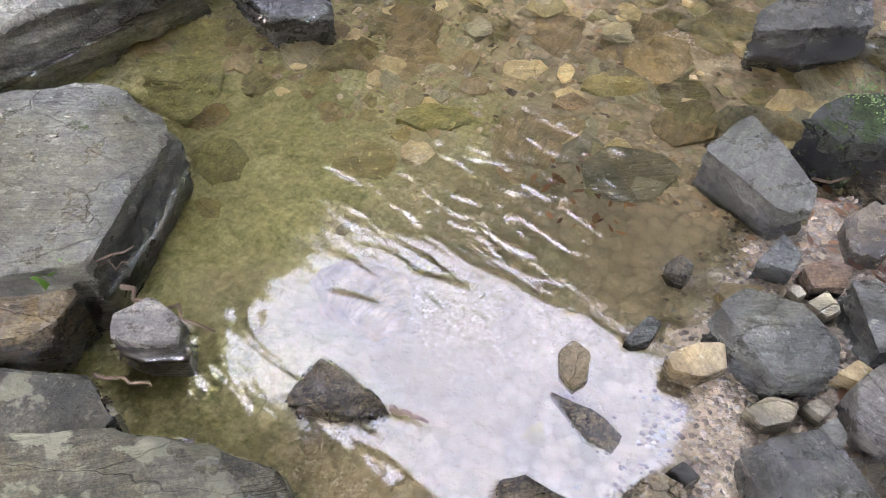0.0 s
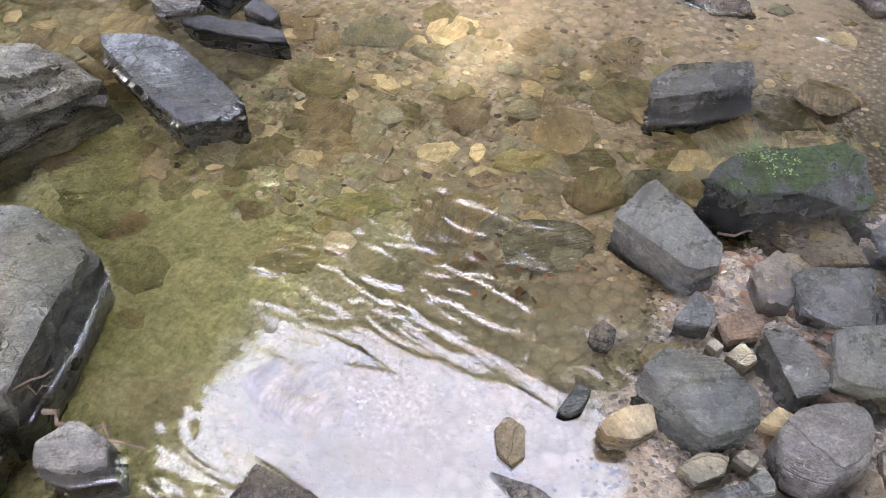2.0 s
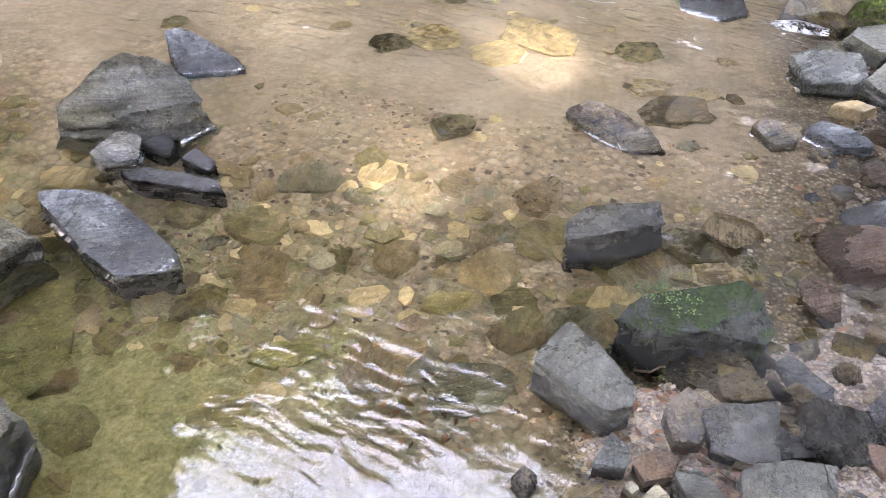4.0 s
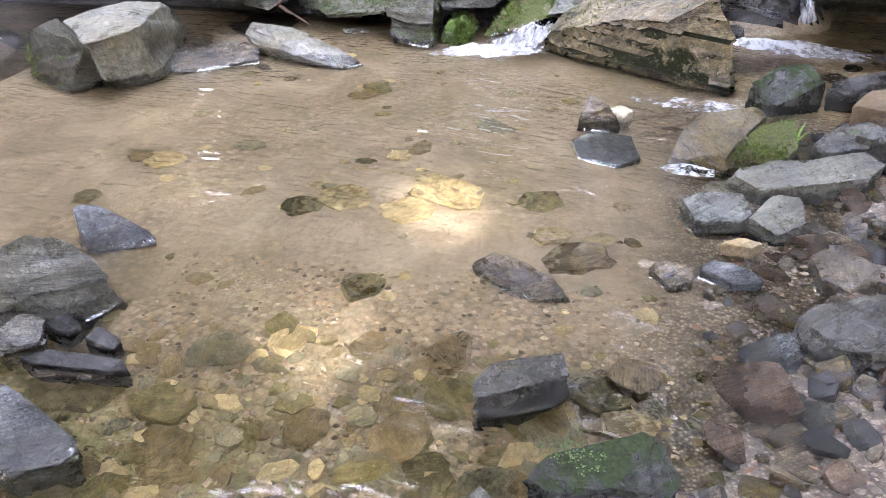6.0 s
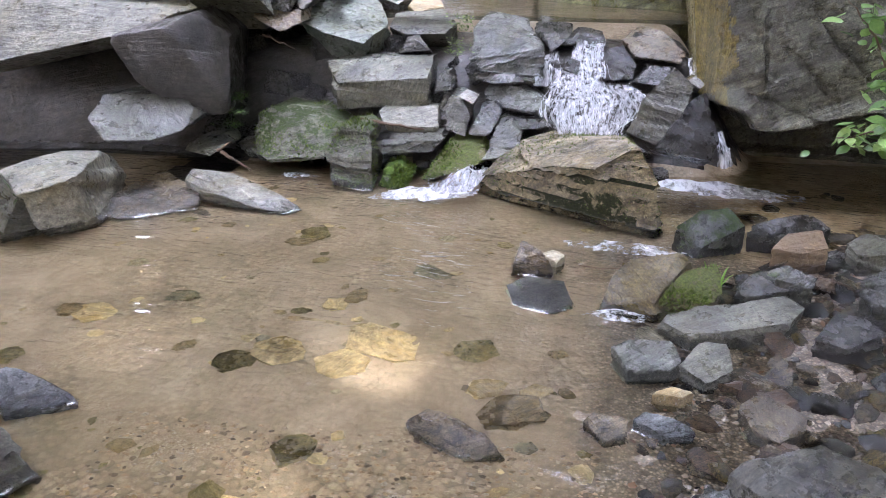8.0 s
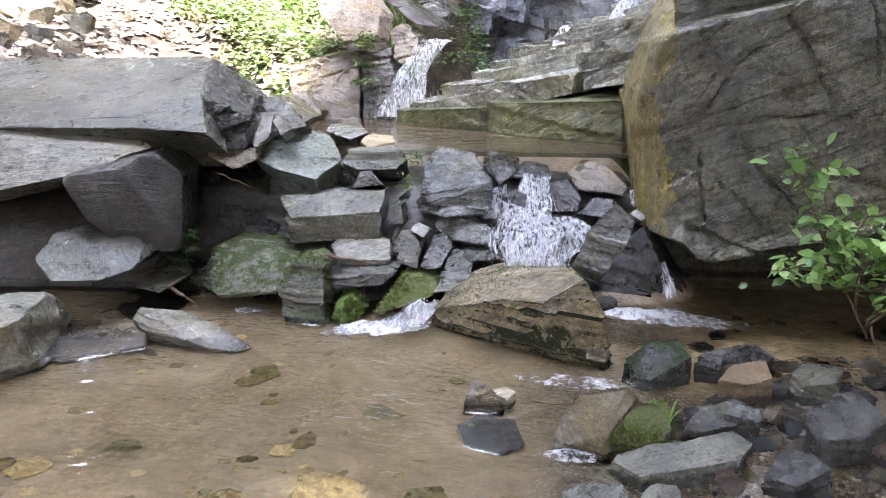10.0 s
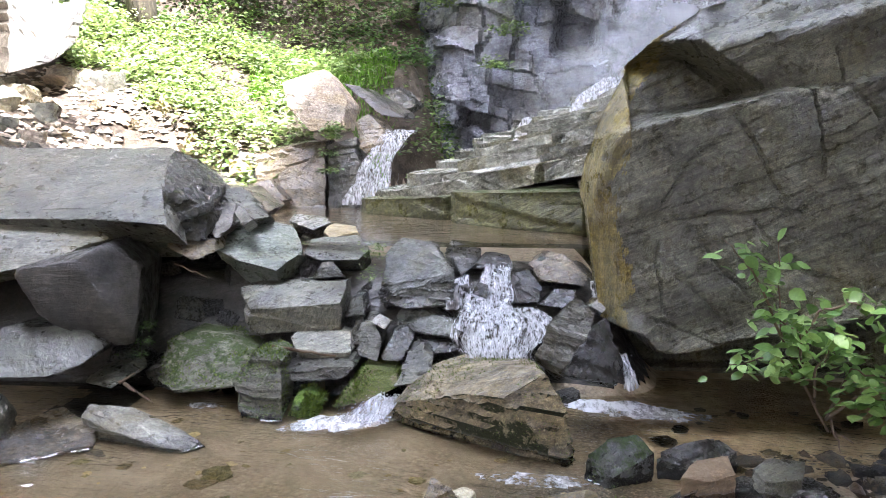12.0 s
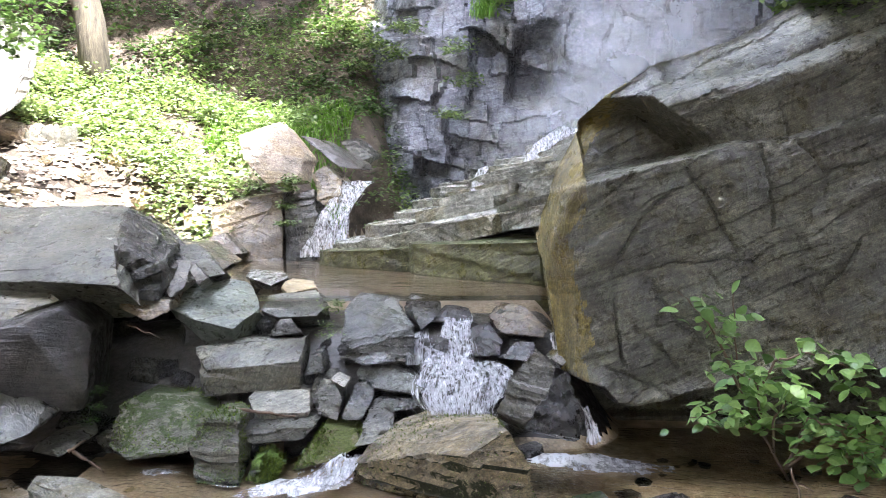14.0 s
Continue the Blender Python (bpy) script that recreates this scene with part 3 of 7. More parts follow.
def water_sheet(name, x0, x1, y0, y1, z, mat, label, n=40):
    xs, ys = np.linspace(x0, x1, n), np.linspace(y0, y1, n)
    verts = [(x, y, z + 0.004 * lump(x, y, 3, 1.3, 2)) for y in ys for x in xs]
    faces = [(j * n + i, j * n + i + 1, (j + 1) * n + i + 1, (j + 1) * n + i) for j in range(n - 1) for i in range(n - 1)]
    ob = tagged(new(name, mesh_of(name, verts, faces, mat)), label, "water", kind="structure")
    ob.visible_shadow = False          # lets daylight through the clear water


water_sheet("water_lower_pool", -4.6, 6.0, -3.0, 5.3, 0.0, WATER, "clear shallow stream pool with small ripples")
water_sheet("water_upper_pool", -3.4, 1.6, 5.55, 9.9, POOL, WATER_UP, "still brown water of the upper pool")


# ---- rock wall, terraces and cliff ----
def along(points, n):
    """n places evenly spaced on a line of (x, y, value)."""
    p = np.array(points, float)
    s = np.concatenate([[0], np.cumsum(np.hypot(*np.diff(p[:, :2], axis=0).T))])
    u = np.linspace(0, s[-1], n)
    return np.stack([np.interp(u, s, p[:, k]) for k in range(p.shape[1])], 1)


def line_z(points, x):
    return float(np.interp(x, [p[0] for p in points], [p[1] for p in points]))


CREST = [(0.56, 1.0), (0.6, 1.3), (0.68, 1.72), (0.78, 1.98), (0.94, 2.2), (1.2, 2.36), (1.45, 2.44), (1.72, 2.52), (2.05, 2.7), (2.4, 2.92), (3.2, 3.5), (5, 4.6), (8, 5.6)]
JOINT = [(0.5, 1.6), (0.82, 1.68), (1.33, 1.8), (1.62, 1.89), (1.97, 1.92), (2.6, 2.1), (8, 3.6)]
UPPER = [(0.5, 2.3), (0.95, 2.2), (1.33, 2.22), (1.64, 2.28), (1.96, 2.35), (2.6, 2.6), (8, 4.4)]
LIP = [(0.5, 0.6), (0.9, 0.48), (0.98, 0.4), (1.09, 0.39), (1.48, 0.48), (1.87, 0.6), (2.33, 0.64), (4, 0.7), (8, 0.9)]


FISSURES = [[(0.99, 1.26), (1.04, 1.34), (1.09, 1.43), (1.23, 1.59)],
            [(0.74, 1.15), (1.0, 1.16), (1.31, 1.21), (1.74, 1.25)],
            [(1.18, 1.08), (1.31, 0.92), (1.49, 0.73), (1.54, 0.57)],
            [(1.07, 0.86), (1.27, 0.7), (1.32, 0.64)],
            [(0.92, 0.62), (1.14, 0.53), (1.32, 0.46)],
            [(2.1, 1.03), (2.25, 1.18), (2.31, 1.36)],
            [(1.75, 1.91), (1.81, 1.65), (1.83, 1.43)],
            [(2.24, 1.75), (2.42, 1.55), (2.47, 1.78)],
            [(0.98, 1.11), (0.96, 0.91), (1.03, 0.65)],
            [(1.62, 1.87), (1.66, 1.68)],
            [(1.37, 1.75), (1.64, 1.3), (1.67, 1.23)],
            [(1.92, 2.1), (1.98, 1.88), (2.11, 1.75), (2.49, 1.78)],
            [(1.48, 1.17), (1.77, 0.91), (2.07, 0.81)]]


def off_line(x, z, points):
    """The distance of a place from a broken line."""
    best = 9.0
    for (ax, az), (bx, bz) in zip(points, points[1:]):
        ux, uz = bx - ax, bz - az
        k = min(1.0, max(0.0, ((x - ax) * ux + (z - az) * uz) / (ux * ux + uz * uz)))
        best = min(best, math.hypot(x - ax - k * ux, z - az - k * uz))
    return best


def wall_depth(x, z):
    """How far the face stands back from its plane at x along it and z up it."""
    w = lump(x, 2.0, z, 1.1, 2)
    j = z - line_z(JOINT, x) - 0.03 * w
    d = 0.03 * w
    # undercut foot
    lip = z - line_z(LIP, x) + 0.04 * lump(x, 1, z, 3, 2)
    d -= 0.05 * step(0.16, 0.02, lip) * step(-0.02, 0.0, lip)
    # bed above the joint, the hollow in it, and the crest slab
    d += 0.1 * step(-0.008, 0.012, j)
    right = 1.2 + 0.36 * step(2.2, 1.85, z) + 0.03 * w
    top = 2.19 - 0.25 * max(0, 1.0 - x)
    d += 0.5 * step(0.0, 0.05, j) * step(0.8, 0.9, x) * step(right, right - 0.1, x) * step(top, top - 0.08, z)
    u = z - line_z(UPPER, x) + 0.03 * w
    d += 0.07 * step(-0.01, 0.015, u) * step(1.25, 1.4, x) - 0.05 * step(0.0, -0.06, u) * step(-0.2, -0.1, u) * step(1.3, 1.5, x)
    # broken chips in slanting beds
    s, t = x + 0.42 * z, z - 0.42 * x
    q = Vector((s * 0.8, 3.0, t * 1.7))
    d += 0.014 * facet(q, 1.3) + 0.016 * facet(q, 3.4) + 0.01 * facet(q, 9.0)
    lay = t * 11 + 0.9 * lump(s, 4, t, 1.6, 2)
    d += 0.013 * (lay - math.floor(lay)) * step(-0.1, 0.3, noise.noise(Vector((s * 1.2, math.floor(lay) * 3.1, 1))))
    d += 0.004 * lump(s * 0.6, 5, t * 2.2, 9, 3)
    # open fissures
    wx = x + 0.025 * noise.noise(Vector((x * 5, z * 5, 6))) + 0.008 * noise.noise(Vector((x * 19, z * 19, 6)))
    wz = z + 0.025 * noise.noise(Vector((x * 5, z * 5, 9))) + 0.008 * noise.noise(Vector((x * 19, z * 19, 9)))
    gap = min(off_line(wx, wz, c) for c in FISSURES)
    d += 0.024 * step(0.011, 0.003, gap) * step(-0.5, -0.1, noise.noise(Vector((x * 4, 3, z * 4)))) + 0.005 * step(0.05, 0.0, gap)
    return d


def rock_wall():
    rows, verts = 195, []
    rim = [(0.585, 1.3), (0.6, 1.5), (0.68, 1.75), (0.8, 1.98), (0.96, 2.19), (1.22, 2.35)]
    length = np.concatenate([[0], np.cumsum([math.dist(p, q) for p, q in zip(rim, rim[1:])])])
    cols = np.concatenate([np.linspace(0, 1, 60)[:-1], 1 + np.linspace(0, 2.3, 280)[:-1], 3.3 + np.linspace(0, 4.6, 40)])
    for j in range(rows + 12):
        v = min(j / rows, 1.0)
        for c in cols:
            # c below 1 runs back along the upper pool; above 1 along the front, fanning out under the rim
            b = max(c, 1.0) - 1
            if b < 0.4:
                u = b / 0.4 * length[-1]
                tx, tz = np.interp(u, length, [p[0] for p in rim]), np.interp(u, length, [p[1] for p in rim])
            else:
                tx = 0.82 + b
                tz = line_z(CREST, tx)
            bx = 0.76 + b * (1.0 if b > 0.4 else 1.15)
            z = -0.12 + (tz + 0.12) * v
            x = bx + (tx - bx) * (v - 0.12 * math.sin(3.14 * v) if b < 0.4 else v)
            d = wall_depth(x, z)
            round_off = step(0.22, 0.0, b) ** 2
            d = d * (1 - 0.75 * round_off) + 0.22 * round_off + 0.22 * step(0.86, 1.0, v) ** 2
            d += 1.25 * step(0.03, -0.1, z - line_z(LIP, x) + 0.04 * lump(x, 1, z, 3, 2))
            a = 1 - min(c, 1.0)
            x += 0.05 * a * lump(a * 9, 0, z * 2, 1, 3) + 0.55 * a
            y = 4.4 - 0.05 * b + d + 5 * a
            if j > rows:
                y += (j - rows) * 0.25
                x += (j - rows) * 0.25 * 0.24
                z += (j - rows) * 0.012
            verts.append((x, y, z))
    w = len(cols)
    faces = [(j * w + i, j * w + i + 1, (j + 1) * w + i + 1, (j + 1) * w + i) for j in range(rows + 11) for i in range(w - 1)]
    me = mesh_of("rock_wall", verts, faces, ROCK["wall"])
    me.materials.append(ROCK["prow"])
    index = []
    for j in range(rows + 11):
        for i in range(w - 1):
            x, y, z = verts[j * w + i]
            edge = cols[i] + 0.07 * lump(x, y, z, 4, 4) + 0.04 * lump(x, y, z, 30, 2)
            index.append(1 if edge < 1.15 + 0.2 * step(0.86, 0.93, j / rows) and z > 0.55 + 0.2 * lump(x, y, z, 5, 2) else 0)
    me.polygons.foreach_set("material_index", index)
    me.set_sharp_from_angle(angle=radians(26))
    tagged(new("rock_wall", me), "massive layered grey schist wall overhanging the stream", "rock wall", kind="structure")


rock_wall()


def terraces():
    """Inclined wet beds that rise in steps from the upper pool to the foot of the fall."""
    a, ax, back = Vector((-1.5, 8.65)), Vector((0.73, -0.685)), Vector((0.685, 0.73))
    n, m, verts = 40, 40, []
    for j in range(m):
        for i in range(n):
            s, q = -1.6 + 6.0 * i / (n - 1), 0.5 + 6.5 * j / (m - 1)
            p = a + ax * s + back * (q + 0.8 * step(0.0, -0.6, s))
            verts.append((p.x, p.y, 0.42 + 0.36 * q + 0.16 * max(s, 0) + 0.08 * lump(p.x, p.y, 0, 1.5)))
    faces = [(j * n + i, j * n + i + 1, (j + 1) * n + i + 1, (j + 1) * n + i) for j in range(m - 1) for i in range(n - 1)]
    root = tagged(new("rock_terraces", mesh_of("rock_terraces", verts, faces, ROCK["ledge"])), "wet stepped schist ledges below the waterfall", "rock ledges", kind="structure")
    rnd = random.Random(4)

    def slab(s, q0, ln, deep, top, rise, thick, mat, seed):
        pts = []
        for ds, dq in ((0, 0.1), (0.12, 0.0), (0.5, -0.04), (0.85, 0.03), (1, 0.12), (1.02, 0.9), (0.5, 1), (-0.02, 0.95)):
            g = a + ax * (s + ds * ln + rnd.uniform(-0.03, 0.03)) + back * (q0 + dq * deep + rnd.uniform(-0.04, 0.04))
            pts.append(Vector((g.x, g.y, top + 0.07 * dq + rise * ds * ln)))
        c = sum(pts, Vector()) / len(pts)
        part("ledge", rock_mesh([p - c for p in pts], (0.02, 0.03, -thick), 0.98, 0.4, ROCK[mat], seed, 15), root).location = c

    # two great blocks standing in the pool
    slab(0.15, 0.0, 1.3, 0.8, 1.0, 0.06, 0.55, "ledgemoss", 701)
    slab(1.5, -0.05, 1.7, 0.9, 1.14, 0.04, 0.65, "ledgemoss", 702)
    # long beds that climb to one side, one above the other
    q, z = 0.12, 0.98
    for k in range(17):
        s = (-0.1 if k < 4 else -1.2) + rnd.uniform(-0.1, 0.2)
        while s < 4.2:
            ln = rnd.uniform(1.0, 2.6) if s > 0 else rnd.uniform(0.5, 1.0)
            slab(s, q + rnd.uniform(-0.1, 0.12) + 0.9 * step(0.1, -0.5, s + 0.3 * ln), ln, rnd.uniform(0.6, 0.9), z + rnd.uniform(-0.03, 0.03) + 0.17 * max(s, 0), 0.17 if s > 0 else 0.03, rnd.uniform(0.13, 0.24), "ledge", 720 + k * 20 + int(s * 7))
            s += ln * rnd.uniform(0.96, 1.04)
        q += rnd.uniform(0.2, 0.5)
        z += rnd.uniform(0.1, 0.17)


terraces()


def cliff():
    line = along([(-1.9, 16.5), (-1.25, 14.2), (-0.5, 13.3), (0.5, 13.0), (2.2, 13.0), (4.6, 12.6), (7.0, 11.0), (12.0, 8.0)], 420)
    tang = np.gradient(line, axis=0)
    tang /= np.linalg.norm(tang, axis=1)[:, None]
    zs = np.concatenate([np.linspace(1.2, 6.5, 190)[:-1], np.linspace(6.5, 17, 50)])
    verts = []
    for z in zs:
        for i, (x, y) in enumerate(line):
            w1, w2 = noise.noise(Vector((x * 0.9, z * 0.9, 1))), noise.noise(Vector((x * 0.9, z * 0.9, 5)))
            back = 0.1 * (z - 1.2)
            row = math.floor(z * 0.95 + 0.5 * w1 + 0.25 * x)
            blk = noise.cell(Vector((math.floor(x * 1.25 + 0.37 * row + 0.6 * w2), row, 3)))
            row2 = math.floor(z * 2.6 + 0.7 * w2 + 0.5 * x)
            blk2 = noise.cell(Vector((math.floor(x * 2.9 + 0.37 * row2 + w1), row2, 8)))
            back += 0.26 * (blk - 0.5) + 0.1 * (blk2 - 0.5) + 0.16 * lump(x, y, z, 0.6) + 0.03 * facet(Vector((x, y, z)), 2.5)
            # hollow to the left of the fall
            back += 0.5 * step(0.45, 0.2, abs(x - 1.5 - 0.12 * (z - 3.6)) ) * step(2.9, 3.3, z) * step(4.5, 4.0, z)
            verts.append((x - tang[i][1] * back, y + tang[i][0] * back, z))
    w = len(line)
    faces = [(j * w + i, j * w + i + 1, (j + 1) * w + i + 1, (j + 1) * w + i) for j in range(len(zs) - 1) for i in range(w - 1)]
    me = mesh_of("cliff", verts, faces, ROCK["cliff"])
    me.set_sharp_from_angle(angle=radians(25))
    tagged(new("cliff", me), "tall wet blocky schist cliff behind the waterfall", "cliff", kind="structure")


cliff()

# ---- rocks ----

# near pool, left
rock("flat_boulder", "grey", (-1.319, .287, .116), [(-.292, -.035, .004), (-.194, .056, .004), (-.159, .144, .004), (-.081, .179, .004), (.059, .191, -.006), (.102, .178, -.016), (.091, .031, .004), (.15, -.09, .004), (.196, -.143, -.006), (.111, -.226, .004), (.013, -.288, .004)], (0,0,-.3), .97, .5, "broad flat grey schist boulder at the pool's edge")
rock("ledge_rock", "brown", (-1.205, .042, .061), [(-.137, -.023, .009), (-.037, .022, .009), (.051, .081, -.001), (.062, .074, -.011), (.072, -.002, -.011), (.027, -.044, -.001), (-.037, -.107, .009)], (0,0,-.25), 1.1, .6, "weathered brown layered rock beside the pool")
rock("cobble", "purple", (-1.009, .123, .052), [(-.054, -.014, .003), (-.019, .044, .008), (.036, .039, -.002), (.064, .0, -.007), (.011, -.032, -.002), (-.036, -.037, -.002)], (0,0,-.12), 1.1, .3, "rounded grey cobble sitting in shallow water")
rock("flat_boulder", "lichen", (-1.08, -.058, .053), [(-.178, -.031, .007), (-.076, .031, -.003), (.038, .082, -.013), (.13, .048, -.013), (.132, .0, -.003), (-.044, -.128, .027)], (0,0,-.25), 1.08, .5, "lichen-spotted dark rock at the pool's edge")
rock("flat_boulder", "lichen", (-.857, -.076, .057), [(-.259, -.11, .033), (-.177, -.033, .013), (-.072, .043, -.007), (.049, .098, -.022), (.155, .118, -.027), (.208, .089, -.027), (.229, .002, -.007), (-.132, -.208, .043)], (0,0,-.3), 1.08, .5, "rounded boulder with pale lichen patches by the water")
rock("wedge_rock", "brown", (-.696, .178, .022), [(-.065, -.045, -.012), (-.052, .033, .013), (-.014, .028, .013), (.078, .02, -.01), (.064, -.006, -.014), (-.014, -.033, .008)], (0,0,-.1), 1.15, 1.2, "dark brown wedge of rock breaking the pool's surface")
rock("pebble", "tan", (-.406, .398, .012), [(-.029, .01, .0), (-.017, .038, .003), (.016, .029, .0), (.029, -.015, .0), (.015, -.037, -.002), (-.013, -.026, .0)], (0,0,-.06), 1.0, .3, "oval tan pebble half under water")
rock("long_stone", "brown", (-.341, .318, .006), [(-.078, .023, -.001), (-.001, .023, .002), (.044, .003, .004), (.04, -.024, -.002), (-.004, -.023, -.002)], (0,0,-.08), 1.05, .5, "long brown stone just under the water")
rock("cobble", "brown", (-.378, .158, .028), [(-.05, .013, -.008), (-.019, .037, .002), (.051, .032, .002), (.04, -.038, .002), (-.022, -.046, .002)], (0,0,-.15), 1.1, .5, "brown cobble at the pool's near edge")
rock("cobble", "brown", (-.224, .238, .044), [(-.043, -.002, -.014), (-.018, .039, .006), (.028, .041, -.004), (.046, -.014, .006), (-.014, -.062, .006)], (0,0,-.15), 1.1, .5, "weathered cobble on the wet gravel")
rock("pebble", "dark", (-.203, .3, .031), [(-.02, -.004, -.001), (-.007, .014, .004), (.021, .004, -.001), (.007, -.015, -.001)], (0,0,-.05), 1.1, .3, "small dark pebble on the gravel")
# lying on the pool bed
rock("bed_stone", "bedtan", (-0.791, 1.067, ground_z(-0.791, 1.067) + 0.016), [(0.044, 0.027, -0.002), (0.036, -0.01, -0.005), (0.014, -0.032, -0.003), (-0.036, -0.041, 0), (-0.046, 0, 0.002), (-0.032, 0.017, 0.004), (0.02, 0.039, 0.002)], (0, 0, -0.06), 1.05, 0.35, "smooth tan stone under the water")
rock("bed_stone", "bedtan", (-0.703, 1.087, ground_z(-0.703, 1.087) + 0.016), [(0.015, 0.012, 0), (0.018, -0.019, 0.003), (0.009, -0.037, 0.004), (-0.014, -0.018, -0.002), (-0.017, 0.002, 0.004), (-0.011, 0.028, -0.005), (-0.001, 0.031, -0.002)], (0, 0, -0.06), 1.05, 0.35, "small tan stone under the water")
rock("bed_stone", "orange", (-0.649, 0.994, ground_z(-0.649, 0.994) + 0.016), [(0.035, 0.016, -0.003), (0.029, -0.004, -0.002), (-0.002, -0.029, -0.001), (-0.037, -0.027, 0.003), (-0.032, -0.005, 0.001), (-0.009, 0.027, -0.002), (0.019, 0.024, 0.001)], (0, 0, -0.06), 1.05, 0.35, "rusty orange stone under the water")
rock("bed_stone", "bedbrown", (-0.534, 1.206, ground_z(-0.534, 1.206) + 0.016), [(0.067, 0.042, -0.004), (0.062, -0.059, -0.004), (-0.004, -0.08, -0.003), (-0.05, -0.078, 0.005), (-0.083, 0.001, -0.004), (-0.035, 0.09, 0.006), (0.043, 0.084, 0.007)], (0, 0, -0.06), 1.05, 0.35, "broad brown flat stone under the water")
rock("bed_stone", "bedolive", (-0.587, 1.091, ground_z(-0.587, 1.091) + 0.016), [(0.066, 0.028, 0), (0.063, -0.002, -0.002), (-0.008, -0.044, -0.006), (-0.064, -0.052, 0.005), (-0.067, -0.005, -0.001), (-0.031, 0.03, 0), (0.041, 0.046, 0.004)], (0, 0, -0.06), 1.05, 0.35, "long olive stone under the water")
rock("bed_stone", "bedolive", (-0.412, 1.063, ground_z(-0.412, 1.063) + 0.016), [(0.047, 0.014, 0.003), (0.041, -0.027, 0.006), (0.002, -0.049, -0.006), (-0.036, -0.039, -0.006), (-0.05, 0.008, -0.005), (-0.019, 0.04, 0.002), (0.017, 0.05, 0.003)], (0, 0, -0.06), 1.05, 0.35, "olive stone under the water")
rock("bed_stone", "bedgrey", (-0.474, 0.83, ground_z(-0.474, 0.83) + 0.016), [(0.088, 0.057, 0.001), (0.066, -0.041, -0.002), (0.007, -0.072, -0.003), (-0.057, -0.069, 0), (-0.087, -0.014, 0.002), (-0.059, 0.052, 0.002), (0.041, 0.084, 0.003)], (0, 0, -0.06), 1.05, 0.35, "broad pale cracked slab under shallow water")
rock("bed_stone", "bedtan", (-0.539, 1.43, ground_z(-0.539, 1.43) + 0.016), [(0.017, 0.01, -0.001), (0.014, -0.01, -0.002), (0.005, -0.024, -0.001), (-0.014, -0.01, -0.002), (-0.019, 0.004, -0.001), (-0.01, 0.014, 0), (0.006, 0.018, 0.004)], (0, 0, -0.06), 1.05, 0.35, "small tan stone under the water")
rock("bed_stone", "bedbrown", (-0.637, 0.904, ground_z(-0.637, 0.904) + 0.016), [(0.042, 0.027, 0.002), (0.041, -0.022, -0.004), (0.012, -0.043, 0.002), (-0.037, -0.038, -0.003), (-0.055, -0.006, 0.003), (-0.034, 0.025, 0.003), (0.028, 0.056, -0.003)], (0, 0, -0.06), 1.05, 0.35, "brown flat stone under the water")
rock("bed_stone", "bedbrown", (-0.698, 0.807, ground_z(-0.698, 0.807) + 0.016), [(0.038, 0.01, -0.003), (0.033, -0.03, 0.002), (0.004, -0.038, -0.002), (-0.02, -0.032, 0.001), (-0.048, 0.005, -0.005), (-0.021, 0.042, 0.005), (0.014, 0.044, 0.001)], (0, 0, -0.06), 1.05, 0.35, "brown stone under the water")
rock("bed_stone", "algae", (-1.224, 0.535, ground_z(-1.224, 0.535) + 0.016), [(0.049, 0.043, -0.005), (0.072, -0.021, -0.001), (0.032, -0.063, 0), (-0.023, -0.05, 0.003), (-0.076, -0.003, -0.003), (-0.055, 0.034, 0.003), (0, 0.059, 0.004)], (0, 0, -0.06), 1.05, 0.35, "algae-covered flat stone under the water")
rock("bed_stone", "tan", (-0.869, 0.722, ground_z(-0.869, 0.722) + 0.016), [(0.031, 0.017, -0.005), (0.029, -0.014, -0.004), (0.011, -0.03, 0.001), (-0.02, -0.028, 0.004), (-0.035, 0, -0.003), (-0.025, 0.02, 0.007), (0.008, 0.032, 0.001)], (0, 0, -0.06), 1.05, 0.35, "tan block under the water")
rock("bed_stone", "bedolive", (-0.951, 0.661, ground_z(-0.951, 0.661) + 0.016), [(0.056, 0.033, 0), (0.059, -0.027, 0), (0.021, -0.048, -0.003), (-0.05, -0.05, 0.001), (-0.065, -0.015, 0), (-0.046, 0.051, 0.001), (0.028, 0.059, 0.001)], (0, 0, -0.06), 1.05, 0.35, "dark olive slab under the water")
rock("bed_stone", "bedgrey", (-0.959, 0.871, ground_z(-0.959, 0.871) + 0.016), [(0.021, 0.008, 0.002), (0.024, -0.013, 0), (0.011, -0.029, 0.002), (-0.011, -0.023, -0.001), (-0.031, 0.008, -0.002), (-0.017, 0.029, -0.003), (0.004, 0.019, 0.004)], (0, 0, -0.06), 1.05, 0.35, "small pale stone under the water")
rock("bed_stone", "bedtan", (-1.066, 1.046, ground_z(-1.066, 1.046) + 0.016), [(0.041, 0.013, 0.003), (0.037, -0.024, 0), (0.015, -0.032, -0.007), (-0.023, -0.03, -0.006), (-0.035, -0.007, 0.004), (-0.03, 0.027, 0.003), (-0.005, 0.05, 0.001)], (0, 0, -0.06), 1.05, 0.35, "pale stone under the water")
rock("bed_stone", "algae", (-0.89, 0.83, ground_z(-0.89, 0.83) + 0.016), [(0.087, 0.03, 0.002), (0.05, -0.014, 0.004), (0.002, -0.038, -0.004), (-0.07, -0.04, -0.004), (-0.07, -0.019, 0.005), (-0.038, 0.027, -0.002), (0.041, 0.057, 0)], (0, 0, -0.06), 1.05, 0.35, "green weedy stone under the water")
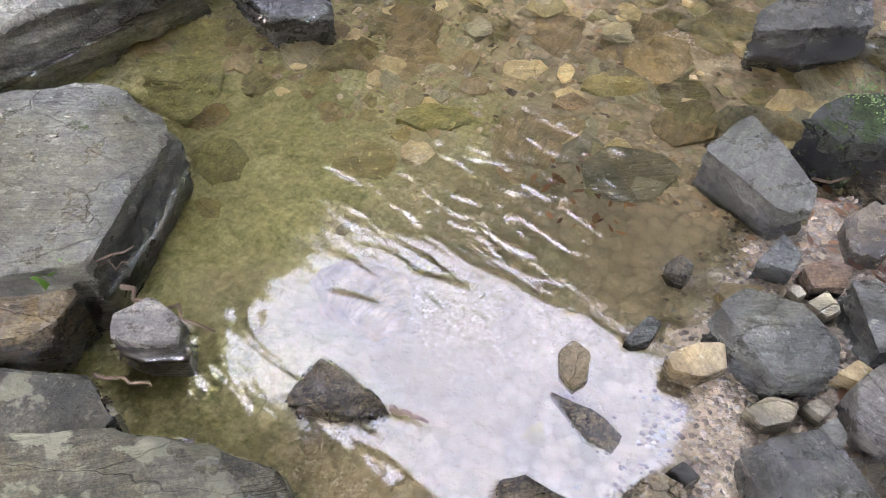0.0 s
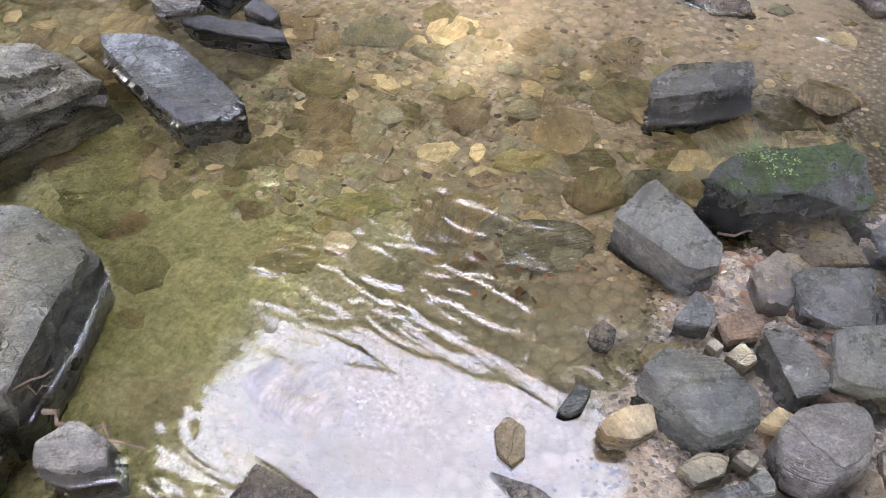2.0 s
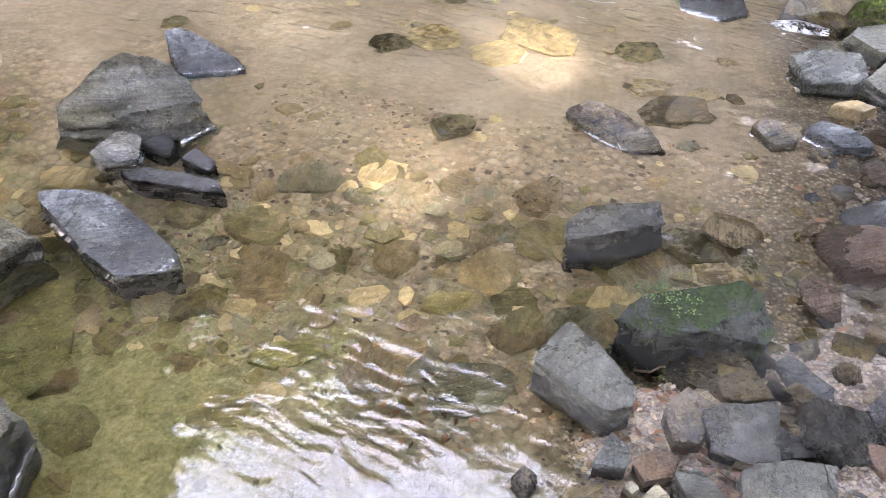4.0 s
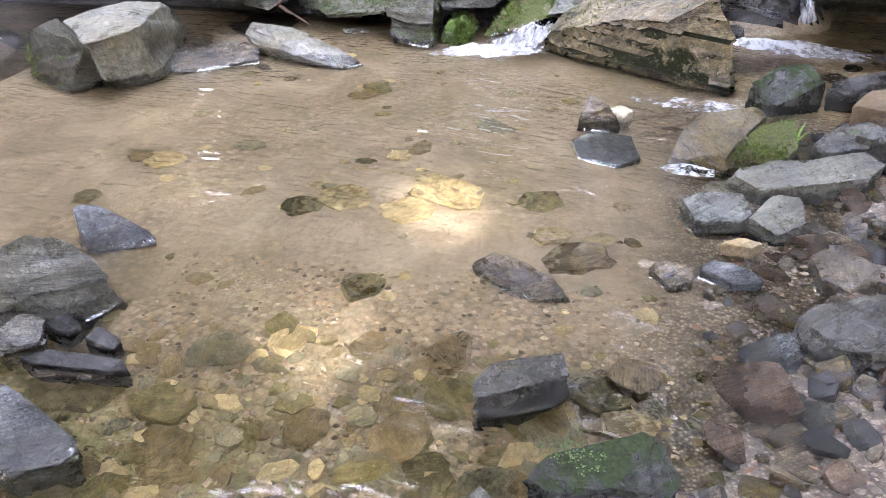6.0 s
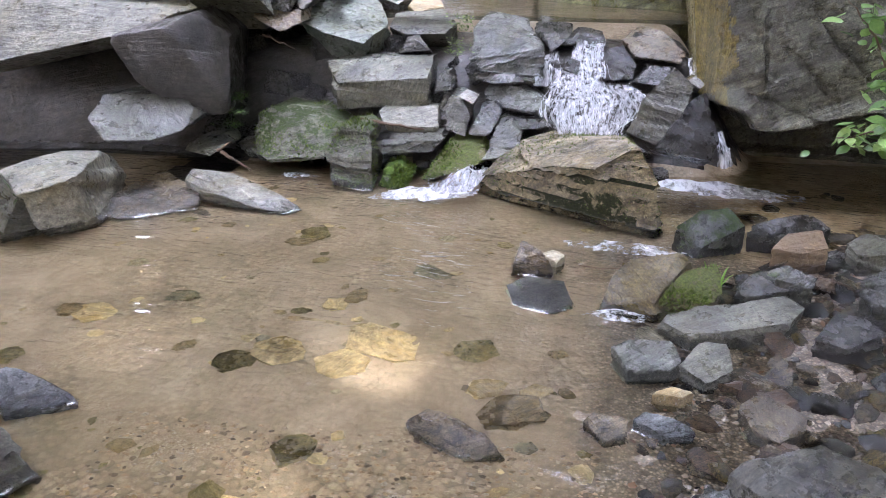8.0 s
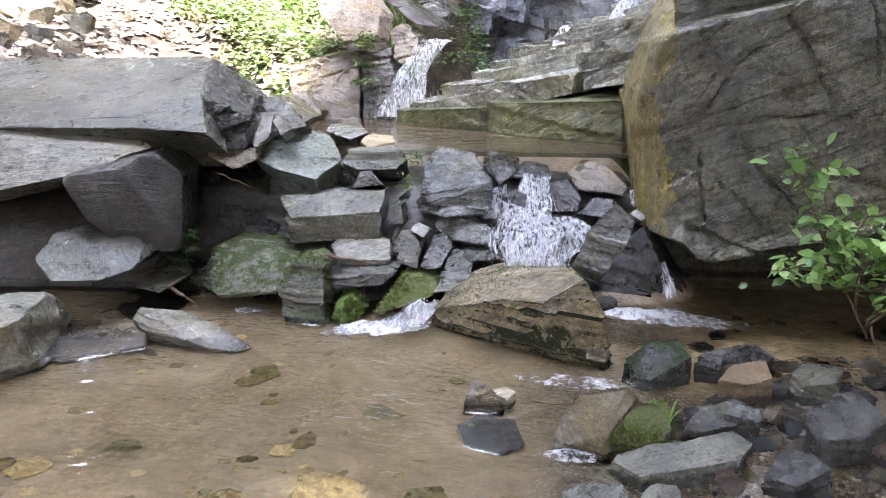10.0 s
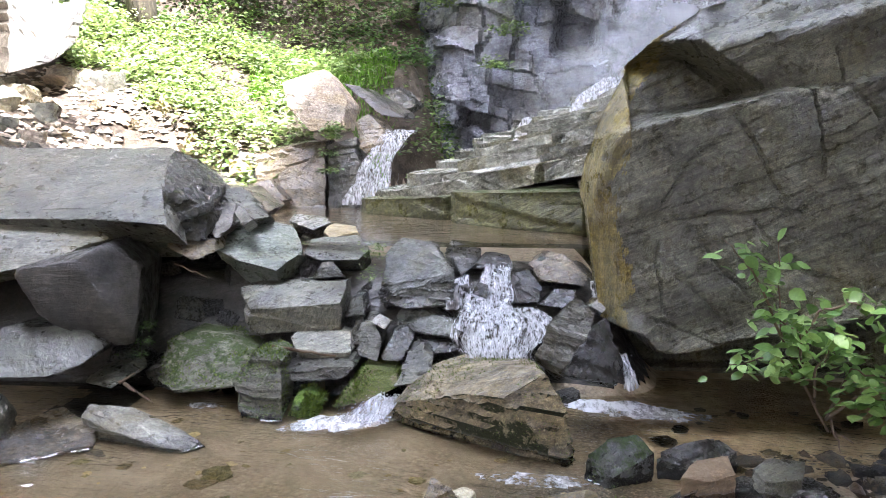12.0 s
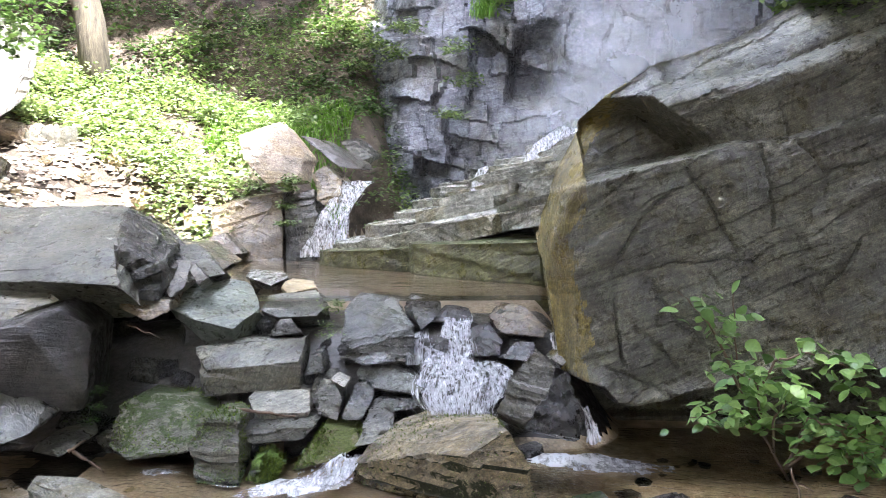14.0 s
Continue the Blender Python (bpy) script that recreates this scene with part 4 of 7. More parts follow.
rock("bed_stone", "bedtan", (-1.067, 0.884, ground_z(-1.067, 0.884) + 0.016), [(0.018, 0.01, -0.003), (0.022, -0.012, -0.001), (0.007, -0.028, 0.002), (-0.004, -0.026, 0.002), (-0.022, 0.004, -0.001), (-0.019, 0.028, -0.005), (0.001, 0.021, 0.004)], (0, 0, -0.06), 1.05, 0.35, "small pale stone under the water")
rock("bed_stone", "bedbrown", (-0.86, 0.957, ground_z(-0.86, 0.957) + 0.016), [(0.036, 0.008, 0.004), (0.033, -0.009, -0.003), (0.006, -0.033, -0.002), (-0.027, -0.028, -0.001), (-0.03, -0.003, 0.005), (-0.019, 0.028, -0.002), (0.001, 0.034, 0)], (0, 0, -0.06), 1.05, 0.35, "brown stone under the water")
rock("bed_stone", "bedgrey", (-0.645, 1.266, ground_z(-0.645, 1.266) + 0.016), [(0.039, 0.028, -0.004), (0.033, -0.029, 0.004), (0.007, -0.041, -0.002), (-0.035, -0.03, -0.001), (-0.04, -0.005, 0.002), (-0.021, 0.029, 0.004), (0.016, 0.045, -0.005)], (0, 0, -0.06), 1.05, 0.35, "grey stone under the water")
rock("bed_stone", "bedolive", (-0.828, 1.28, ground_z(-0.828, 1.28) + 0.016), [(0.053, 0.008, 0.007), (0.031, -0.021, -0.003), (0.01, -0.043, 0.003), (-0.049, -0.032, -0.002), (-0.047, 0.006, 0), (-0.022, 0.039, -0.004), (0.022, 0.041, -0.001)], (0, 0, -0.06), 1.05, 0.35, "olive stone under the water")
rock("bed_stone", "bedgrey", (-0.947, 1.154, ground_z(-0.947, 1.154) + 0.016), [(0.032, 0.02, -0.004), (0.031, -0.011, 0.002), (0.012, -0.038, 0.007), (-0.029, -0.024, -0.003), (-0.044, -0.003, -0.003), (-0.02, 0.035, -0.003), (0.019, 0.023, 0.005)], (0, 0, -0.06), 1.05, 0.35, "grey flat stone under the water")
rock("bed_stone", "bedbrown", (-0.37, 1.339, ground_z(-0.37, 1.339) + 0.016), [(0.039, 0.014, 0.001), (0.032, -0.016, -0.004), (-0.006, -0.046, 0.001), (-0.029, -0.024, -0.001), (-0.043, -0.001, 0.001), (-0.015, 0.035, 0.001), (0.019, 0.036, 0.004)], (0, 0, -0.06), 1.05, 0.35, "brown stone under the water")
rock("bed_stone", "algae", (-1.49, 0.734, ground_z(-1.49, 0.734) + 0.016), [(-0.128, -0.007, 0), (-0.141, 0.124, 0), (-0.016, 0.189, 0), (0.135, -0.028, 0), (0.136, -0.155, 0), (0.012, -0.123, 0)], (0, 0, -0.1), 1.1, 0.5, "slimy algae-covered slab under the water")
# near, right bank
rock("slab_rock", "grey", (-.245, .869, .086), [(-.116, -.001, -.001), (-.068, .129, .004), (.014, .058, .009), (.082, -.011, .004), (.087, -.051, -.006), (.043, -.083, -.006), (-.041, -.042, -.001)], (0,0,-.22), .96, .4, "angular grey slab tilted at the water's edge")
rock("mossy_boulder", "mossdark", (-.053, 1.058, .129), [(-.177, -.033, -.029), (-.117, -.002, .021), (-.032, .041, .041), (.051, .084, .041), (.107, .065, .021), (.146, .012, -.029), (.126, -.022, -.039), (.001, -.063, .001), (-.103, -.085, -.029)], (0,0,-.3), 1.08, .7, "dark wet boulder capped with green moss")
rock("block_rock", "darkgrey", (-.276, 1.347, .096), [(-.108, -.047, -.006), (-.069, .011, .014), (.035, .046, .024), (.102, .084, .014), (.121, .037, -.016), (.009, -.049, -.006), (-.091, -.083, -.026)], (0,0,-.25), 1.03, .6, "blocky dark wet stone standing in the stream")
rock("angular_rock", "bluegrey", (-.157, .528, .104), [(-.094, .002, .006), (-.064, .051, .016), (.018, .06, .016), (.088, .029, .006), (.097, -.016, -.014), (.03, -.067, -.014), (-.013, -.04, -.004), (-.06, -.021, -.014)], (0,0,-.25), 1.0, .5, "large angular blue-grey rock on the gravel bank")
rock("angular_rock", "grey", (-.013, .644, .095), [(-.066, .037, .005), (-.03, .056, .015), (.007, .019, .015), (.049, -.016, -.005), (.038, -.037, -.015), (.0, -.062, -.015)], (0,0,-.25), 1.05, .5, "angular grey rock with pale veins on the bank")
rock("round_rock", "purple", (.03, .517, .094), [(-.068, -.01, -.004), (-.043, .038, .016), (.031, .069, .026), (.063, .055, .006), (.063, -.015, -.014), (-.002, -.077, -.014), (-.045, -.062, -.014)], (0,0,-.25), 1.0, .3, "rounded purple-grey stone on the bank")
rock("flat_rock", "grey", (.106, .701, .097), [(-.076, .028, .003), (-.001, .069, .003), (.076, .074, .003), (.072, -.04, .003), (-.003, -.062, -.007), (-.068, -.071, -.007)], (0,0,-.25), 1.05, .4, "flat grey stone lying on the bank")
rock("slate_rock", "darkgrey", (.034, .828, .07), [(-.069, .027, .0), (-.027, .049, .01), (.063, .079, .01), (.07, -.046, .0), (.014, -.062, -.01), (-.049, -.05, -.01)], (0,0,-.2), 1.05, .6, "dark slaty rock in the gravel")
rock("flat_rock", "brown", (-.057, .848, .052), [(-.047, .004, -.002), (-.007, .071, .003), (.049, .039, .003), (.026, -.055, -.002), (-.02, -.061, -.002)], (0,0,-.2), 1.05, .5, "brownish flat stone in the gravel")
rock("pebble", "pale", (-.119, .443, .046), [(-.038, -.013, -.001), (-.011, .019, .004), (.03, .026, .004), (.028, -.002, -.001), (-.008, -.029, -.006)], (0,0,-.06), 1.0, .2, "smooth pale oval pebble")
rock("pebble", "pale", (-.064, .478, .046), [(-.019, -.003, -.001), (-.004, .012, .004), (.017, .006, -.001), (.008, -.015, -.001)], (0,0,-.05), 1.0, .2, "small smooth pale pebble")
rock("cobble", "bluegrey", (-.176, .724, .055), [(-.035, -.03, -.005), (-.011, .04, .005), (.025, .013, .005), (.023, -.024, -.005)], (0,0,-.12), 1.05, .4, "angular blue-grey cobble on the bank")
rock("cobble", "redbrown", (-.101, .724, .052), [(-.043, -.004, -.002), (-.008, .026, .008), (.039, .034, -.002), (.031, -.013, -.002), (-.017, -.041, -.002)], (0,0,-.12), 1.1, .5, "red-brown cobble on the bank")
rock("cobble", "tan", (-.241, .473, .048), [(-.045, -.015, .002), (-.014, .017, .012), (.027, .043, .007), (.044, .009, -.003), (.013, -.024, -.008), (-.028, -.032, -.008)], (0,0,-.1), 1.05, .5, "layered tan cobble on the sand")
rock("pebble", "bluegrey", (-.329, .499, .016), [(-.022, -.024, -.001), (-.003, .035, .004), (.019, .03, .004), (.013, -.011, -.001), (-.008, -.028, -.004)], (0,0,-.05), 1.05, .3, "flat blue-grey pebble at the waterline")
rock("pebble", "brown", (-.319, .64, .031), [(-.022, -.003, -.001), (-.007, .024, .004), (.021, .01, .004), (.016, -.015, -.001), (-.007, -.017, -.006)], (0,0,-.06), 1.0, .2, "round dark pebble at the waterline")
rock("pebble", "pale", (-.138, .664, .051), [(-.015, -.002, -.001), (-.002, .01, .004), (.013, .003, -.001), (.003, -.012, -.001)], (0,0,-.04), 1.0, .2, "small white pebble on gravel")
rock("cobble", "pale", (-.093, .66, .05), [(-.027, -.008, .0), (-.005, .024, .005), (.025, .004, .0), (.008, -.018, -.005)], (0,0,-.07), 1.0, .4, "pale grey cobble on the bank")
rock("cobble", "tan", (-.032, .553, .062), [(-.025, -.016, -.002), (-.003, .016, .008), (.023, .016, -.002), (.007, -.017, -.002)], (0,0,-.07), 1.0, .4, "tan cobble wedged between rocks")
rock("slate_rock", "darkgrey", (-.058, .344, .096), [(-.09, .001, -.026), (-.061, .034, -.006), (-.011, .078, -.006), (.028, .05, .004), (.078, .009, .004), (.081, -.06, .024), (-.022, -.109, .004)], (0,0,-.2), 1.1, .7, "dark striped slate rock on the bank")
rock("cobble", "bluegrey", (-.049, .412, .105), [(-.021, .001, -.005), (-.007, .02, .005), (.014, .001, .005), (.013, -.023, -.005)], (0,0,-.08), 1.0, .4, "small blue-grey cobble on the bank")
rock("cobble", "bluegrey", (.156, 1.011, .037), [(-.057, .039, .003), (-.031, .06, .013), (.054, .002, .003), (.053, -.039, -.007), (.011, -.05, -.007), (-.029, -.012, -.007)], (0,0,-.15), 1.05, .5, "blue-grey stone at the foot of the bank")
rock("cobble", "darkgrey", (.332, .98, .062), [(-.075, -.013, -.002), (-.035, .044, .008), (.049, .067, .008), (.077, .006, .008), (.037, -.041, -.012), (-.054, -.065, -.012)], (0,0,-.15), 1.1, .5, "dark greenish cobble on the bank")
rock("cobble", "brown", (-.019, .879, .05), [(-.069, .004, .0), (-.029, .05, .0), (.087, .032, .0), (.067, -.026, .0), (-.054, -.058, .0)], (0,0,-.08), 1.0, .5, "brown stone on the wet gravel")
# mid pool, left
rock("pyramid_rock", "grey", (-1.625, 1.48, .132), [(-.224, -.11, -.032), (-.061, .016, .128), (.005, .042, .118), (.054, .048, .068), (.148, .078, -.032), (.14, .086, -.092), (.1, -.037, -.072), (-.159, -.12, -.082)], (0,0,-.3), 1.35, .4, "dark pyramid-shaped rock standing in the pool")
rock("wedge_rock", "bluewet", (-1.697, 1.882, .05), [(-.124, -.019, .07), (-.074, .025, .06), (.025, .049, .0), (.132, .025, -.04), (.097, -.002, -.05), (-.054, -.08, -.04)], (0,0,-.15), 1.0, .3, "smooth blue-grey wedge in the pool")
rock("flat_rock", "palewet", (-1.639, 1.327, .028), [(-.063, -.046, .002), (-.043, .066, .012), (.029, .071, .002), (.075, -.017, -.008), (.001, -.075, -.008)], (0,0,-.12), 1.1, .4, "wet pale flat stone in the pool")
rock("cobble", "darkwet", (-1.543, 1.394, .021), [(-.061, -.015, -.001), (-.014, .042, .009), (.04, .012, -.001), (.036, -.039, -.006)], (0,0,-.12), 1.05, .5, "wet dark cobble in the pool")
rock("cobble", "darkwet", (-1.399, 1.355, .021), [(-.057, -.008, -.001), (-.039, .038, .009), (.049, .006, -.001), (.047, -.037, -.006)], (0,0,-.12), 1.05, .5, "wet dark cobble in the pool")
rock("long_stone", "darkwet", (-1.421, 1.258, .014), [(-.162, -.012, .001), (-.098, .025, .006), (.126, .024, .006), (.154, .006, -.004), (.096, -.014, -.004), (-.117, -.027, -.004)], (0,0,-.1), 1.05, .6, "thin dark stone breaking the surface")
rock("slab_rock", "bluewet", (-1.406, .993, .033), [(-.281, .057, .027), (-.151, .088, .042), (-.078, .104, .027), (.0, .032, .007), (.154, .019, -.028), (.19, -.03, -.038), (.119, -.078, -.033), (.078, -.115, -.013), (-.032, -.08, .007)], (0,0,-.14), .97, .4, "smooth blue-grey slab sloping into the water")
rock("boulder", "palegrey", (-1.678, .724, .123), [(-.218, -.061, .077), (-.034, .062, .077), (.06, .113, .057), (.124, .189, -.043), (.063, .094, -.073), (.027, -.092, -.073), (-.021, -.307, -.023)], (0,0,-.4), 1.1, .6, "pitted olive-grey boulder rising from the water")
# mid stream
rock("cobble", "brown", (-.341, 1.879, .031), [(-.155, .05, -.001), (-.082, .076, .029), (.009, .041, .029), (.099, -.002, .019), (.161, -.054, -.021), (.048, -.093, -.031), (-.081, -.016, -.021)], (0,0,-.2), 1.1, .7, "green-brown stone just above the water")
rock("flat_rock", "tan", (-.771, 2.375, -.041), [(-.349, .265, .001), (-.161, .263, .011), (.097, .122, .011), (.253, -.092, .001), (.202, -.191, -.009), (.067, -.286, -.009), (-.11, -.08, -.009)], (0,0,-.1), 1.05, .3, "pale flat stone under shallow sunlit water")
rock("cobble", "darkgrey", (-.124, 2.923, .023), [(-.136, .061, -.003), (-.064, .135, .017), (.106, .105, .017), (.144, -.069, -.003), (.052, -.151, -.013), (-.102, -.081, -.013)], (0,0,-.15), 1.05, .4, "grey flat stone in the shallows")
rock("cobble", "brown", (-.163, 3.192, .066), [(-.09, -.032, -.026), (-.049, .083, .054), (.044, .009, .034), (.097, -.026, -.016), (-.001, -.035, -.046)], (0,0,-.2), 1.1, .5, "brown upright stone in the shallows")
rock("pebble", "pale", (-.068, 3.236, .07), [(-.064, .004, .0), (-.002, .044, .01), (.05, .009, .0), (.014, -.059, -.01)], (0,0,-.06), 1.0, .2, "pale flat pebble in the shallows")
rock("boulder", "ochre", (.294, 2.887, .125), [(-.169, -.058, -.105), (-.133, .03, -.005), (-.068, .076, .055), (.131, .089, .095), (.19, .099, .075), (.103, -.033, .015), (.034, -.116, -.025), (-.086, -.086, -.105)], (0,0,-.3), 1.15, .5, "ochre-stained sloping boulder in the stream")
rock("mossy_cobble", "mossbrown", (.476, 2.83, .115), [(-.145, -.042, -.035), (-.037, .05, .065), (.105, .131, .065), (.111, -.009, .005), (.04, -.088, -.035), (-.077, -.045, -.065)], (0,0,-.25), 1.1, .7, "mossy brown rock with a tuft of grass")
rock("slab_rock", "grey", (.605, 2.684, .094), [(-.278, -.044, -.014), (-.225, -.004, .006), (-.01, .055, .006), (.214, .149, .026), (.27, .078, .016), (.191, -.041, .006), (.011, -.066, -.014), (-.175, -.124, -.034)], (0,0,-.15), 1.02, .6, "flat angular grey slab across wet stones")
rock("cobble", "bluegrey", (.267, 2.373, .075), [(-.121, .041, .005), (-.06, .055, .025), (.084, .057, .025), (.105, -.024, -.005), (.067, -.052, -.025), (-.074, -.075, -.025)], (0,0,-.25), 1.05, .4, "blue-grey block on the wet bank")
rock("cobble", "grey", (.469, 2.366, .072), [(-.106, -.02, -.012), (-.021, .079, .028), (.072, .074, .028), (.077, -.029, -.012), (-.023, -.102, -.032)], (0,0,-.2), 1.05, .5, "angular grey stone on the wet bank")
rock("pebble", "tan", (.336, 2.193, .041), [(-.07, -.009, -.001), (-.006, .019, .009), (.061, .012, -.001), (.017, -.021, -.006)], (0,0,-.06), 1.0, .3, "flat tan pebble on wet gravel")
rock("cobble", "brown", (.112, 1.981, .036), [(-.073, .023, -.006), (-.04, .044, .014), (.06, .023, .014), (.059, -.031, -.006), (-.008, -.061, -.016)], (0,0,-.15), 1.05, .5, "brown wet cobble in shallow water")
rock("cobble", "bluewet", (.284, 2.008, .04), [(-.092, .02, .0), (-.057, .047, .01), (.056, .013, .01), (.094, -.025, -.01), (.001, -.054, -.01)], (0,0,-.15), 1.05, .5, "wet blue-grey cobble among stones")
rock("slate_rock", "brown", (.607, 2.056, .06), [(-.088, .07, .0), (-.012, .105, .02), (.095, .006, .02), (.08, -.04, -.01), (-.003, -.094, -.02), (-.074, -.049, -.01)], (0,0,-.15), 1.05, .6, "brown slate on the wet bank")
rock("boulder", "darkgrey", (.586, 1.696, .125), [(-.197, .014, -.045), (-.104, .041, .035), (.051, .076, .045), (.198, .017, .035), (.17, -.088, -.005), (-.117, -.06, -.065)], (0,0,-.35), 1.08, .6, "dark angular boulder among wet stones")
rock("slate_rock", "darkwet", (.99, 2.618, .1), [(-.133, -.049, -.02), (-.031, .069, .03), (.064, .061, .03), (.124, -.004, .0), (-.025, -.079, -.04)], (0,0,-.2), 1.1, .6, "dark wet angular stone")
rock("cobble", "orange", (1.033, 3.41, .134), [(-.148, -.062, -.014), (-.056, .047, .026), (.101, .09, .036), (.114, -.019, -.014), (-.012, -.058, -.034)], (0,0,-.2), 1.05, .4, "orange-brown block among the stones")
rock("boulder", "mossdark", (.664, 3.571, .127), [(-.165, .009, -.007), (-.081, .023, .073), (.085, .084, .073), (.156, .007, .013), (.085, -.02, -.067), (-.08, -.105, -.087)], (0,0,-.3), 1.08, .6, "dark mossy rock below the big boulder")
rock("slate_rock", "darkwet", (1.031, 3.667, .136), [(-.17, -.027, -.016), (.015, .024, .034), (.128, .059, .034), (.099, .017, -.016), (-.074, -.074, -.036)], (0,0,-.2), 1.05, .6, "wet dark stone on the bank")
rock("cobble", "grey", (1.346, 3.43, .134), [(-.112, .019, -.004), (-.007, .065, .026), (.132, .051, .026), (.075, -.062, -.014), (-.087, -.072, -.034)], (0,0,-.2), 1.05, .5, "grey block on the bank")
rock("cobble", "darkgrey", (.811, 2.987, .115), [(-.159, -.058, -.015), (-.058, .037, .025), (.087, .097, .035), (.171, .062, .005), (.058, -.05, -.015), (-.097, -.085, -.035)], (0,0,-.2), 1.05, .6, "dark angular stone among wet gravel")
rock("cobble", "darkgrey", (1.052, 3.669, .112), [(-.214, -.058, -.012), (-.068, .009, .038), (.115, .085, .038), (.202, .048, -.012), (-.033, -.084, -.052)], (0,0,-.2), 1.05, .6, "dark wet rock below the boulder")
rock("cobble", "grey", (1.334, 3.468, .13), [(-.099, -.006, -.01), (-.005, .057, .03), (.1, .028, .01), (.002, -.077, -.03)], (0,0,-.2), 1.05, .6, "grey stone on the wet bank")
rock("cobble", "darkgrey", (.887, 2.955, .138), [(-.082, .003, .002), (-.006, .048, .032), (.069, -.001, .022), (.06, -.041, -.018), (-.039, -.009, -.038)], (0,0,-.2), 1.05, .5, "dark grey angular cobble on wet stones")
rock("boulder", "darkgrey", (1.269, 2.927, .16), [(-.161, -.033, .0), (-.008, .103, .06), (.105, .112, .06), (.166, -.006, .0), (.035, -.081, -.06), (-.137, -.095, -.06)], (0,0,-.3), 1.05, .6, "dark angular rock on the bank")
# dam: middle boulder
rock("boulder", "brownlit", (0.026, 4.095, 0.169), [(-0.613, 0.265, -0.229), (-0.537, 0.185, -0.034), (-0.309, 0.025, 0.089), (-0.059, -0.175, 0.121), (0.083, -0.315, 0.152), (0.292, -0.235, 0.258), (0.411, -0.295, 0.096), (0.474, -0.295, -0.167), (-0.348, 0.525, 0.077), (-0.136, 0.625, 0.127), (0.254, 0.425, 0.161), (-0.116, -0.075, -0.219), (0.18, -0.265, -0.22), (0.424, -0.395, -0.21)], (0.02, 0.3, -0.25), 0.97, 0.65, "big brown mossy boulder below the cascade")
rock("angular_rock", "grey", (.474, 4.267, .556), [(-.173, .083, -.17), (-.097, .033, .052), (.044, .033, .22), (.147, -.017, .109), (.109, -.067, -.004), (-.029, -.067, -.207)], (0,.2,-.1), 1.0, .5, "tilted grey slab beside the cascade")
rock("boulder", "blackwet", (.644, 4.19, .456), [(-.204, -.04, -.107), (-.061, .01, .127), (.047, .11, .182), (.125, .01, -.046), (.093, -.09, -.155)], (0,.3,-.1), 1.0, .6, "black wet rock by the small fall")
rock("pebble", "palewet", (.695, 4.6, .638), [(-.057, .0, .0), (.001, .05, .034), (.054, .0, .0), (.003, -.05, -.033)], (0,.1,-.04), 1.0, .3, "small wet pale stone by the fall")
# dam: middle stack
rock("block_rock", "grey", (-1.283, 5.07, .522), [(-.354, .03, .098), (-.249, -.12, -.019), (.378, -.12, .032), (.355, .13, .14), (.353, -.1, -.156), (-.267, -.1, -.208), (-.218, .28, .115)], (0,.45,-.02), .95, .4, "square-cut grey block in the stone heap")
rock("flat_rock", "palegrey", (-1.037, 4.799, .309), [(-.198, .051, .035), (-.114, -.099, -.021), (.224, -.099, -.016), (.176, .151, .062), (-.179, .151, .056), (.203, -.079, -.056), (-.109, -.079, -.062)], (0,.4,-.02), .95, .4, "pale flat-topped block in the heap")
rock("flat_rock", "grey", (-.999, 4.617, .215), [(-.221, -.017, .006), (-.207, .133, .024), (.203, .083, .05), (.244, -.067, .035), (.142, -.067, -.049), (-.16, -.067, -.065)], (0,.4,-.02), 1.0, .6, "layered grey stone above the pool")
rock("upright_rock", "mossgrey", (-1.31, 4.4, .197), [(-.184, .05, -.029), (-.08, .1, .123), (.053, .1, .155), (.134, .0, .134), (.166, -.15, -.19), (-.092, -.1, -.191)], (0,.35,0), .9, .7, "mossy upright rock at the waterline")
rock("boulder", "mossgrey", (-1.775, 4.693, .227), [(-.261, -.093, -.122), (-.252, .107, .081), (-.148, .207, .126), (.123, .257, .111), (.323, .007, .035), (.313, -.243, -.093), (-.098, -.243, -.141)], (0,.5,0), .9, .7, "mossy grey boulder under a trickle")
rock("flat_rock", "grey", (-2.263, 4.49, .17), [(-.133, -.04, -.03), (-.116, .06, .021), (.045, .11, .039), (.124, .01, .002), (.08, -.14, -.031)], (0,.3,-.02), .95, .6, "grey flat stone at the waterline")
rock("slab_rock", "palegrey", (-1.857, 3.914, 0.069), [(-0.312, 0.038, 0.031), (-0.286, 0.104, 0.091), (-0.065, 0.178, 0.051), (0.421, -0.047, -0.049), (0.335, -0.14, -0.069), (0.104, -0.111, -0.039), (-0.194, -0.022, -0.019)], (0, 0.05, -0.16), 1.03, 0.4, "low slab sloping into the pool")
rock("flat_rock", "brown", (-2.306, 3.816, 0.034), [(-0.249, -0.165, -0.014), (-0.213, 0.122, 0.026), (-0.089, 0.378, 0.046), (0.226, 0.126, 0.016), (0.281, -0.032, -0.014), (0.096, -0.167, -0.024), (-0.053, -0.262, -0.034)], (0, 0.05, -0.12), 1.05, 0.6, "brown layered flat stone in the shallows")
rock("flat_rock", "brown", (-2.055, 3.764, -.056), [(-.104, -.014, -.003), (-.111, .086, -.011), (.074, .036, .015), (.142, -.044, .009), (-.002, -.064, -.01)], (0,.1,-.1), 1.05, .4, "flat tan stone under shallow water")
rock("slab_rock", "teal", (-1.591, 5.45, .89), [(-.284, -.15, -.035), (-.214, .15, .105), (-.094, .3, .15), (.188, .25, .092), (.313, .0, -.06), (.185, -.3, -.156), (-.092, -.25, -.098)], (0,.2,-.2), .9, .35, "large flat blue-grey slab topping the heap")
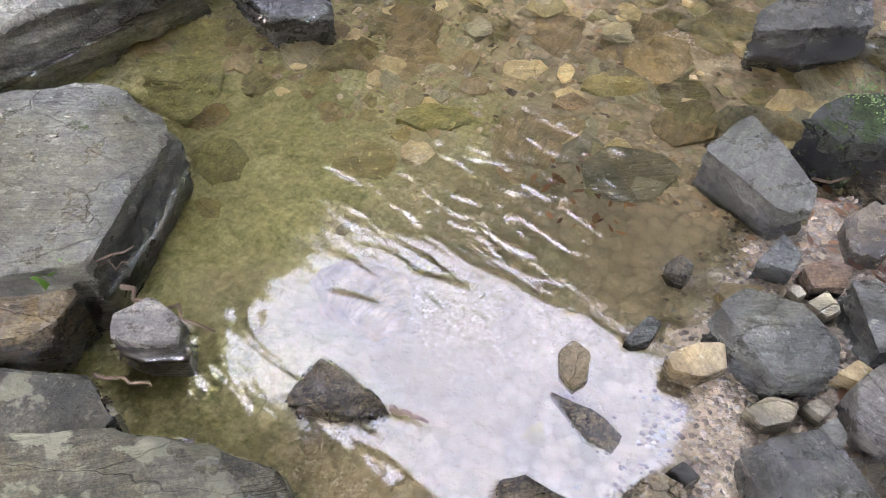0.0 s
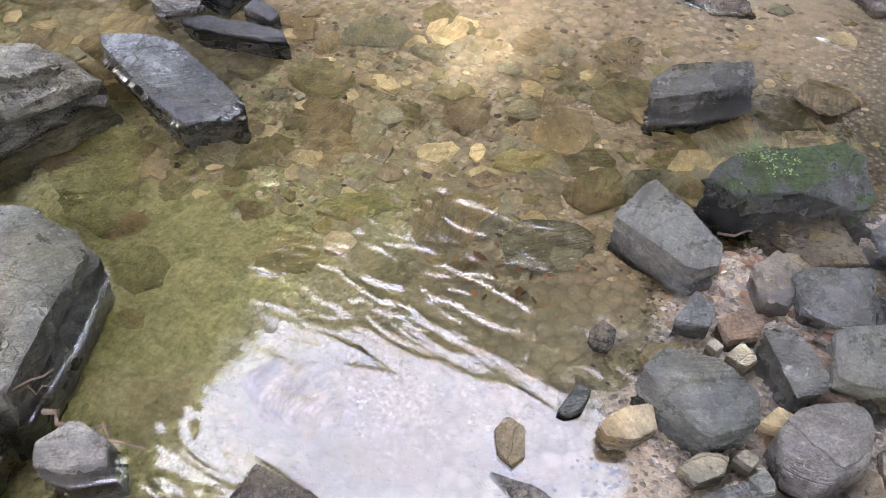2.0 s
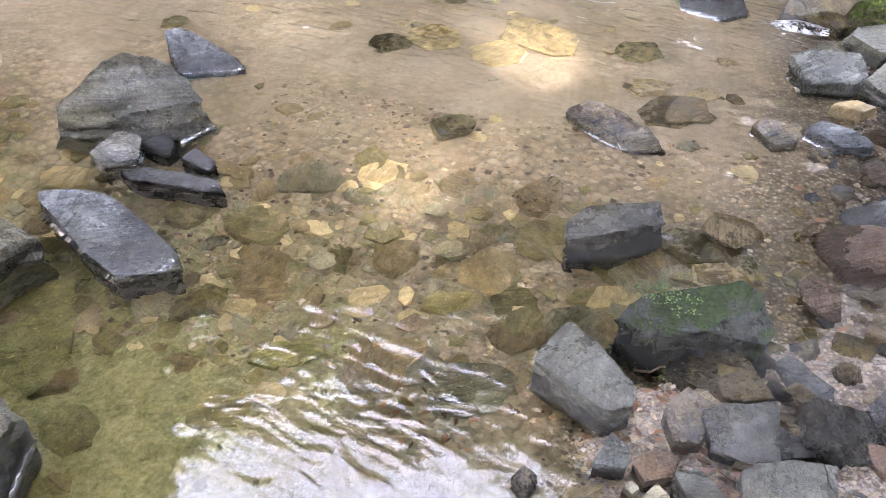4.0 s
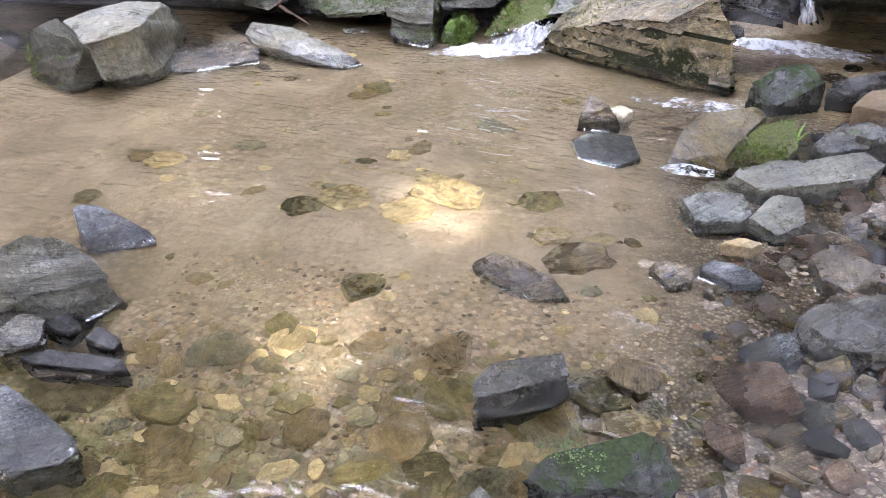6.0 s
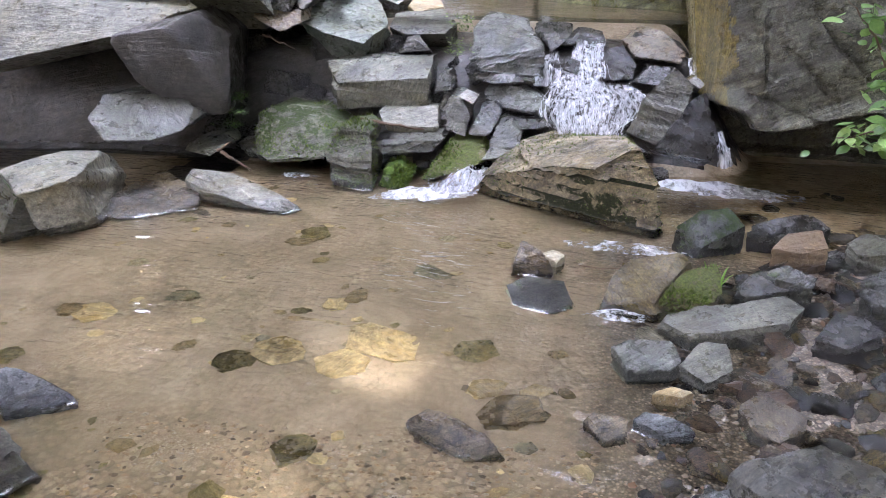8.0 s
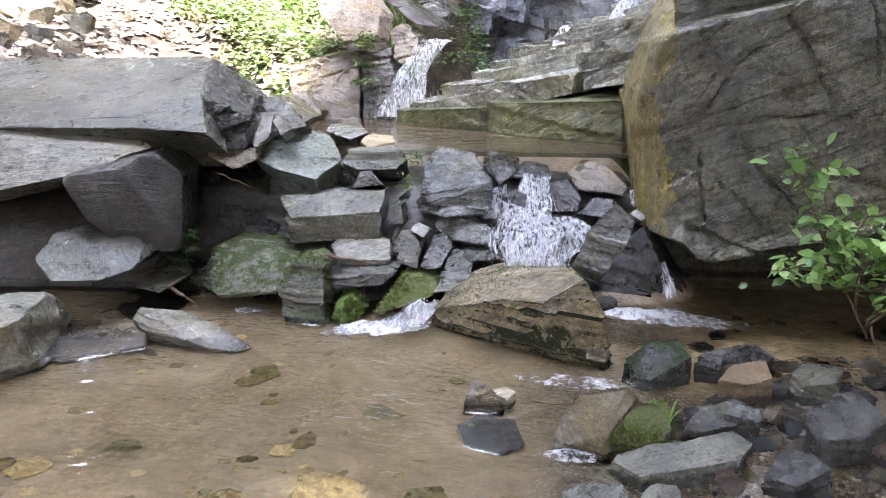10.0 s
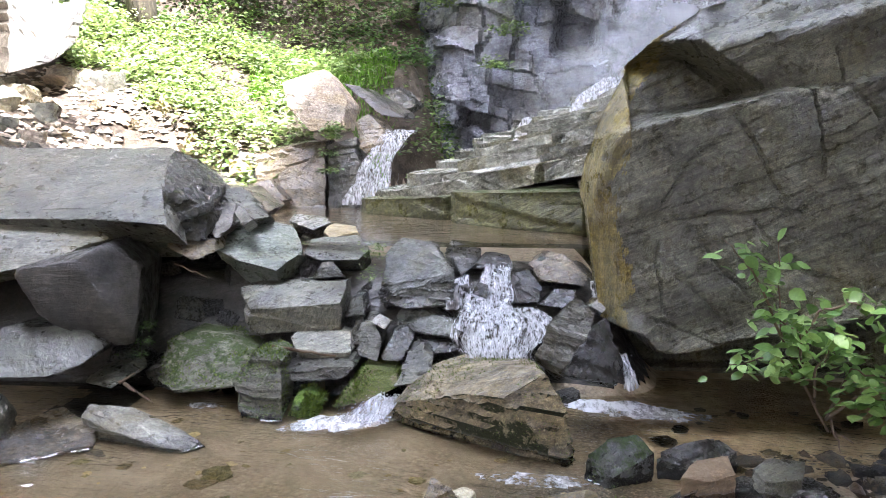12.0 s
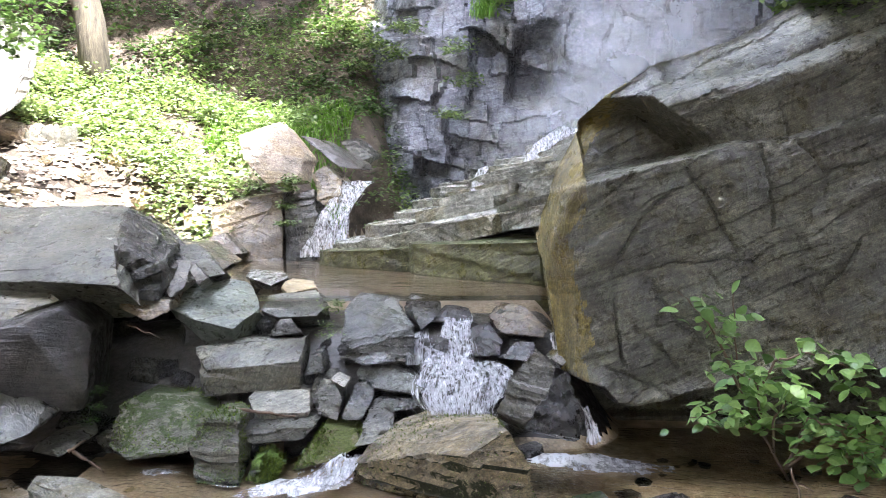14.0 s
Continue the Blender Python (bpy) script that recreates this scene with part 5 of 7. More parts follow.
rock("slab_rock", "palewet", (-1.423, 6.32, .964), [(-.173, -.02, -.003), (-.175, .18, .033), (.084, .18, .022), (.19, -.12, -.004), (.076, -.22, -.05)], (0,.2,-.12), .95, .4, "pale wet stone at the upper pool's edge")
rock("cobble", "tan", (-1.134, 6.1, .917), [(-.147, .0, -.003), (-.073, .2, .033), (.103, .1, .02), (.157, -.1, -.007), (-.042, -.2, -.045)], (0,.2,-.12), .95, .4, "tan stone at the upper pool's edge")
rock("flat_rock", "grey", (-1.072, 5.6, .827), [(-.219, -.1, -.024), (-.231, .2, .058), (.111, .3, .078), (.239, .0, -.001), (.189, -.2, -.051), (-.086, -.2, -.058)], (0,.35,-.2), .95, .5, "grey flat rock on the heap")
rock("cobble", "darkgrey", (-1.072, 5.275, .727), [(-.102, -.025, -.061), (-.046, .025, .046), (.022, .075, .049), (.125, -.075, -.034)], (0,.3,-.1), .9, .6, "small dark stone on the block")
rock("boulder", "bluegrey", (-.467, 5.279, .735), [(-.22, -.129, -.092), (-.204, .071, .106), (-.12, .321, .18), (.129, .221, .143), (.28, -.129, .0), (.281, -.179, -.179), (-.148, -.179, -.158)], (0,.45,-.05), .95, .6, "wet blue-grey boulder in the heap")
rock("cobble", "darkgrey", (-.161, 5.567, .791), [(-.122, .033, .011), (-.087, .183, .095), (-.057, -.067, .005), (.122, -.067, -.036), (.142, .083, .044), (.004, -.167, -.119)], (0,.3,-.05), .95, .6, "dark wet stone by the outflow")
rock("cobble", "blackwet", (.077, 5.538, .769), [(-.156, -.038, -.054), (-.075, .062, .061), (.108, .062, .031), (.123, -.088, -.039)], (0,.3,-.05), .95, .6, "black wet stone in the outflow")
rock("cobble", "brown", (.519, 5.392, .74), [(-.197, .108, .013), (-.09, .208, .108), (.063, .108, .072), (.196, -.092, -.036), (.164, -.192, -.095), (-.136, -.142, -.064)], (0,.3,-.05), .95, .5, "smooth brown stone by the outflow")
rock("boulder", "blackwet", (.285, 5.2, .637), [(-.135, -.05, -.094), (-.093, .05, .079), (.025, .1, .109), (.114, .0, -.009), (.087, -.1, -.084)], (0,.3,-.05), .95, .6, "black wet rock in the cascade")
rock("cobble", "blackwet", (.501, 5.038, .598), [(-.136, -.038, -.043), (-.036, .062, .048), (.113, .062, .047), (.059, -.088, -.052)], (0,.3,-.05), .95, .6, "dark wet rock by the cascade")
rock("cobble", "blackwet", (-.012, 5.112, .633), [(-.062, -.012, -.021), (-.025, .038, .044), (.05, .038, .025), (.038, -.062, -.049)], (0,.12,-.05), .95, .6, "black stone parting the cascade")
rock("flat_rock", "darkgrey", (-.458, 5.09, .55), [(-.232, .01, -.01), (-.149, .11, .045), (.195, .06, .015), (.22, -.09, -.01), (-.036, -.09, -.038)], (0,.4,-.02), .95, .7, "thin dark slab in the heap")
rock("flat_rock", "bluegrey", (-.371, 4.975, .438), [(-.221, .075, .0), (-.17, .125, .082), (.013, .175, .078), (.245, -.125, -.028), (.211, -.175, -.076), (-.079, -.075, -.057)], (0,.4,-.02), .95, .6, "grey slab in the heap")
rock("flat_rock", "darkgrey", (-.312, 4.78, .318), [(-.196, -.03, -.023), (-.116, .07, .032), (.15, .07, .02), (.181, -.03, .0), (-.018, -.08, -.027)], (0,.4,-.02), .95, .6, "dark flat stone in the heap")
rock("upright_rock", "grey", (-.711, 4.8, .356), [(-.076, -.05, -.095), (-.079, .1, .092), (.011, .1, .106), (.083, -.05, .011), (.063, -.1, -.116)], (0,.35,0), .9, .6, "upright grey stone in the heap")
rock("pebble", "palegrey", (-.644, 4.85, .464), [(-.074, .0, -.004), (-.02, .05, .034), (.065, .0, .009), (.028, -.05, -.039)], (0,.12,-.03), .9, .3, "small pale stone in the heap")
rock("cobble", "darkgrey", (-.52, 4.75, .343), [(-.114, -.1, -.089), (-.044, .05, .064), (.039, .1, .087), (.096, .05, .027), (.022, -.1, -.089)], (0,.35,0), .9, .7, "dark wedge stone in the heap")
rock("cobble", "grey", (-.385, 4.52, .271), [(-.12, -.12, -.092), (-.073, .08, .031), (.025, .13, .076), (.092, .03, .045), (.074, -.12, -.06)], (0,.35,0), .9, .7, "grey stone behind the boulder")
rock("cobble", "darkgrey", (-.836, 5.038, .517), [(-.061, -.038, -.066), (-.047, .062, .043), (.035, .062, .061), (.075, -.088, -.037)], (0,.35,0), .9, .7, "dark stone in the heap")
rock("cobble", "darkgrey", (-.814, 4.938, .376), [(-.058, .012, -.042), (-.01, .062, .093), (.052, .012, .075), (.018, -.088, -.125)], (0,.35,0), .9, .7, "narrow dark stone in the heap")
rock("ledge_rock", "mossbrown", (-.666, 4.483, .15), [(-.198, -.083, -.118), (-.133, .017, -.019), (-.064, .117, .068), (.139, .117, .074), (.188, -.033, .012), (.069, -.133, -.02)], (0,.3,0), .95, .8, "mossy ledge by the lower fall")
rock("mossy_cobble", "mossgreen", (-1.04, 4.39, .047), [(-.089, -.04, -.045), (-.079, .06, .035), (.004, .06, .068), (.095, .01, .002), (.067, -.09, -.06)], (0,.2,0), .9, .8, "stone cushioned with bright moss")
# left boulders
rock("boulder", "grey", (-2.943, 5.494, 1.309), [(-2.521, 0.806, 0.212), (-0.558, 0.706, 0.221), (0.03, 0.506, 0.195), (0.526, 0.406, 0.246), (0.751, 0.256, 0.18), (0.949, 0.206, -0.034), (-1.381, -0.544, -0.226), (0.156, -0.594, -0.208), (0.395, -0.644, -0.218), (0.8, -0.514, -0.133), (0.848, -0.594, -0.233)], (0, 0.35, -0.28), 1, 0.35, "huge grey boulder with a broken edge over a hollow")
rock("slab_rock", "grey", (-2.218, 4.798, 1.186), [(-0.173, 0.062, 0.002), (-0.019, 0.202, 0.123), (0.124, 0.172, 0.131), (0.292, -0.178, -0.106), (0.023, -0.138, -0.076), (-0.248, -0.118, -0.076)], (0.02, 0.3, -0.16), 0.97, 0.4, "angular grey block jutting over a dark hollow")
rock("boulder", "darkgrey", (-2.019, 5.277, 1.234), [(-0.247, 0.323, 0.316), (-0.088, 0.323, 0.226), (0.103, 0.223, 0.053), (0.165, -0.077, -0.08), (0.156, -0.177, -0.312), (-0.037, -0.307, -0.257), (-0.055, -0.307, 0.051)], (0, 0.5, -0.1), 0.97, 0.8, "broken dark flank of a huge boulder")
rock("slab_rock", "palegrey", (-3.013, 4.826, 0.937), [(-1.207, 0.174, 0.176), (0.14, 0.224, 0.126), (0.413, 0.224, 0.095), (0.607, 0.054, 0.029), (0.485, -0.126, -0.008), (0.384, -0.226, -0.08), (-0.821, -0.326, -0.336)], (-0.05, 0.3, -0.1), 0.97, 0.35, "pale grey slab capping a dark rock face")
# added support rock; its dark colour makes the void under the slab look shaded
rock("boulder", "dark", (-3.431, 5.358, 0.47), [(-0.888, 0.142, 0.671), (0.218, 0.142, 0.464), (0.557, 0.092, 0.309), (0.649, -0.058, -0.295), (0.191, -0.158, -0.577), (-0.728, -0.158, -0.572)], (0, 0.6, 0), 1, 0.3, "rock holding up the slab, darkened for the shade there")
rock("slab_rock", "grey", (-1.759, 5.692, 1.14), [(-0.253, 0.058, 0.103), (-0.092, 0.208, 0.122), (0.095, 0.108, -0.02), (0.207, -0.092, -0.081), (0.107, -0.192, -0.102), (-0.063, -0.092, -0.022)], (0, 0.3, -0.12), 0.95, 0.35, "grey slab leaning behind the heap")
rock("cobble", "purple", (-1.692, 5.363, 1.083), [(-0.066, 0.037, 0.021), (-0.045, 0.087, 0.076), (0.092, -0.063, -0.024), (0.021, -0.063, -0.074)], (0, 0.15, -0.06), 0.95, 0.4, "pale sharp shard on the heap")
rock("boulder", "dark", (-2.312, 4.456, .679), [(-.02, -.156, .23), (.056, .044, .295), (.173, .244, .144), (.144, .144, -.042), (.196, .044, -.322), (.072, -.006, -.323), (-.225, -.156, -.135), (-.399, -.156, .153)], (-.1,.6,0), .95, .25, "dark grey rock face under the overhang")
rock("slab_rock", "grey", (-2.463, 4.136, .401), [(-.288, -.136, .011), (-.327, .164, .113), (.124, .264, .084), (.267, .164, -.003), (.244, -.036, -.053), (.119, -.186, -.079), (-.14, -.236, -.076)], (-.05,.45,-.03), .95, .4, "tilted grey slab at the cave's foot")
rock("boulder", "palegrey", (-2.598, 3.563, 0.191), [(-0.259, -0.198, 0.109), (-0.057, 0.09, 0.149), (0.064, 0.249, 0.109), (0.049, 0.383, 0.009), (-0.05, 0.495, -0.171), (0.09, -0.038, -0.191), (-0.06, -0.272, -0.191), (0.024, -0.438, 0.069), (0.2, -0.273, 0.109)], (0, 0.15, -0.3), 1.02, 0.4, "grey boulder standing in the pool")
rock("boulder", "mossgrey", (-2.885, 3.296, 0.123), [(-0.366, 0.2, -0.103), (-0.127, 0.013, 0.147), (0.048, 0.008, 0.207), (0.27, -0.108, 0.117), (0.201, 0.035, -0.123), (0.14, -0.16, -0.123), (-0.169, 0.009, -0.123)], (0, 0.15, -0.25), 1.05, 0.6, "mossy streaked boulder at the waterline")
rock("cobble", "brown", (-1.869, 5.9, 1.14), [(-.241, .0, .016), (-.265, .2, .111), (-.031, .3, .104), (.27, .0, -.051), (.239, -.2, -.115), (.026, -.3, -.063)], (.0,.4,0), .95, .6, "brown stones above the hollow")
rock("cobble", "purple", (-1.859, 5.42, 1.05), [(-.097, -.02, -.031), (-.104, .18, .109), (.058, .18, .088), (.112, -.12, -.041), (.029, -.22, -.123)], (.0,.3,0), .95, .5, "purple-grey stone above the hollow")
rock("cobble", "brown", (-1.94, 5.08, .899), [(-.149, -.08, .001), (-.131, .02, .098), (.11, .12, .028), (.142, .02, -.034), (.03, -.08, -.092)], (.0,.3,0), .95, .7, "broken brown rubble above the hollow")
# near-black colour here stands in for the hollow's depth of shade
rock("boulder", "blackwet", (-2.012, 5.829, .515), [(-.531, -.129, .173), (-.57, .071, .473), (-.031, .171, .289), (.704, .271, .185), (.758, -.029, -.348), (.174, -.129, -.401), (-.506, -.229, -.369)], (0,.4,0), 1, .5, "rock at the back of a hollow, blackened for its shade")
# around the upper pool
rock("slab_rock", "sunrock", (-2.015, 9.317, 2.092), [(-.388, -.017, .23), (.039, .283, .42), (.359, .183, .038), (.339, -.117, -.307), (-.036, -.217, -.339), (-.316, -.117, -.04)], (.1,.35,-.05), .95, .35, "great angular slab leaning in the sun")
rock("boulder", "brown", (-1.406, 9.56, 1.729), [(-.203, .04, .132), (-.059, .24, .262), (.175, .04, .061), (.163, -.16, -.212), (-.075, -.16, -.245)], (.1,.5,0), .95, .5, "brown boulder beside the small fall")
rock("slab_rock", "dark", (-1.377, 10.14, 2.135), [(-.47, .06, .251), (-.268, .16, .221), (.329, .06, -.117), (.348, -.14, -.196), (.062, -.14, -.159)], (.1,.5,0), .95, .5, "dark slab behind the small fall")
rock("slab_rock", "darkgrey", (-1.188, 11.0, 2.248), [(-.254, .0, .117), (-.039, .2, .169), (.217, .0, -.082), (.078, -.2, -.206)], (.1,.5,0), .95, .5, "dark block behind the small fall")
rock("boulder", "brown", (-2.484, 8.75, 1.063), [(-.125, -.15, -.12), (-.148, .05, .087), (.017, .15, .132), (.255, -.05, -.099)], (.0,.4,0), .95, .6, "brown boulder at the upper pool")
rock("boulder", "brown", (-2.341, 9.208, 1.238), [(-.432, .142, .254), (.004, .242, .379), (.434, .142, .417), (.491, -.158, -.447), (-.15, -.258, -.434), (-.349, -.108, -.17)], (0,.7,0), 1.0, .6, "brown jointed rock face beside the small fall")
rock("block_rock", "darkgrey", (-1.655, 9.23, 1.247), [(-.223, .07, .341), (.09, .17, .44), (.155, .07, .138), (.151, -.13, -.463), (-.175, -.18, -.456)], (0,.7,0), 1.0, .7, "dark jointed block beside the small fall")
rock("boulder", "dark", (-5.291, 9.557, 3.239), [(-.142, -.757, -.875), (.255, -.557, -.733), (.378, -.157, -.43), (.275, .443, .417), (.003, .643, .672), (-.248, .443, .629), (-.519, -.057, .321)], (-.6,.6,.1), 1.0, .7, "brown rock outcrop on the bank")
rock("slab_rock", "grey", (-2.982, 14.42, 4.29), [(-.279, .08, .262), (.063, .18, .382), (.299, -.02, -.114), (.111, -.12, -.301), (-.193, -.12, -.229)], (0,.5,-.1), 1.0, .5, "grey slab half buried in the slope")


def water_edges():
    """Where the water climbs a little against the stones that stand in it."""
    verts, faces = [], []
    for ob in list(scene.objects):
        if ob.get("category") != "rock" or ob.parent or ob.location.y > 4.6 or ob.location.x > 0.9:
            continue
        bm = bmesh.new()
        bm.from_mesh(ob.data)
        bm.transform(Matrix.Translation(ob.location))
        cut = bmesh.ops.bisect_plane(bm, geom=list(bm.verts) + list(bm.edges) + list(bm.faces), plane_co=(0, 0, 0.004), plane_no=(0, 0, 1))["geom_cut"]
        if max(v.co.z for v in bm.verts) < 0.03:
            bm.free()
            continue
        for e in cut:
            if isinstance(e, bmesh.types.BMEdge) and len(e.link_faces) == 2:
                a, b = (v.co.copy() for v in e.verts)
                if ground_z(a.x, a.y) > 0.0:
                    continue
                n = sum((f.normal for f in e.link_faces), Vector())
                out = Vector((n.x, n.y, 0))
                if out.length < 1e-4:
                    continue
                out.normalize()
                w = 1.0 + 0.5 * noise.noise(a * 12)
                o = len(verts)
                for reach, rise in ((-0.004, 0.008), (0.0, 0.005), (0.002, 0.003), (0.004, 0.0018), (0.008, 0.0006), (0.013, -0.003)):
                    verts += [a + out * reach * w + Vector((0, 0, rise * w - 0.003)), b + out * reach * w + Vector((0, 0, rise * w - 0.003))]
                faces += [(o + i, o + i + 1, o + i + 3, o + i + 2) for i in range(0, 10, 2)]
        bm.free()
    ob = tagged(new("water_edge", mesh_of("water_edge", verts, faces, EDGE_WATER)), "bright rim of water against the stones", "water", kind="structure")
    ob.visible_shadow = False


water_edges()


# ---- falling water ----
def ribbon(name, path, widths, mat, label, seed=0, strands=60, along_n=40, bulge=0.03):
    """Falling water: a clear sheet with many thin white strands and drops on it."""
    p = np.array(path, float)
    s = np.linspace(0, 1, len(p))
    u = np.linspace(0, 1, along_n)
    c = np.stack([np.interp(u, s, p[:, k]) for k in range(3)], 1)
    for _ in range(6):
        c[1:-1] = 0.25 * c[:-2] + 0.5 * c[1:-1] + 0.25 * c[2:]
    wd = np.interp(u, np.linspace(0, 1, len(widths)), widths)
    across, verts = 16, []
    for (x, y, z), w in zip(c, wd):
        for i in range(across):
            v = i / (across - 1) * 2 - 1
            k = lump(x + v * w * 3, y, z + seed, 2.2)
            verts.append((x + v * w / 2 * (1 + 0.4 * k), y - bulge * (1 - v * v) - 0.07 * k, z + 0.02 * lump(x + v * w, y, z, 7)))
    faces = [(j * across + i, j * across + i + 1, (j + 1) * across + i + 1, (j + 1) * across + i) for j in range(along_n - 1) for i in range(across - 1)]
    root = tagged(new(name, mesh_of(name, verts, faces, mat)), label, "waterfall", kind="structure")
    if not strands:
        return root
    rnd = random.Random(seed * 7 + 1)
    sv, sf = [], []
    for _ in range(strands):
        lat, a = rnd.uniform(-1, 1), rnd.uniform(0, 0.75)
        e = min(1, a + rnd.uniform(0.1, 0.4))
        th, ph, off = rnd.uniform(0.0007, 0.0035), rnd.uniform(0, 20), rnd.uniform(-0.005, 0.035)
        m, drift = 12, rnd.gauss(0, 0.3)
        for i in range(m + 1):
            t = a + (e - a) * i / m
            k = t * (along_n - 1)
            k0 = min(int(k), along_n - 2)
            x, y, z = c[k0] + (c[k0 + 1] - c[k0]) * (k - k0)
            w = wd[k0]
            v = lat + drift * t + 0.1 * noise.noise(Vector((t * 4, ph, seed)))
            x, y = x + v * w / 2, y - bulge * (1 - min(1, v * v)) - off - 0.02 * noise.noise(Vector((t * 9, ph, 3)))
            z += 0.02 * noise.noise(Vector((t * 8, ph, 7)))
            q = th * math.sin(math.pi * (0.08 + 0.84 * i / m)) * (1 + 0.8 * noise.noise(Vector((t * 25, ph, 1))))
            sv += [(x - q, y, z), (x, y - q * 0.8, z + q * 0.3), (x + q, y, z)]
        o = len(sv) - 3 * (m + 1)
        for i in range(m):
            sf += [(o + 3 * i, o + 3 * i + 1, o + 3 * i + 4, o + 3 * i + 3), (o + 3 * i + 1, o + 3 * i + 2, o + 3 * i + 5, o + 3 * i + 4)]
    for _ in range(strands):
        t = min(0.999, rnd.random() ** 0.6)
        k0 = int(t * (along_n - 1))
        x, y, z = c[k0]
        w, r = wd[k0], rnd.uniform(0.0015, 0.006)
        x, y, z = x + rnd.uniform(-0.6, 0.6) * w, y - rnd.uniform(0, 0.06), z + rnd.uniform(-0.01, 0.05)
        o = len(sv)
        sv += [(x - r, y, z), (x + r, y, z), (x, y - r, z + r), (x, y + r, z + r), (x, y, z - r)]
        sf += [(o, o + 2, o + 1), (o, o + 1, o + 3), (o, o + 4, o + 2), (o + 1, o + 2, o + 4)]
    part("strands", mesh_of("strands", sv, sf, STRAND), root)
    return root


ribbon("cascade_strand", [(-0.146, 5.45, 0.663), (-0.154, 5.3, 0.631), (-0.163, 5.2, 0.573), (-0.176, 5.1, 0.495)], [0.087, 0.13, 0.165, 0.202], SHEET, "thin strand of the cascade between stones", 1, 26)
ribbon("cascade_chute", [(0.111, 5.6, 0.755), (0.092, 5.42, 0.719), (0.069, 5.25, 0.647), (0.045, 5.1, 0.562), (0.036, 4.98, 0.513)], [0.19, 0.17, 0.2, 0.26, 0.36], FOAM, "white chute of the cascade between stones", 2, 110)
ribbon("cascade_sheet", [(0.092, 5.06, 0.533), (0.107, 4.92, 0.511), (0.104, 4.8, 0.467), (0.091, 4.7, 0.393), (0.1, 4.62, 0.318), (0.088, 4.56, 0.266)], [0.42, 0.54, 0.58, 0.5, 0.4, 0.3], FOAM, "broken sheet of white water over stones", 3, 240)
ribbon("small_fall", [(-1.075, 9.75, 1.792), (-1.109, 9.55, 1.686), (-1.251, 9.35, 1.416), (-1.342, 9.2, 1.121), (-1.423, 9.1, 0.89)], [0.42, 0.36, 0.34, 0.4, 0.46], FOAM, "small white fall into the upper pool", 7, 120)
ribbon("outflow", [(-0.522, 4.4, 0.129), (-0.558, 4.3, 0.131), (-0.608, 4.2, 0.102), (-0.677, 4.05, 0.096)], [0.111, 0.14, 0.182, 0.234], SHEET, "white water gushing out under the boulder", 8, 104)
ribbon("side_trickle", [(0.814, 4.5, 0.391), (0.822, 4.4, 0.352), (0.829, 4.35, 0.302), (0.836, 4.3, 0.236)], [0.045, 0.051, 0.056, 0.074], SHEET, "thin trickle beside the black rock", 9, 31)
ribbon("side_trickle", [(0.732, 5.2, 0.683), (0.726, 5.1, 0.645), (0.73, 5.0, 0.616)], [0.038, 0.044, 0.051], SHEET, "thin trickle beside the wall", 10, 18)
ribbon("cave_trickle", [(-1.815, 5.4, 0.462), (-1.796, 5.3, 0.405), (-1.78, 5.2, 0.313)], [0.062, 0.069, 0.09], SHEET, "thin trickle inside the hollow", 11, 31)
ribbon("ledge_strand", [(1.854, 11.4, 2.576), (1.607, 11.1, 2.434), (1.319, 10.7, 2.238), (1.149, 10.2, 2.006), (0.953, 9.7, 1.779)], [0.411, 0.32, 0.27, 0.221, 0.168], SHEET, "white strand running down the ledges", 12, 65)
ribbon("ledge_strand", [(0.563, 10.2, 1.973), (0.456, 9.8, 1.819), (0.379, 9.3, 1.642), (0.334, 9.0, 1.525)], [0.118, 0.113, 0.121, 0.091], SHEET, "thin white strand on the ledges", 13, 23)
ribbon("main_fall", [(3.15, 12.2, 13.398), (3.197, 12.1, 7.833), (3.129, 12.0, 4.515), (2.957, 11.9, 2.57)], [2.025, 2.095, 2.165, 2.404], VEIL, "thin veil of a high waterfall", 14, 0)


def froth(name, cx, cy, z, rx, ry, turn, label, seed, mat=FROTH):
    """Foam lying on the water, torn at its rim."""
    n, verts, faces = 26, [], []
    ca, sa = math.cos(radians(turn)), math.sin(radians(turn))
    for j in range(n):
        for i in range(n):
            u, v = 2 * i / (n - 1) - 1, 2 * j / (n - 1) - 1
            x, y = cx + u * rx * ca - v * ry * sa, cy + u * rx * sa + v * ry * ca
            verts.append((x, y, z + 0.012 * lump(x, y, seed, 9) + 0.02 * (1 - min(1, u * u + v * v)) * (0.6 + lump(x, y, seed, 5))))
    for j in range(n - 1):
        for i in range(n - 1):
            u, v = 2 * (i + 0.5) / (n - 1) - 1, 2 * (j + 0.5) / (n - 1) - 1
            if u * u + v * v < 0.85 + 0.3 * lump(u * 2, v * 2, seed, 1.6):
                faces.append((j * n + i, j * n + i + 1, (j + 1) * n + i + 1, (j + 1) * n + i))
    tagged(new(name, mesh_of(name, verts, faces, mat)), label, "foam", kind="stuff")


froth("froth", -0.805, 4.247, 0.006, 0.3, 0.14, 20, "froth below the outflow", 1, FROTH_DENSE)
froth("froth", -0.99, 4.167, 0.006, 0.18, 0.08, 20, "froth drifting on the pool", 2)
froth("froth", 0.866, 4.6, 0.006, 0.4, 0.16, -14, "froth in the side pool", 3, FROTH_DENSE)
froth("froth", 1.109, 4.503, 0.006, 0.26, 0.1, -8, "froth drifting in the side pool", 4)
froth("froth", -1.654, 4.472, 0.006, 0.12, 0.06, 0, "froth below a trickle", 5)
froth("froth", 0.983, 5.059, 0.006, 0.1, 0.06, 0, "froth below a trickle", 6)
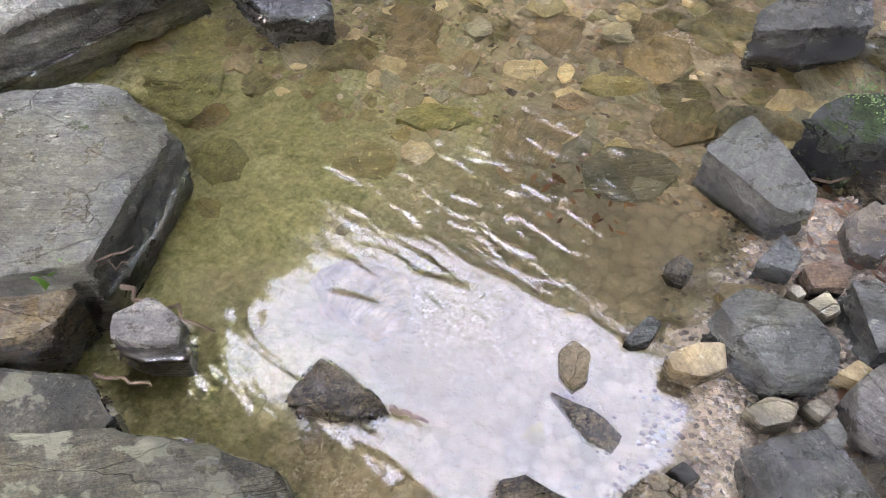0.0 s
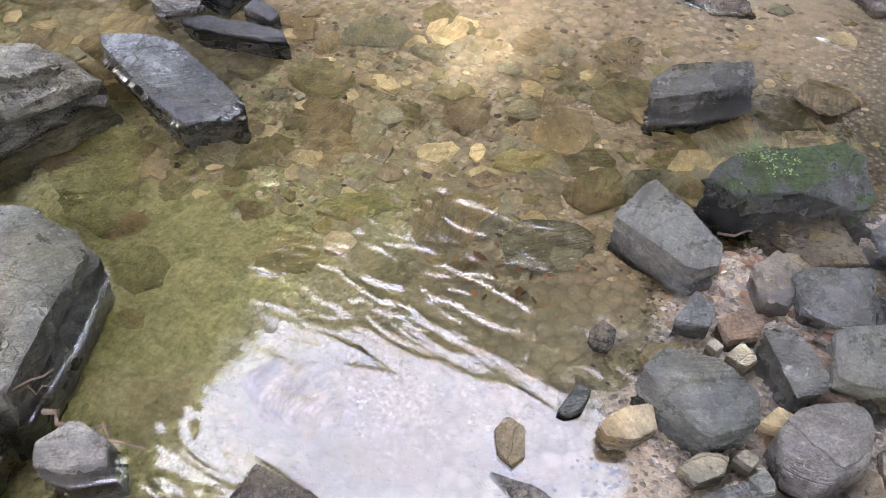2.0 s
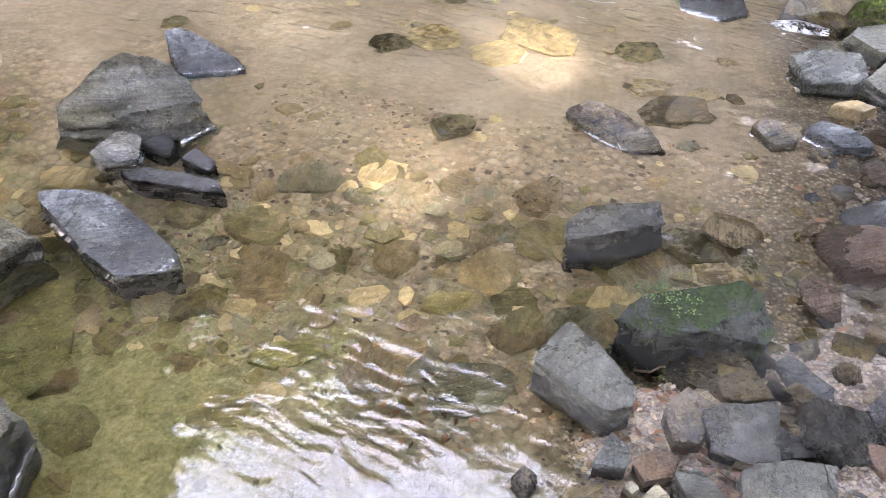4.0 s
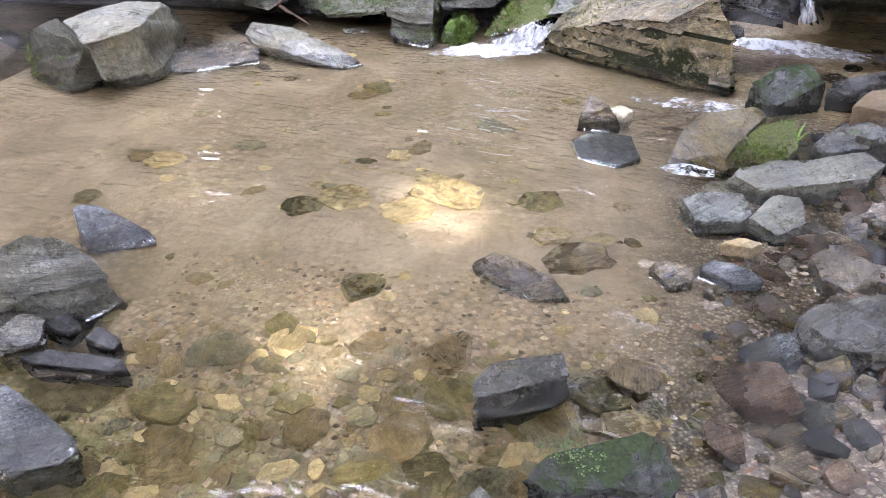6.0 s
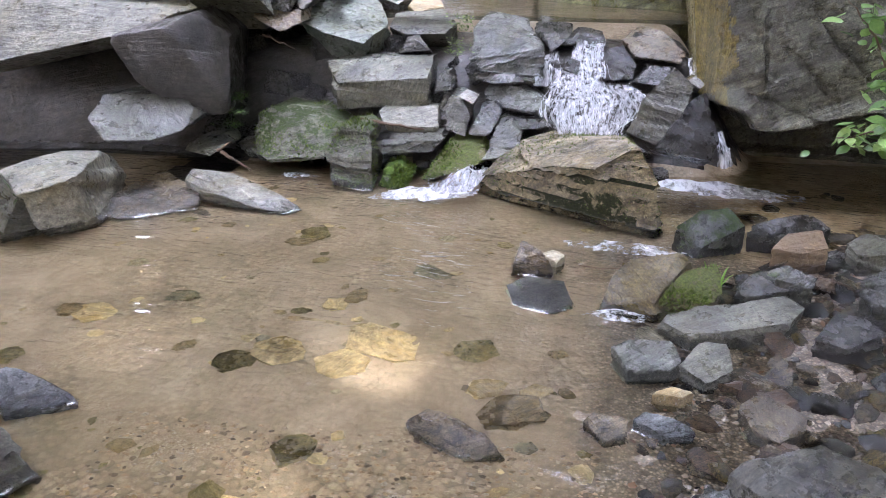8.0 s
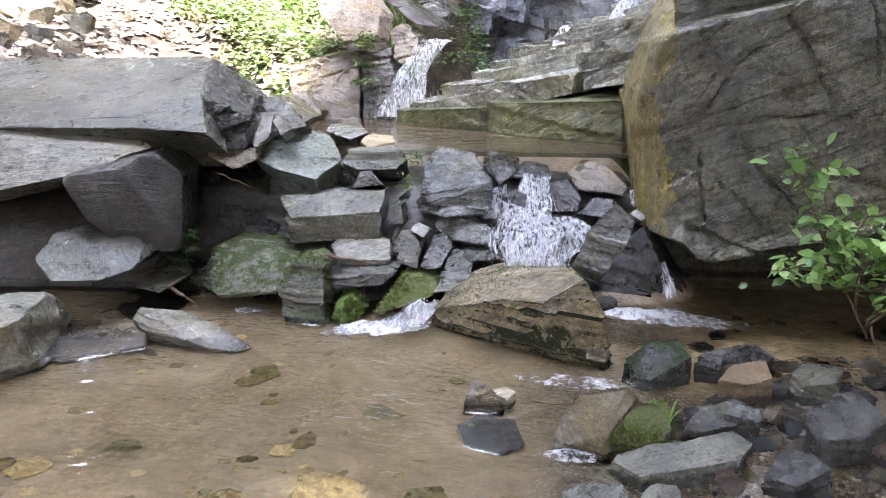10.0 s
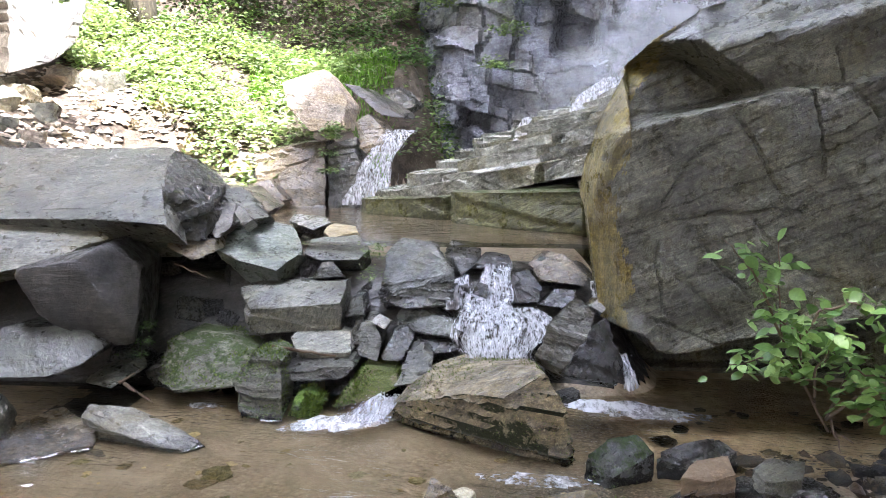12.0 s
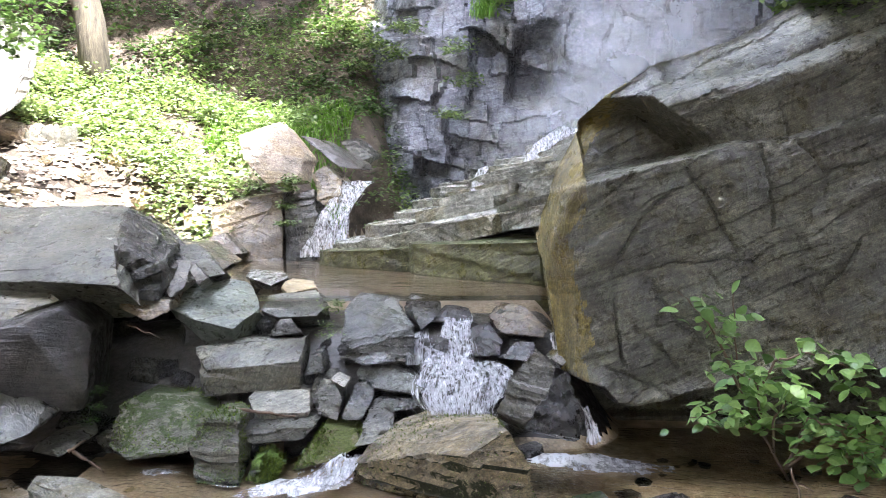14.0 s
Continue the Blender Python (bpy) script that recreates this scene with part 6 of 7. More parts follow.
froth("froth", -1.538, 9.485, 0.872, 0.35, 0.12, 0, "froth below the small fall", 7)
froth("froth", 0.25, 3.484, 0.026, 0.3, 0.08, -5, "froth among the bank stones", 8)
froth("froth", 0.183, 2.752, 0.026, 0.14, 0.05, 0, "froth among the bank stones", 9)


def spray_mat():
    k = Mat("fine_spray")
    tc = k.n("TexCoord")
    gr = k.n("TexGradient")
    gr.gradient_type = "SPHERICAL"
    k.link(tc.outputs["Object"], gr.inputs[0])
    c = k.coords((1.5, 1.5, 1.0))
    f = k.math("MULTIPLY", k.ramp(gr.outputs["Fac"], [(0.0, 0.0), (0.8, 0.34)]), k.ramp(k.noise(c, 1.6, 5), [(0.3, 0.35), (0.7, 1.0)]))
    tr = k.n("BsdfTransparent")
    tl = k.n("BsdfTranslucent")
    tl.inputs[0].default_value = (0.92, 0.94, 0.97, 1)
    df = k.n("BsdfDiffuse")
    df.inputs[0].default_value = (0.92, 0.94, 0.97, 1)
    ad = k.n("MixShader")
    k.link(tl.outputs[0], ad.inputs[1])
    k.link(df.outputs[0], ad.inputs[2])
    mx = k.n("MixShader")
    k.link(f, mx.inputs[0])
    k.link(tr.outputs[0], mx.inputs[1])
    k.link(ad.outputs[0], mx.inputs[2])
    k.link(mx.outputs[0], k.out.inputs[0])
    return k.m


SPRAY = spray_mat()


def spray(at, sx, sz, turn):
    """A thin drifting sheet of spray."""
    n, verts, faces = 14, [], []
    for j in range(n):
        for i in range(n):
            u, v = 2 * i / (n - 1) - 1, 2 * j / (n - 1) - 1
            verts.append((u, 0.25 * lump(u + at[0], v, at[2], 1.0, 2), v))
    faces = [(j * n + i, j * n + i + 1, (j + 1) * n + i + 1, (j + 1) * n + i) for j in range(n - 1) for i in range(n - 1)]
    ob = new("spray", mesh_of("spray", verts, faces, SPRAY))
    ob.matrix_world = pose(*at, 0, turn, 0) @ Matrix.Diagonal((sx, 1, sz, 1))
    tagged(ob, "white spray drifting from the fall's foot", "spray", kind="stuff")


spray((2.6, 11.6, 3.3), 1.7, 1.2, -25)
spray((3.4, 11.9, 4.2), 1.6, 2.0, 0)
spray((1.7, 11.2, 2.7), 1.5, 0.6, -20)
spray((3.2, 12.1, 5.2), 1.8, 2.4, 0)

# ---- scattered stones ----
def stone_set(mats, n, flat, seed, rough=0.6, cells=5):
    """A few small stone shapes of about unit length."""
    rnd = random.Random(seed)
    made = []
    for k in range(n):
        m = rnd.randint(5, 7)
        pts = []
        for i in range(m):
            a = 2 * math.pi * (i + rnd.uniform(-0.3, 0.3)) / m
            r = rnd.uniform(0.38, 0.55)
            pts.append((r * math.cos(a), r * 0.75 * math.sin(a), flat * rnd.uniform(0.3, 0.6)))
        made.append(rock_mesh(pts, (rnd.uniform(-0.1, 0.1), rnd.uniform(-0.1, 0.1), -flat), rnd.uniform(0.85, 1.15), rough, ROCK[mats[k % len(mats)]], seed * 31 + k, cells))
    return made


def scatter(kind, shapes, count, place, size, label, group, seed, sink=0.35, tilt=12, flat=0.5):
    rnd = random.Random(seed)
    done = 0
    while done < count:
        x, y = place(rnd)
        s = rnd.uniform(0, 1) ** 2 * (size[1] - size[0]) + size[0]
        z = support(x, y)
        ob = new(kind, rnd.choice(shapes))
        ob.matrix_world = pose(x, y, z + flat * s * (0.5 - sink), rnd.gauss(0, tilt), rnd.gauss(0, tilt), rnd.uniform(0, 360)) @ Matrix.Diagonal((s, s * rnd.uniform(0.8, 1.2), s * rnd.uniform(0.8, 1.2), 1))
        tagged(ob, label, "rock", group)
        done += 1


def joined(name, shapes, count, place, size, label, seed, sink, tilt, flat):
    """Many small stones in one mesh."""
    rnd = random.Random(seed)
    data = []
    for me in shapes:
        co = np.array([v.co for v in me.vertices])
        me.calc_loop_triangles()
        data.append((co, np.array([t.vertices for t in me.loop_triangles])))
    verts, faces, which, o = [], [], [], 0
    for _ in range(count):
        x, y = place(rnd)
        k = rnd.randrange(len(shapes))
        co, tri = data[k]
        s = rnd.random() ** 2 * (size[1] - size[0]) + size[0]
        m = np.array(pose(x, y, ground_z(x, y) + flat * s * (0.5 - sink), rnd.gauss(0, tilt), rnd.gauss(0, tilt), rnd.uniform(0, 360)))
        verts.append(co * s * np.array([1, rnd.uniform(0.8, 1.2), rnd.uniform(0.8, 1.2)]) @ m[:3, :3].T + m[:3, 3])
        faces.append(tri + o)
        which += [k] * len(tri)
        o += len(co)
    me = bpy.data.meshes.new(name)
    me.from_pydata(np.concatenate(verts).tolist(), [], np.concatenate(faces).tolist())
    for s in shapes:
        me.materials.append(s.materials[0])
    me.polygons.foreach_set("material_index", which)
    me.shade_smooth()
    me.set_sharp_from_angle(angle=radians(24))
    tagged(new(name, me), label, "stones", kind="stuff")


def support(x, y):
    return ground_z(x, y)


def in_box(x0, x1, y0, y1):
    return lambda r: (r.uniform(x0, x1), r.uniform(y0, y1))


def near_pool(r):
    while True:
        x, y = r.uniform(-2.2, 0.5), r.uniform(0.2, 4.0)
        sand = -0.85 < x and y < 0.85 or x < -0.65 and y < 0.75
        if x < shore(y) + 0.1 and r.random() < (0.05 if sand else 1.0 if y < 1.55 else 0.05):
            return x, y


def right_bank(r):
    while True:
        x, y = r.uniform(-0.1, 2.6), r.uniform(0.3, 4.0)
        if x > shore(y) + 0.05 and not (y < 0.9 and x < 0.0):
            return x, y


BEDSTONES = stone_set(["bedtan", "bedbrown", "bedolive", "bedgrey", "bedolive", "bedbrown", "bedtan", "bedgrey", "bedolive", "bedbrown"], 10, 0.16, 5, 0.5)
SMALLBED = stone_set(["bedtan", "bedbrown", "bedolive", "bedgrey", "bedolive", "bedbrown"], 6, 0.2, 25, 0.5, 2)
joined("bed_cobbles", SMALLBED, 620, near_pool, (0.02, 0.1), "small flat cobbles covering the pool's bed", 26, 0.5, 6, 0.2)
WETSTONES = stone_set(["darkwet", "brown", "brown", "darkgrey", "ochre", "redbrown", "bluewet", "brown"], 8, 0.3, 6, 0.8, 8)
SHARDS = stone_set(["darkwet", "brown", "ochre", "darkgrey", "brown", "redbrown"], 6, 0.22, 35, 0.9, 3)
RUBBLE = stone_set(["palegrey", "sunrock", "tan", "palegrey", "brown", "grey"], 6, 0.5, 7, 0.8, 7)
# filler stones, dark so that the gaps between the heap's rocks look shaded
SHADESTONES = stone_set(["darkgrey", "dark", "blackwet", "darkgrey", "grey"], 5, 0.55, 8, 0.8, 7)
scatter("bed_stone", BEDSTONES, 190, near_pool, (0.045, 0.22), "flat stone lying on the pool's bed", "stones on the pool bed", 11, 0.5, 5, 0.16)
scatter("bed_stone", BEDSTONES, 22, in_box(-2.8, 0.4, 1.9, 4.4), (0.1, 0.42), "flat brown stone under shallow water", "stones on the pool bed", 12, 0.68, 3, 0.16)
joined("bank_shards", SHARDS, 1500, right_bank, (0.025, 0.14), "small wet slaty shards covering the bank", 27, 0.1, 20, 0.22)
scatter("bank_stone", WETSTONES, 300, right_bank, (0.05, 0.24), "wet angular stone on the gravel bank", "stones on the right bank", 13, 0.3, 16, 0.3)
scatter("bank_stone", WETSTONES, 40, in_box(0.9, 3.0, 3.4, 4.7), (0.06, 0.22), "wet stone in the side pool", "stones in the side pool", 14, 0.3, 12, 0.4)
scatter("heap_stone", SHADESTONES, 90, in_box(-2.5, 0.65, 4.75, 5.7), (0.1, 0.3), "angular stone filling the heap's gaps, darkened for shade", "stones of the heap", 15, 0.3, 22, 0.55)
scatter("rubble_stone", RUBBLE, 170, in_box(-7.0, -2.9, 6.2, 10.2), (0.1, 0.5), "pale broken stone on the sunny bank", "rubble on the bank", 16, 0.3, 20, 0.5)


def gravel(name, count, place, size, mat, label, seed):
    """Loose small pebbles, joined."""
    rnd = random.Random(seed)
    base = [(1, 0, 0.1), (0.3, 0.9, 0), (-0.8, 0.6, 0.15), (-0.9, -0.5, 0), (0.2, -0.9, 0.1), (0.1, 0.05, 0.65)]
    verts, faces = [], []
    for _ in range(count):
        x, y = place(rnd)
        s = rnd.uniform(*size)
        a, z = rnd.uniform(0, 6.3), ground_z(x, y)
        ca, sa, o = math.cos(a) * s, math.sin(a) * s, len(verts)
        for p in base:
            j = rnd.uniform(0.75, 1.2)
            verts.append((x + (p[0] * ca - p[1] * sa) * j, y + (p[0] * sa + p[1] * ca) * 0.8 * j, z + p[2] * s * j - 0.1 * s))
        faces += [(o + i, o + (i + 1) % 5, o + 5) for i in range(5)]
    tagged(new(name, mesh_of(name, verts, faces, mat, False)), label, "gravel", kind="stuff")


def pebble_mat(name, gain):
    k = Mat(name)
    isl = k.n("NewGeometry").outputs["Random Per Island"]
    col = k.ramp(isl, [(0.0, (0.04, 0.034, 0.027)), (0.3, (0.1, 0.083, 0.06)), (0.6, (0.17, 0.135, 0.095)), (0.85, (0.12, 0.118, 0.11)), (1.0, (0.24, 0.21, 0.17))])
    c = k.coords()
    col = k.mix(0.7, col, k.ramp(k.noise(c, 150, 4), [(0.3, 0.6), (0.7, 1.3)]), "MULTIPLY")
    col = k.mix(1.0, col, gain, "MULTIPLY")
    k.link(col, k.b.inputs["Base Color"])
    k.b.inputs["Roughness"].default_value = 0.55
    return k.m


# pebble colours raised threefold to stand for hard sun on the bank
SUNCHIPS = pebble_mat("sunlit_chips", (3.0, 2.9, 2.8))
PEBBLES, BEDPEBBLES = pebble_mat("mixed_pebbles", (1.35, 1.3, 1.22)), pebble_mat("silted_pebbles", (2.4, 2.2, 1.9))
gravel("near_gravel", 12000, lambda r: (r.uniform(-0.27, 0.3) + 0.03 * r.gauss(0, 1), r.uniform(0.2, 1.15)), (0.002, 0.008), PEBBLES, "fine sandy gravel at the water's edge", 24)
gravel("bank_gravel", 9000, right_bank, (0.004, 0.016), PEBBLES, "fine mixed gravel of the stream bank", 21)
gravel("bed_gravel", 2600, in_box(-1.4, 0.1, 0.8, 1.9), (0.004, 0.014), BEDPEBBLES, "fine gravel on the pool bed", 22)
gravel("bank_chippings", 4000, in_box(-7, -2.8, 6.0, 10.5), (0.02, 0.08), SUNCHIPS, "stone chippings on the bank, paled as if sunlit", 23)


# ---- plants ----
def leaf_verts(at, tip, side, length, width, fold):
    """A pointed leaf of six corners: base, two pairs, tip."""
    at, tip, side = Vector(at), Vector(tip), Vector(side)
    up = tip.cross(side)
    a, b = at + tip * length * 0.3, at + tip * length * 0.65
    return [at, a + side * width * 0.5 + up * fold, a - side * width * 0.5 + up * fold, b + side * width * 0.42 + up * fold * 0.6, b - side * width * 0.42 + up * fold * 0.6, at + tip * length - up * fold]


LEAF_FACES = [(0, 1, 2), (1, 3, 4, 2), (3, 5, 4)]


def greenery(name, count, place, leaves, spread, leaf, mat, label, seed, high=0.3, kind="stuff"):
    rnd = random.Random(seed)
    verts, faces = [], []
    for _ in range(count):
        x, y, z = place(rnd)
        big = rnd.uniform(0.6, 1.3)
        for _ in range(leaves):
            a, r = rnd.uniform(0, 6.3), spread * big * math.sqrt(rnd.random())
            p = Vector((x + r * math.cos(a), y + r * math.sin(a), z + high * big * rnd.uniform(0.15, 1) * (1 - 0.5 * (r / (spread * big)) ** 2)))
            tip = Vector((math.cos(a) + rnd.gauss(0, 0.5), math.sin(a) + rnd.gauss(0, 0.5), rnd.uniform(-0.5, 0.5))).normalized()
            side = tip.cross(Vector((rnd.gauss(0, 0.4), rnd.gauss(0, 0.4), 1))).normalized()
            o, ln = len(verts), leaf * rnd.uniform(0.6, 1.25)
            verts += leaf_verts(p, tip, side, ln, ln * 0.62, -0.06 * ln)
            faces += [tuple(o + i for i in f) for f in LEAF_FACES]
    return tagged(new(name, mesh_of(name, verts, faces, mat)), label, "plants", kind=kind)


def on_ground(x0, x1, y0, y1, keep=lambda x, y: True):
    def pick(r):
        while True:
            x, y = r.uniform(x0, x1), r.uniform(y0, y1)
            if keep(x, y):
                return x, y, ground_z(x, y)
    return pick


def patchy(f, cut, seed):
    return lambda x, y: lump(x + seed, y, 0, f, 2) > cut


# the bank plants carry the sun-paled leaf colour
greenery("bank_plants", 520, on_ground(-6.2, -2.3, 9.0, 12.6, lambda x, y: y > 9.2 + (-3.0 - x) * 0.55 and lump(x + 3, y, 0, 0.8, 2) > -0.2), 38, 0.24, 0.08, LEAF_SUNLIT, "lush leafy plants on the bank, paled as if sunlit", 31, 0.35)
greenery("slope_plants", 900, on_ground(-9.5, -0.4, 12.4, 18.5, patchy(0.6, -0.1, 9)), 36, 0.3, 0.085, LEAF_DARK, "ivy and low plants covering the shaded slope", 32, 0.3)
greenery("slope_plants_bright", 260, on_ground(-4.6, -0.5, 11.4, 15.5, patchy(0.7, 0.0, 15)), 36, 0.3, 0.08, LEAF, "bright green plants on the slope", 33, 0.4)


def grass(name, count, place, length, mat, label, seed, lean=0.5):
    rnd = random.Random(seed)
    verts, faces = [], []
    for _ in range(count):
        x, y, z = place(rnd)
        a, ln = rnd.uniform(0, 6.3), length * rnd.uniform(0.5, 1.2)
        dx, dy, w = math.cos(a) * lean, math.sin(a) * lean, 0.006 + 0.01 * length
        o = len(verts)
        for t, k in ((0, 1), (0.45, 0.8), (0.8, 0.5)):
            cx, cy, cz = x + dx * ln * t * t, y + dy * ln * t * t, z + ln * (t - 0.35 * lean * t * t)
            verts += [(cx - dy * w * k / max(lean, 0.1), cy + dx * w * k / max(lean, 0.1), cz), (cx + dy * w * k / max(lean, 0.1), cy - dx * w * k / max(lean, 0.1), cz)]
        verts.append((x + dx * ln, y + dy * ln, z + ln * (1 - 0.45 * lean)))
        faces += [(o, o + 1, o + 3, o + 2), (o + 2, o + 3, o + 5, o + 4), (o + 4, o + 5, o + 6)]
    return tagged(new(name, mesh_of(name, verts, faces, mat)), label, "grass", kind="stuff")


GRASS = leaf_mat("grass_green", (0.07, 0.15, 0.015), (0.16, 0.3, 0.04))
grass("grass_patch", 2600, on_ground(-3.4, -1.4, 11.0, 12.6), 0.3, GRASS, "tall green grass on the bank", 41)


def tube(path, radii, sides=7):
    verts, faces = [], []
    p = [Vector(q) for q in path]
    for i, c in enumerate(p):
        d = (p[min(i + 1, len(p) - 1)] - p[max(i - 1, 0)]).normalized()
        u = d.orthogonal().normalized()
        v = d.cross(u)
        for s in range(sides):
            a = 2 * math.pi * s / sides
            verts.append(c + (u * math.cos(a) + v * math.sin(a)) * radii[i])
    for i in range(len(p) - 1):
        for s in range(sides):
            faces.append((i * sides + s, i * sides + (s + 1) % sides, (i + 1) * sides + (s + 1) % sides, (i + 1) * sides + s))
    faces.append(tuple(reversed(range(sides))))
    faces.append(tuple((len(p) - 1) * sides + s for s in range(sides)))
    return verts, faces


def bark_mat(name, dark, light):
    k = Mat(name)
    c = k.coords((1, 1, 0.25))
    base = k.ramp(k.noise(c, 14, 8, 0.7), [(0.3, dark), (0.7, light)])
    k.link(base, k.b.inputs["Base Color"])
    k.b.inputs["Roughness"].default_value = 0.9
    k.bump(k.noise(c, 20, 8, 0.7), 0.9, 0.03)
    return k.m


BARK = bark_mat("bark", (0.02, 0.018, 0.012), (0.1, 0.085, 0.055))
TWIG = bark_mat("twig_bark", (0.06, 0.04, 0.025), (0.2, 0.14, 0.09))


def wiggle(a, b, n, amp, seed):
    a, b = Vector(a), Vector(b)
    return [a + (b - a) * (i / n) + Vector((noise.noise(Vector((i * 0.7, seed, 0))), noise.noise(Vector((i * 0.7, seed, 5))), noise.noise(Vector((i * 0.7, seed, 9))))) * amp * math.sin(math.pi * min(i / n, 0.75)) for i in range(n + 1)]


def stick(name, a, b, r, label, seed, amp=0.03):
    path = wiggle(a, b, 8, amp, seed)
    v, f = tube(path, [r * (1 - 0.6 * i / 8) for i in range(9)], 6)
    return tagged(new(name, mesh_of(name, v, f, TWIG)), label, "twig")


stick("branch", (-1.301, 4.66, 0.332), (-0.891, 4.6, 0.295), 0.014, "grey driftwood branch lying on the heap", 1, 0.01)
stick("twig", (-1.215, 0.072, 0.09), (-1.08, 0.211, 0.1), 0.004, "dead twig lying on the slab", 2, 0.02)
stick("twig", (-1.156, 0.158, 0.07), (-1.102, 0.205, 0.06), 0.003, "thin dead twig by the slab", 3, 0.02)
stick("twig", (-1.106, 0.169, 0.03), (-0.92, 0.167, 0.05), 0.005, "bent dead twig over a cobble", 4, 0.03)
stick("twig", (-1.038, 0.028, 0.02), (-0.946, 0.061, 0.02), 0.004, "wet dead twig in the pool", 5, 0.02)
stick("twig", (-0.618, 0.199, 0.01), (-0.561, 0.207, 0.008), 0.006, "wet stick floating by a rock", 6, 0.01)
stick("twig", (0.05, 3.3, 0.002), (0.44, 3.2, 0.016), 0.004, "thin twig caught on wet stones", 7, 0.03)
stick("twig", (-2.126, 4.4, 0.155), (-1.863, 4.2, 0.11), 0.012, "broken stick at the waterline", 8, 0.02)
stick("twig", (-2.134, 4.35, 0.172), (-2.059, 4.4, 0.221), 0.012, "reddish broken stick on stones", 9, 0.01)
stick("twig", (-1.997, 4.9, 0.806), (-1.768, 4.9, 0.715), 0.006, "dead twig hanging from rubble", 10, 0.04)
stick("twig", (-0.525, 0.85, -0.02), (-0.386, 0.766, -0.03), 0.003, "sunken twig on the sand", 11, 0.02)
stick("twig", (-0.168, 0.968, 0.01), (0.064, 1.044, 0.02), 0.003, "pale root along the mossy rock", 12, 0.03)


def shrub(base, branches, label, seed):
    """A hazel-like shrub: stems as parts, each leaf a part of its own."""
    rnd = random.Random(seed)
    root = tagged(new("shrub"), label, "shrub")
    root.location = base
    shapes = []
    for k in range(4):
        verts, faces = [], []
        n = 7
        for i in range(n + 1):
            t = i / n
            w = 0.36 * math.sin(math.pi * t ** 0.8) ** 0.8 * (1 + 0.12 * (i % 2)) if 0 < i < n else 0.015
            z = -0.16 * t * t + 0.03 * math.sin(7 * t + k)
            verts += [(-w, t, z + 0.09 * w * (1 + k % 2)), (0, t, z - 0.05), (w, t, z + 0.09 * w * (1 + k // 2))]
        for i in range(n):
            o = 3 * i
            faces += [(o, o + 1, o + 4, o + 3), (o + 1, o + 2, o + 5, o + 4)]
        shapes.append(mesh_of("leaf", verts, faces, SHRUB_LEAF))
    for path, leaves in branches:
        pts = [Vector(p) - Vector(base) for p in path]
        fine = []
        for i in range(len(pts) - 1):
            fine += wiggle(pts[i], pts[i + 1], 5, 0.02, rnd.random() * 40)[: 5 if i < len(pts) - 2 else 6]
        v, f = tube(fine, [0.008 * (1 - 0.75 * i / len(fine)) for i in range(len(fine))], 5)
        part("stem", mesh_of("stem", v, f, TWIG), root)
        for _ in range(int(leaves * 2.1)):
            u = rnd.uniform(0.25, 1) * (len(fine) - 1)
            i = min(int(u), len(fine) - 2)
            p = fine[i].lerp(fine[i + 1], u - i) + Vector((rnd.gauss(0, 0.05), rnd.gauss(0, 0.06), rnd.gauss(0, 0.045)))
            s = rnd.uniform(0.045, 0.09)
            ob = part("leaf", rnd.choice(shapes), root)
            ob.matrix_local = Matrix.LocRotScale(p, Euler((rnd.gauss(-0.25, 0.4), rnd.gauss(0, 0.45), rnd.uniform(0, 6.3))), (s, s, s))


def shrub_leaf_mat():
    k = Mat("shrub_leaf")
    col = k.ramp(k.random(), [(0.0, (0.1, 0.19, 0.05)), (0.6, (0.18, 0.31, 0.08)), (1.0, (0.28, 0.42, 0.13))])
    col = k.mix(0.5, col, k.ramp(k.noise(k.coords(), 6, 4), [(0.35, 0.7), (0.65, 1.2)]), "MULTIPLY")
    k.link(col, k.b.inputs["Base Color"])
    k.b.inputs["Roughness"].default_value = 0.4
    tl = k.n("BsdfTranslucent")
    k.link(col, tl.inputs[0])
    mx = k.n("MixShader")
    mx.inputs[0].default_value = 0.35
    k.link(k.b.outputs[0], mx.inputs[1])
    k.link(tl.outputs[0], mx.inputs[2])
    k.link(mx.outputs[0], k.out.inputs[0])
    return k.m


SHRUB_LEAF = shrub_leaf_mat()
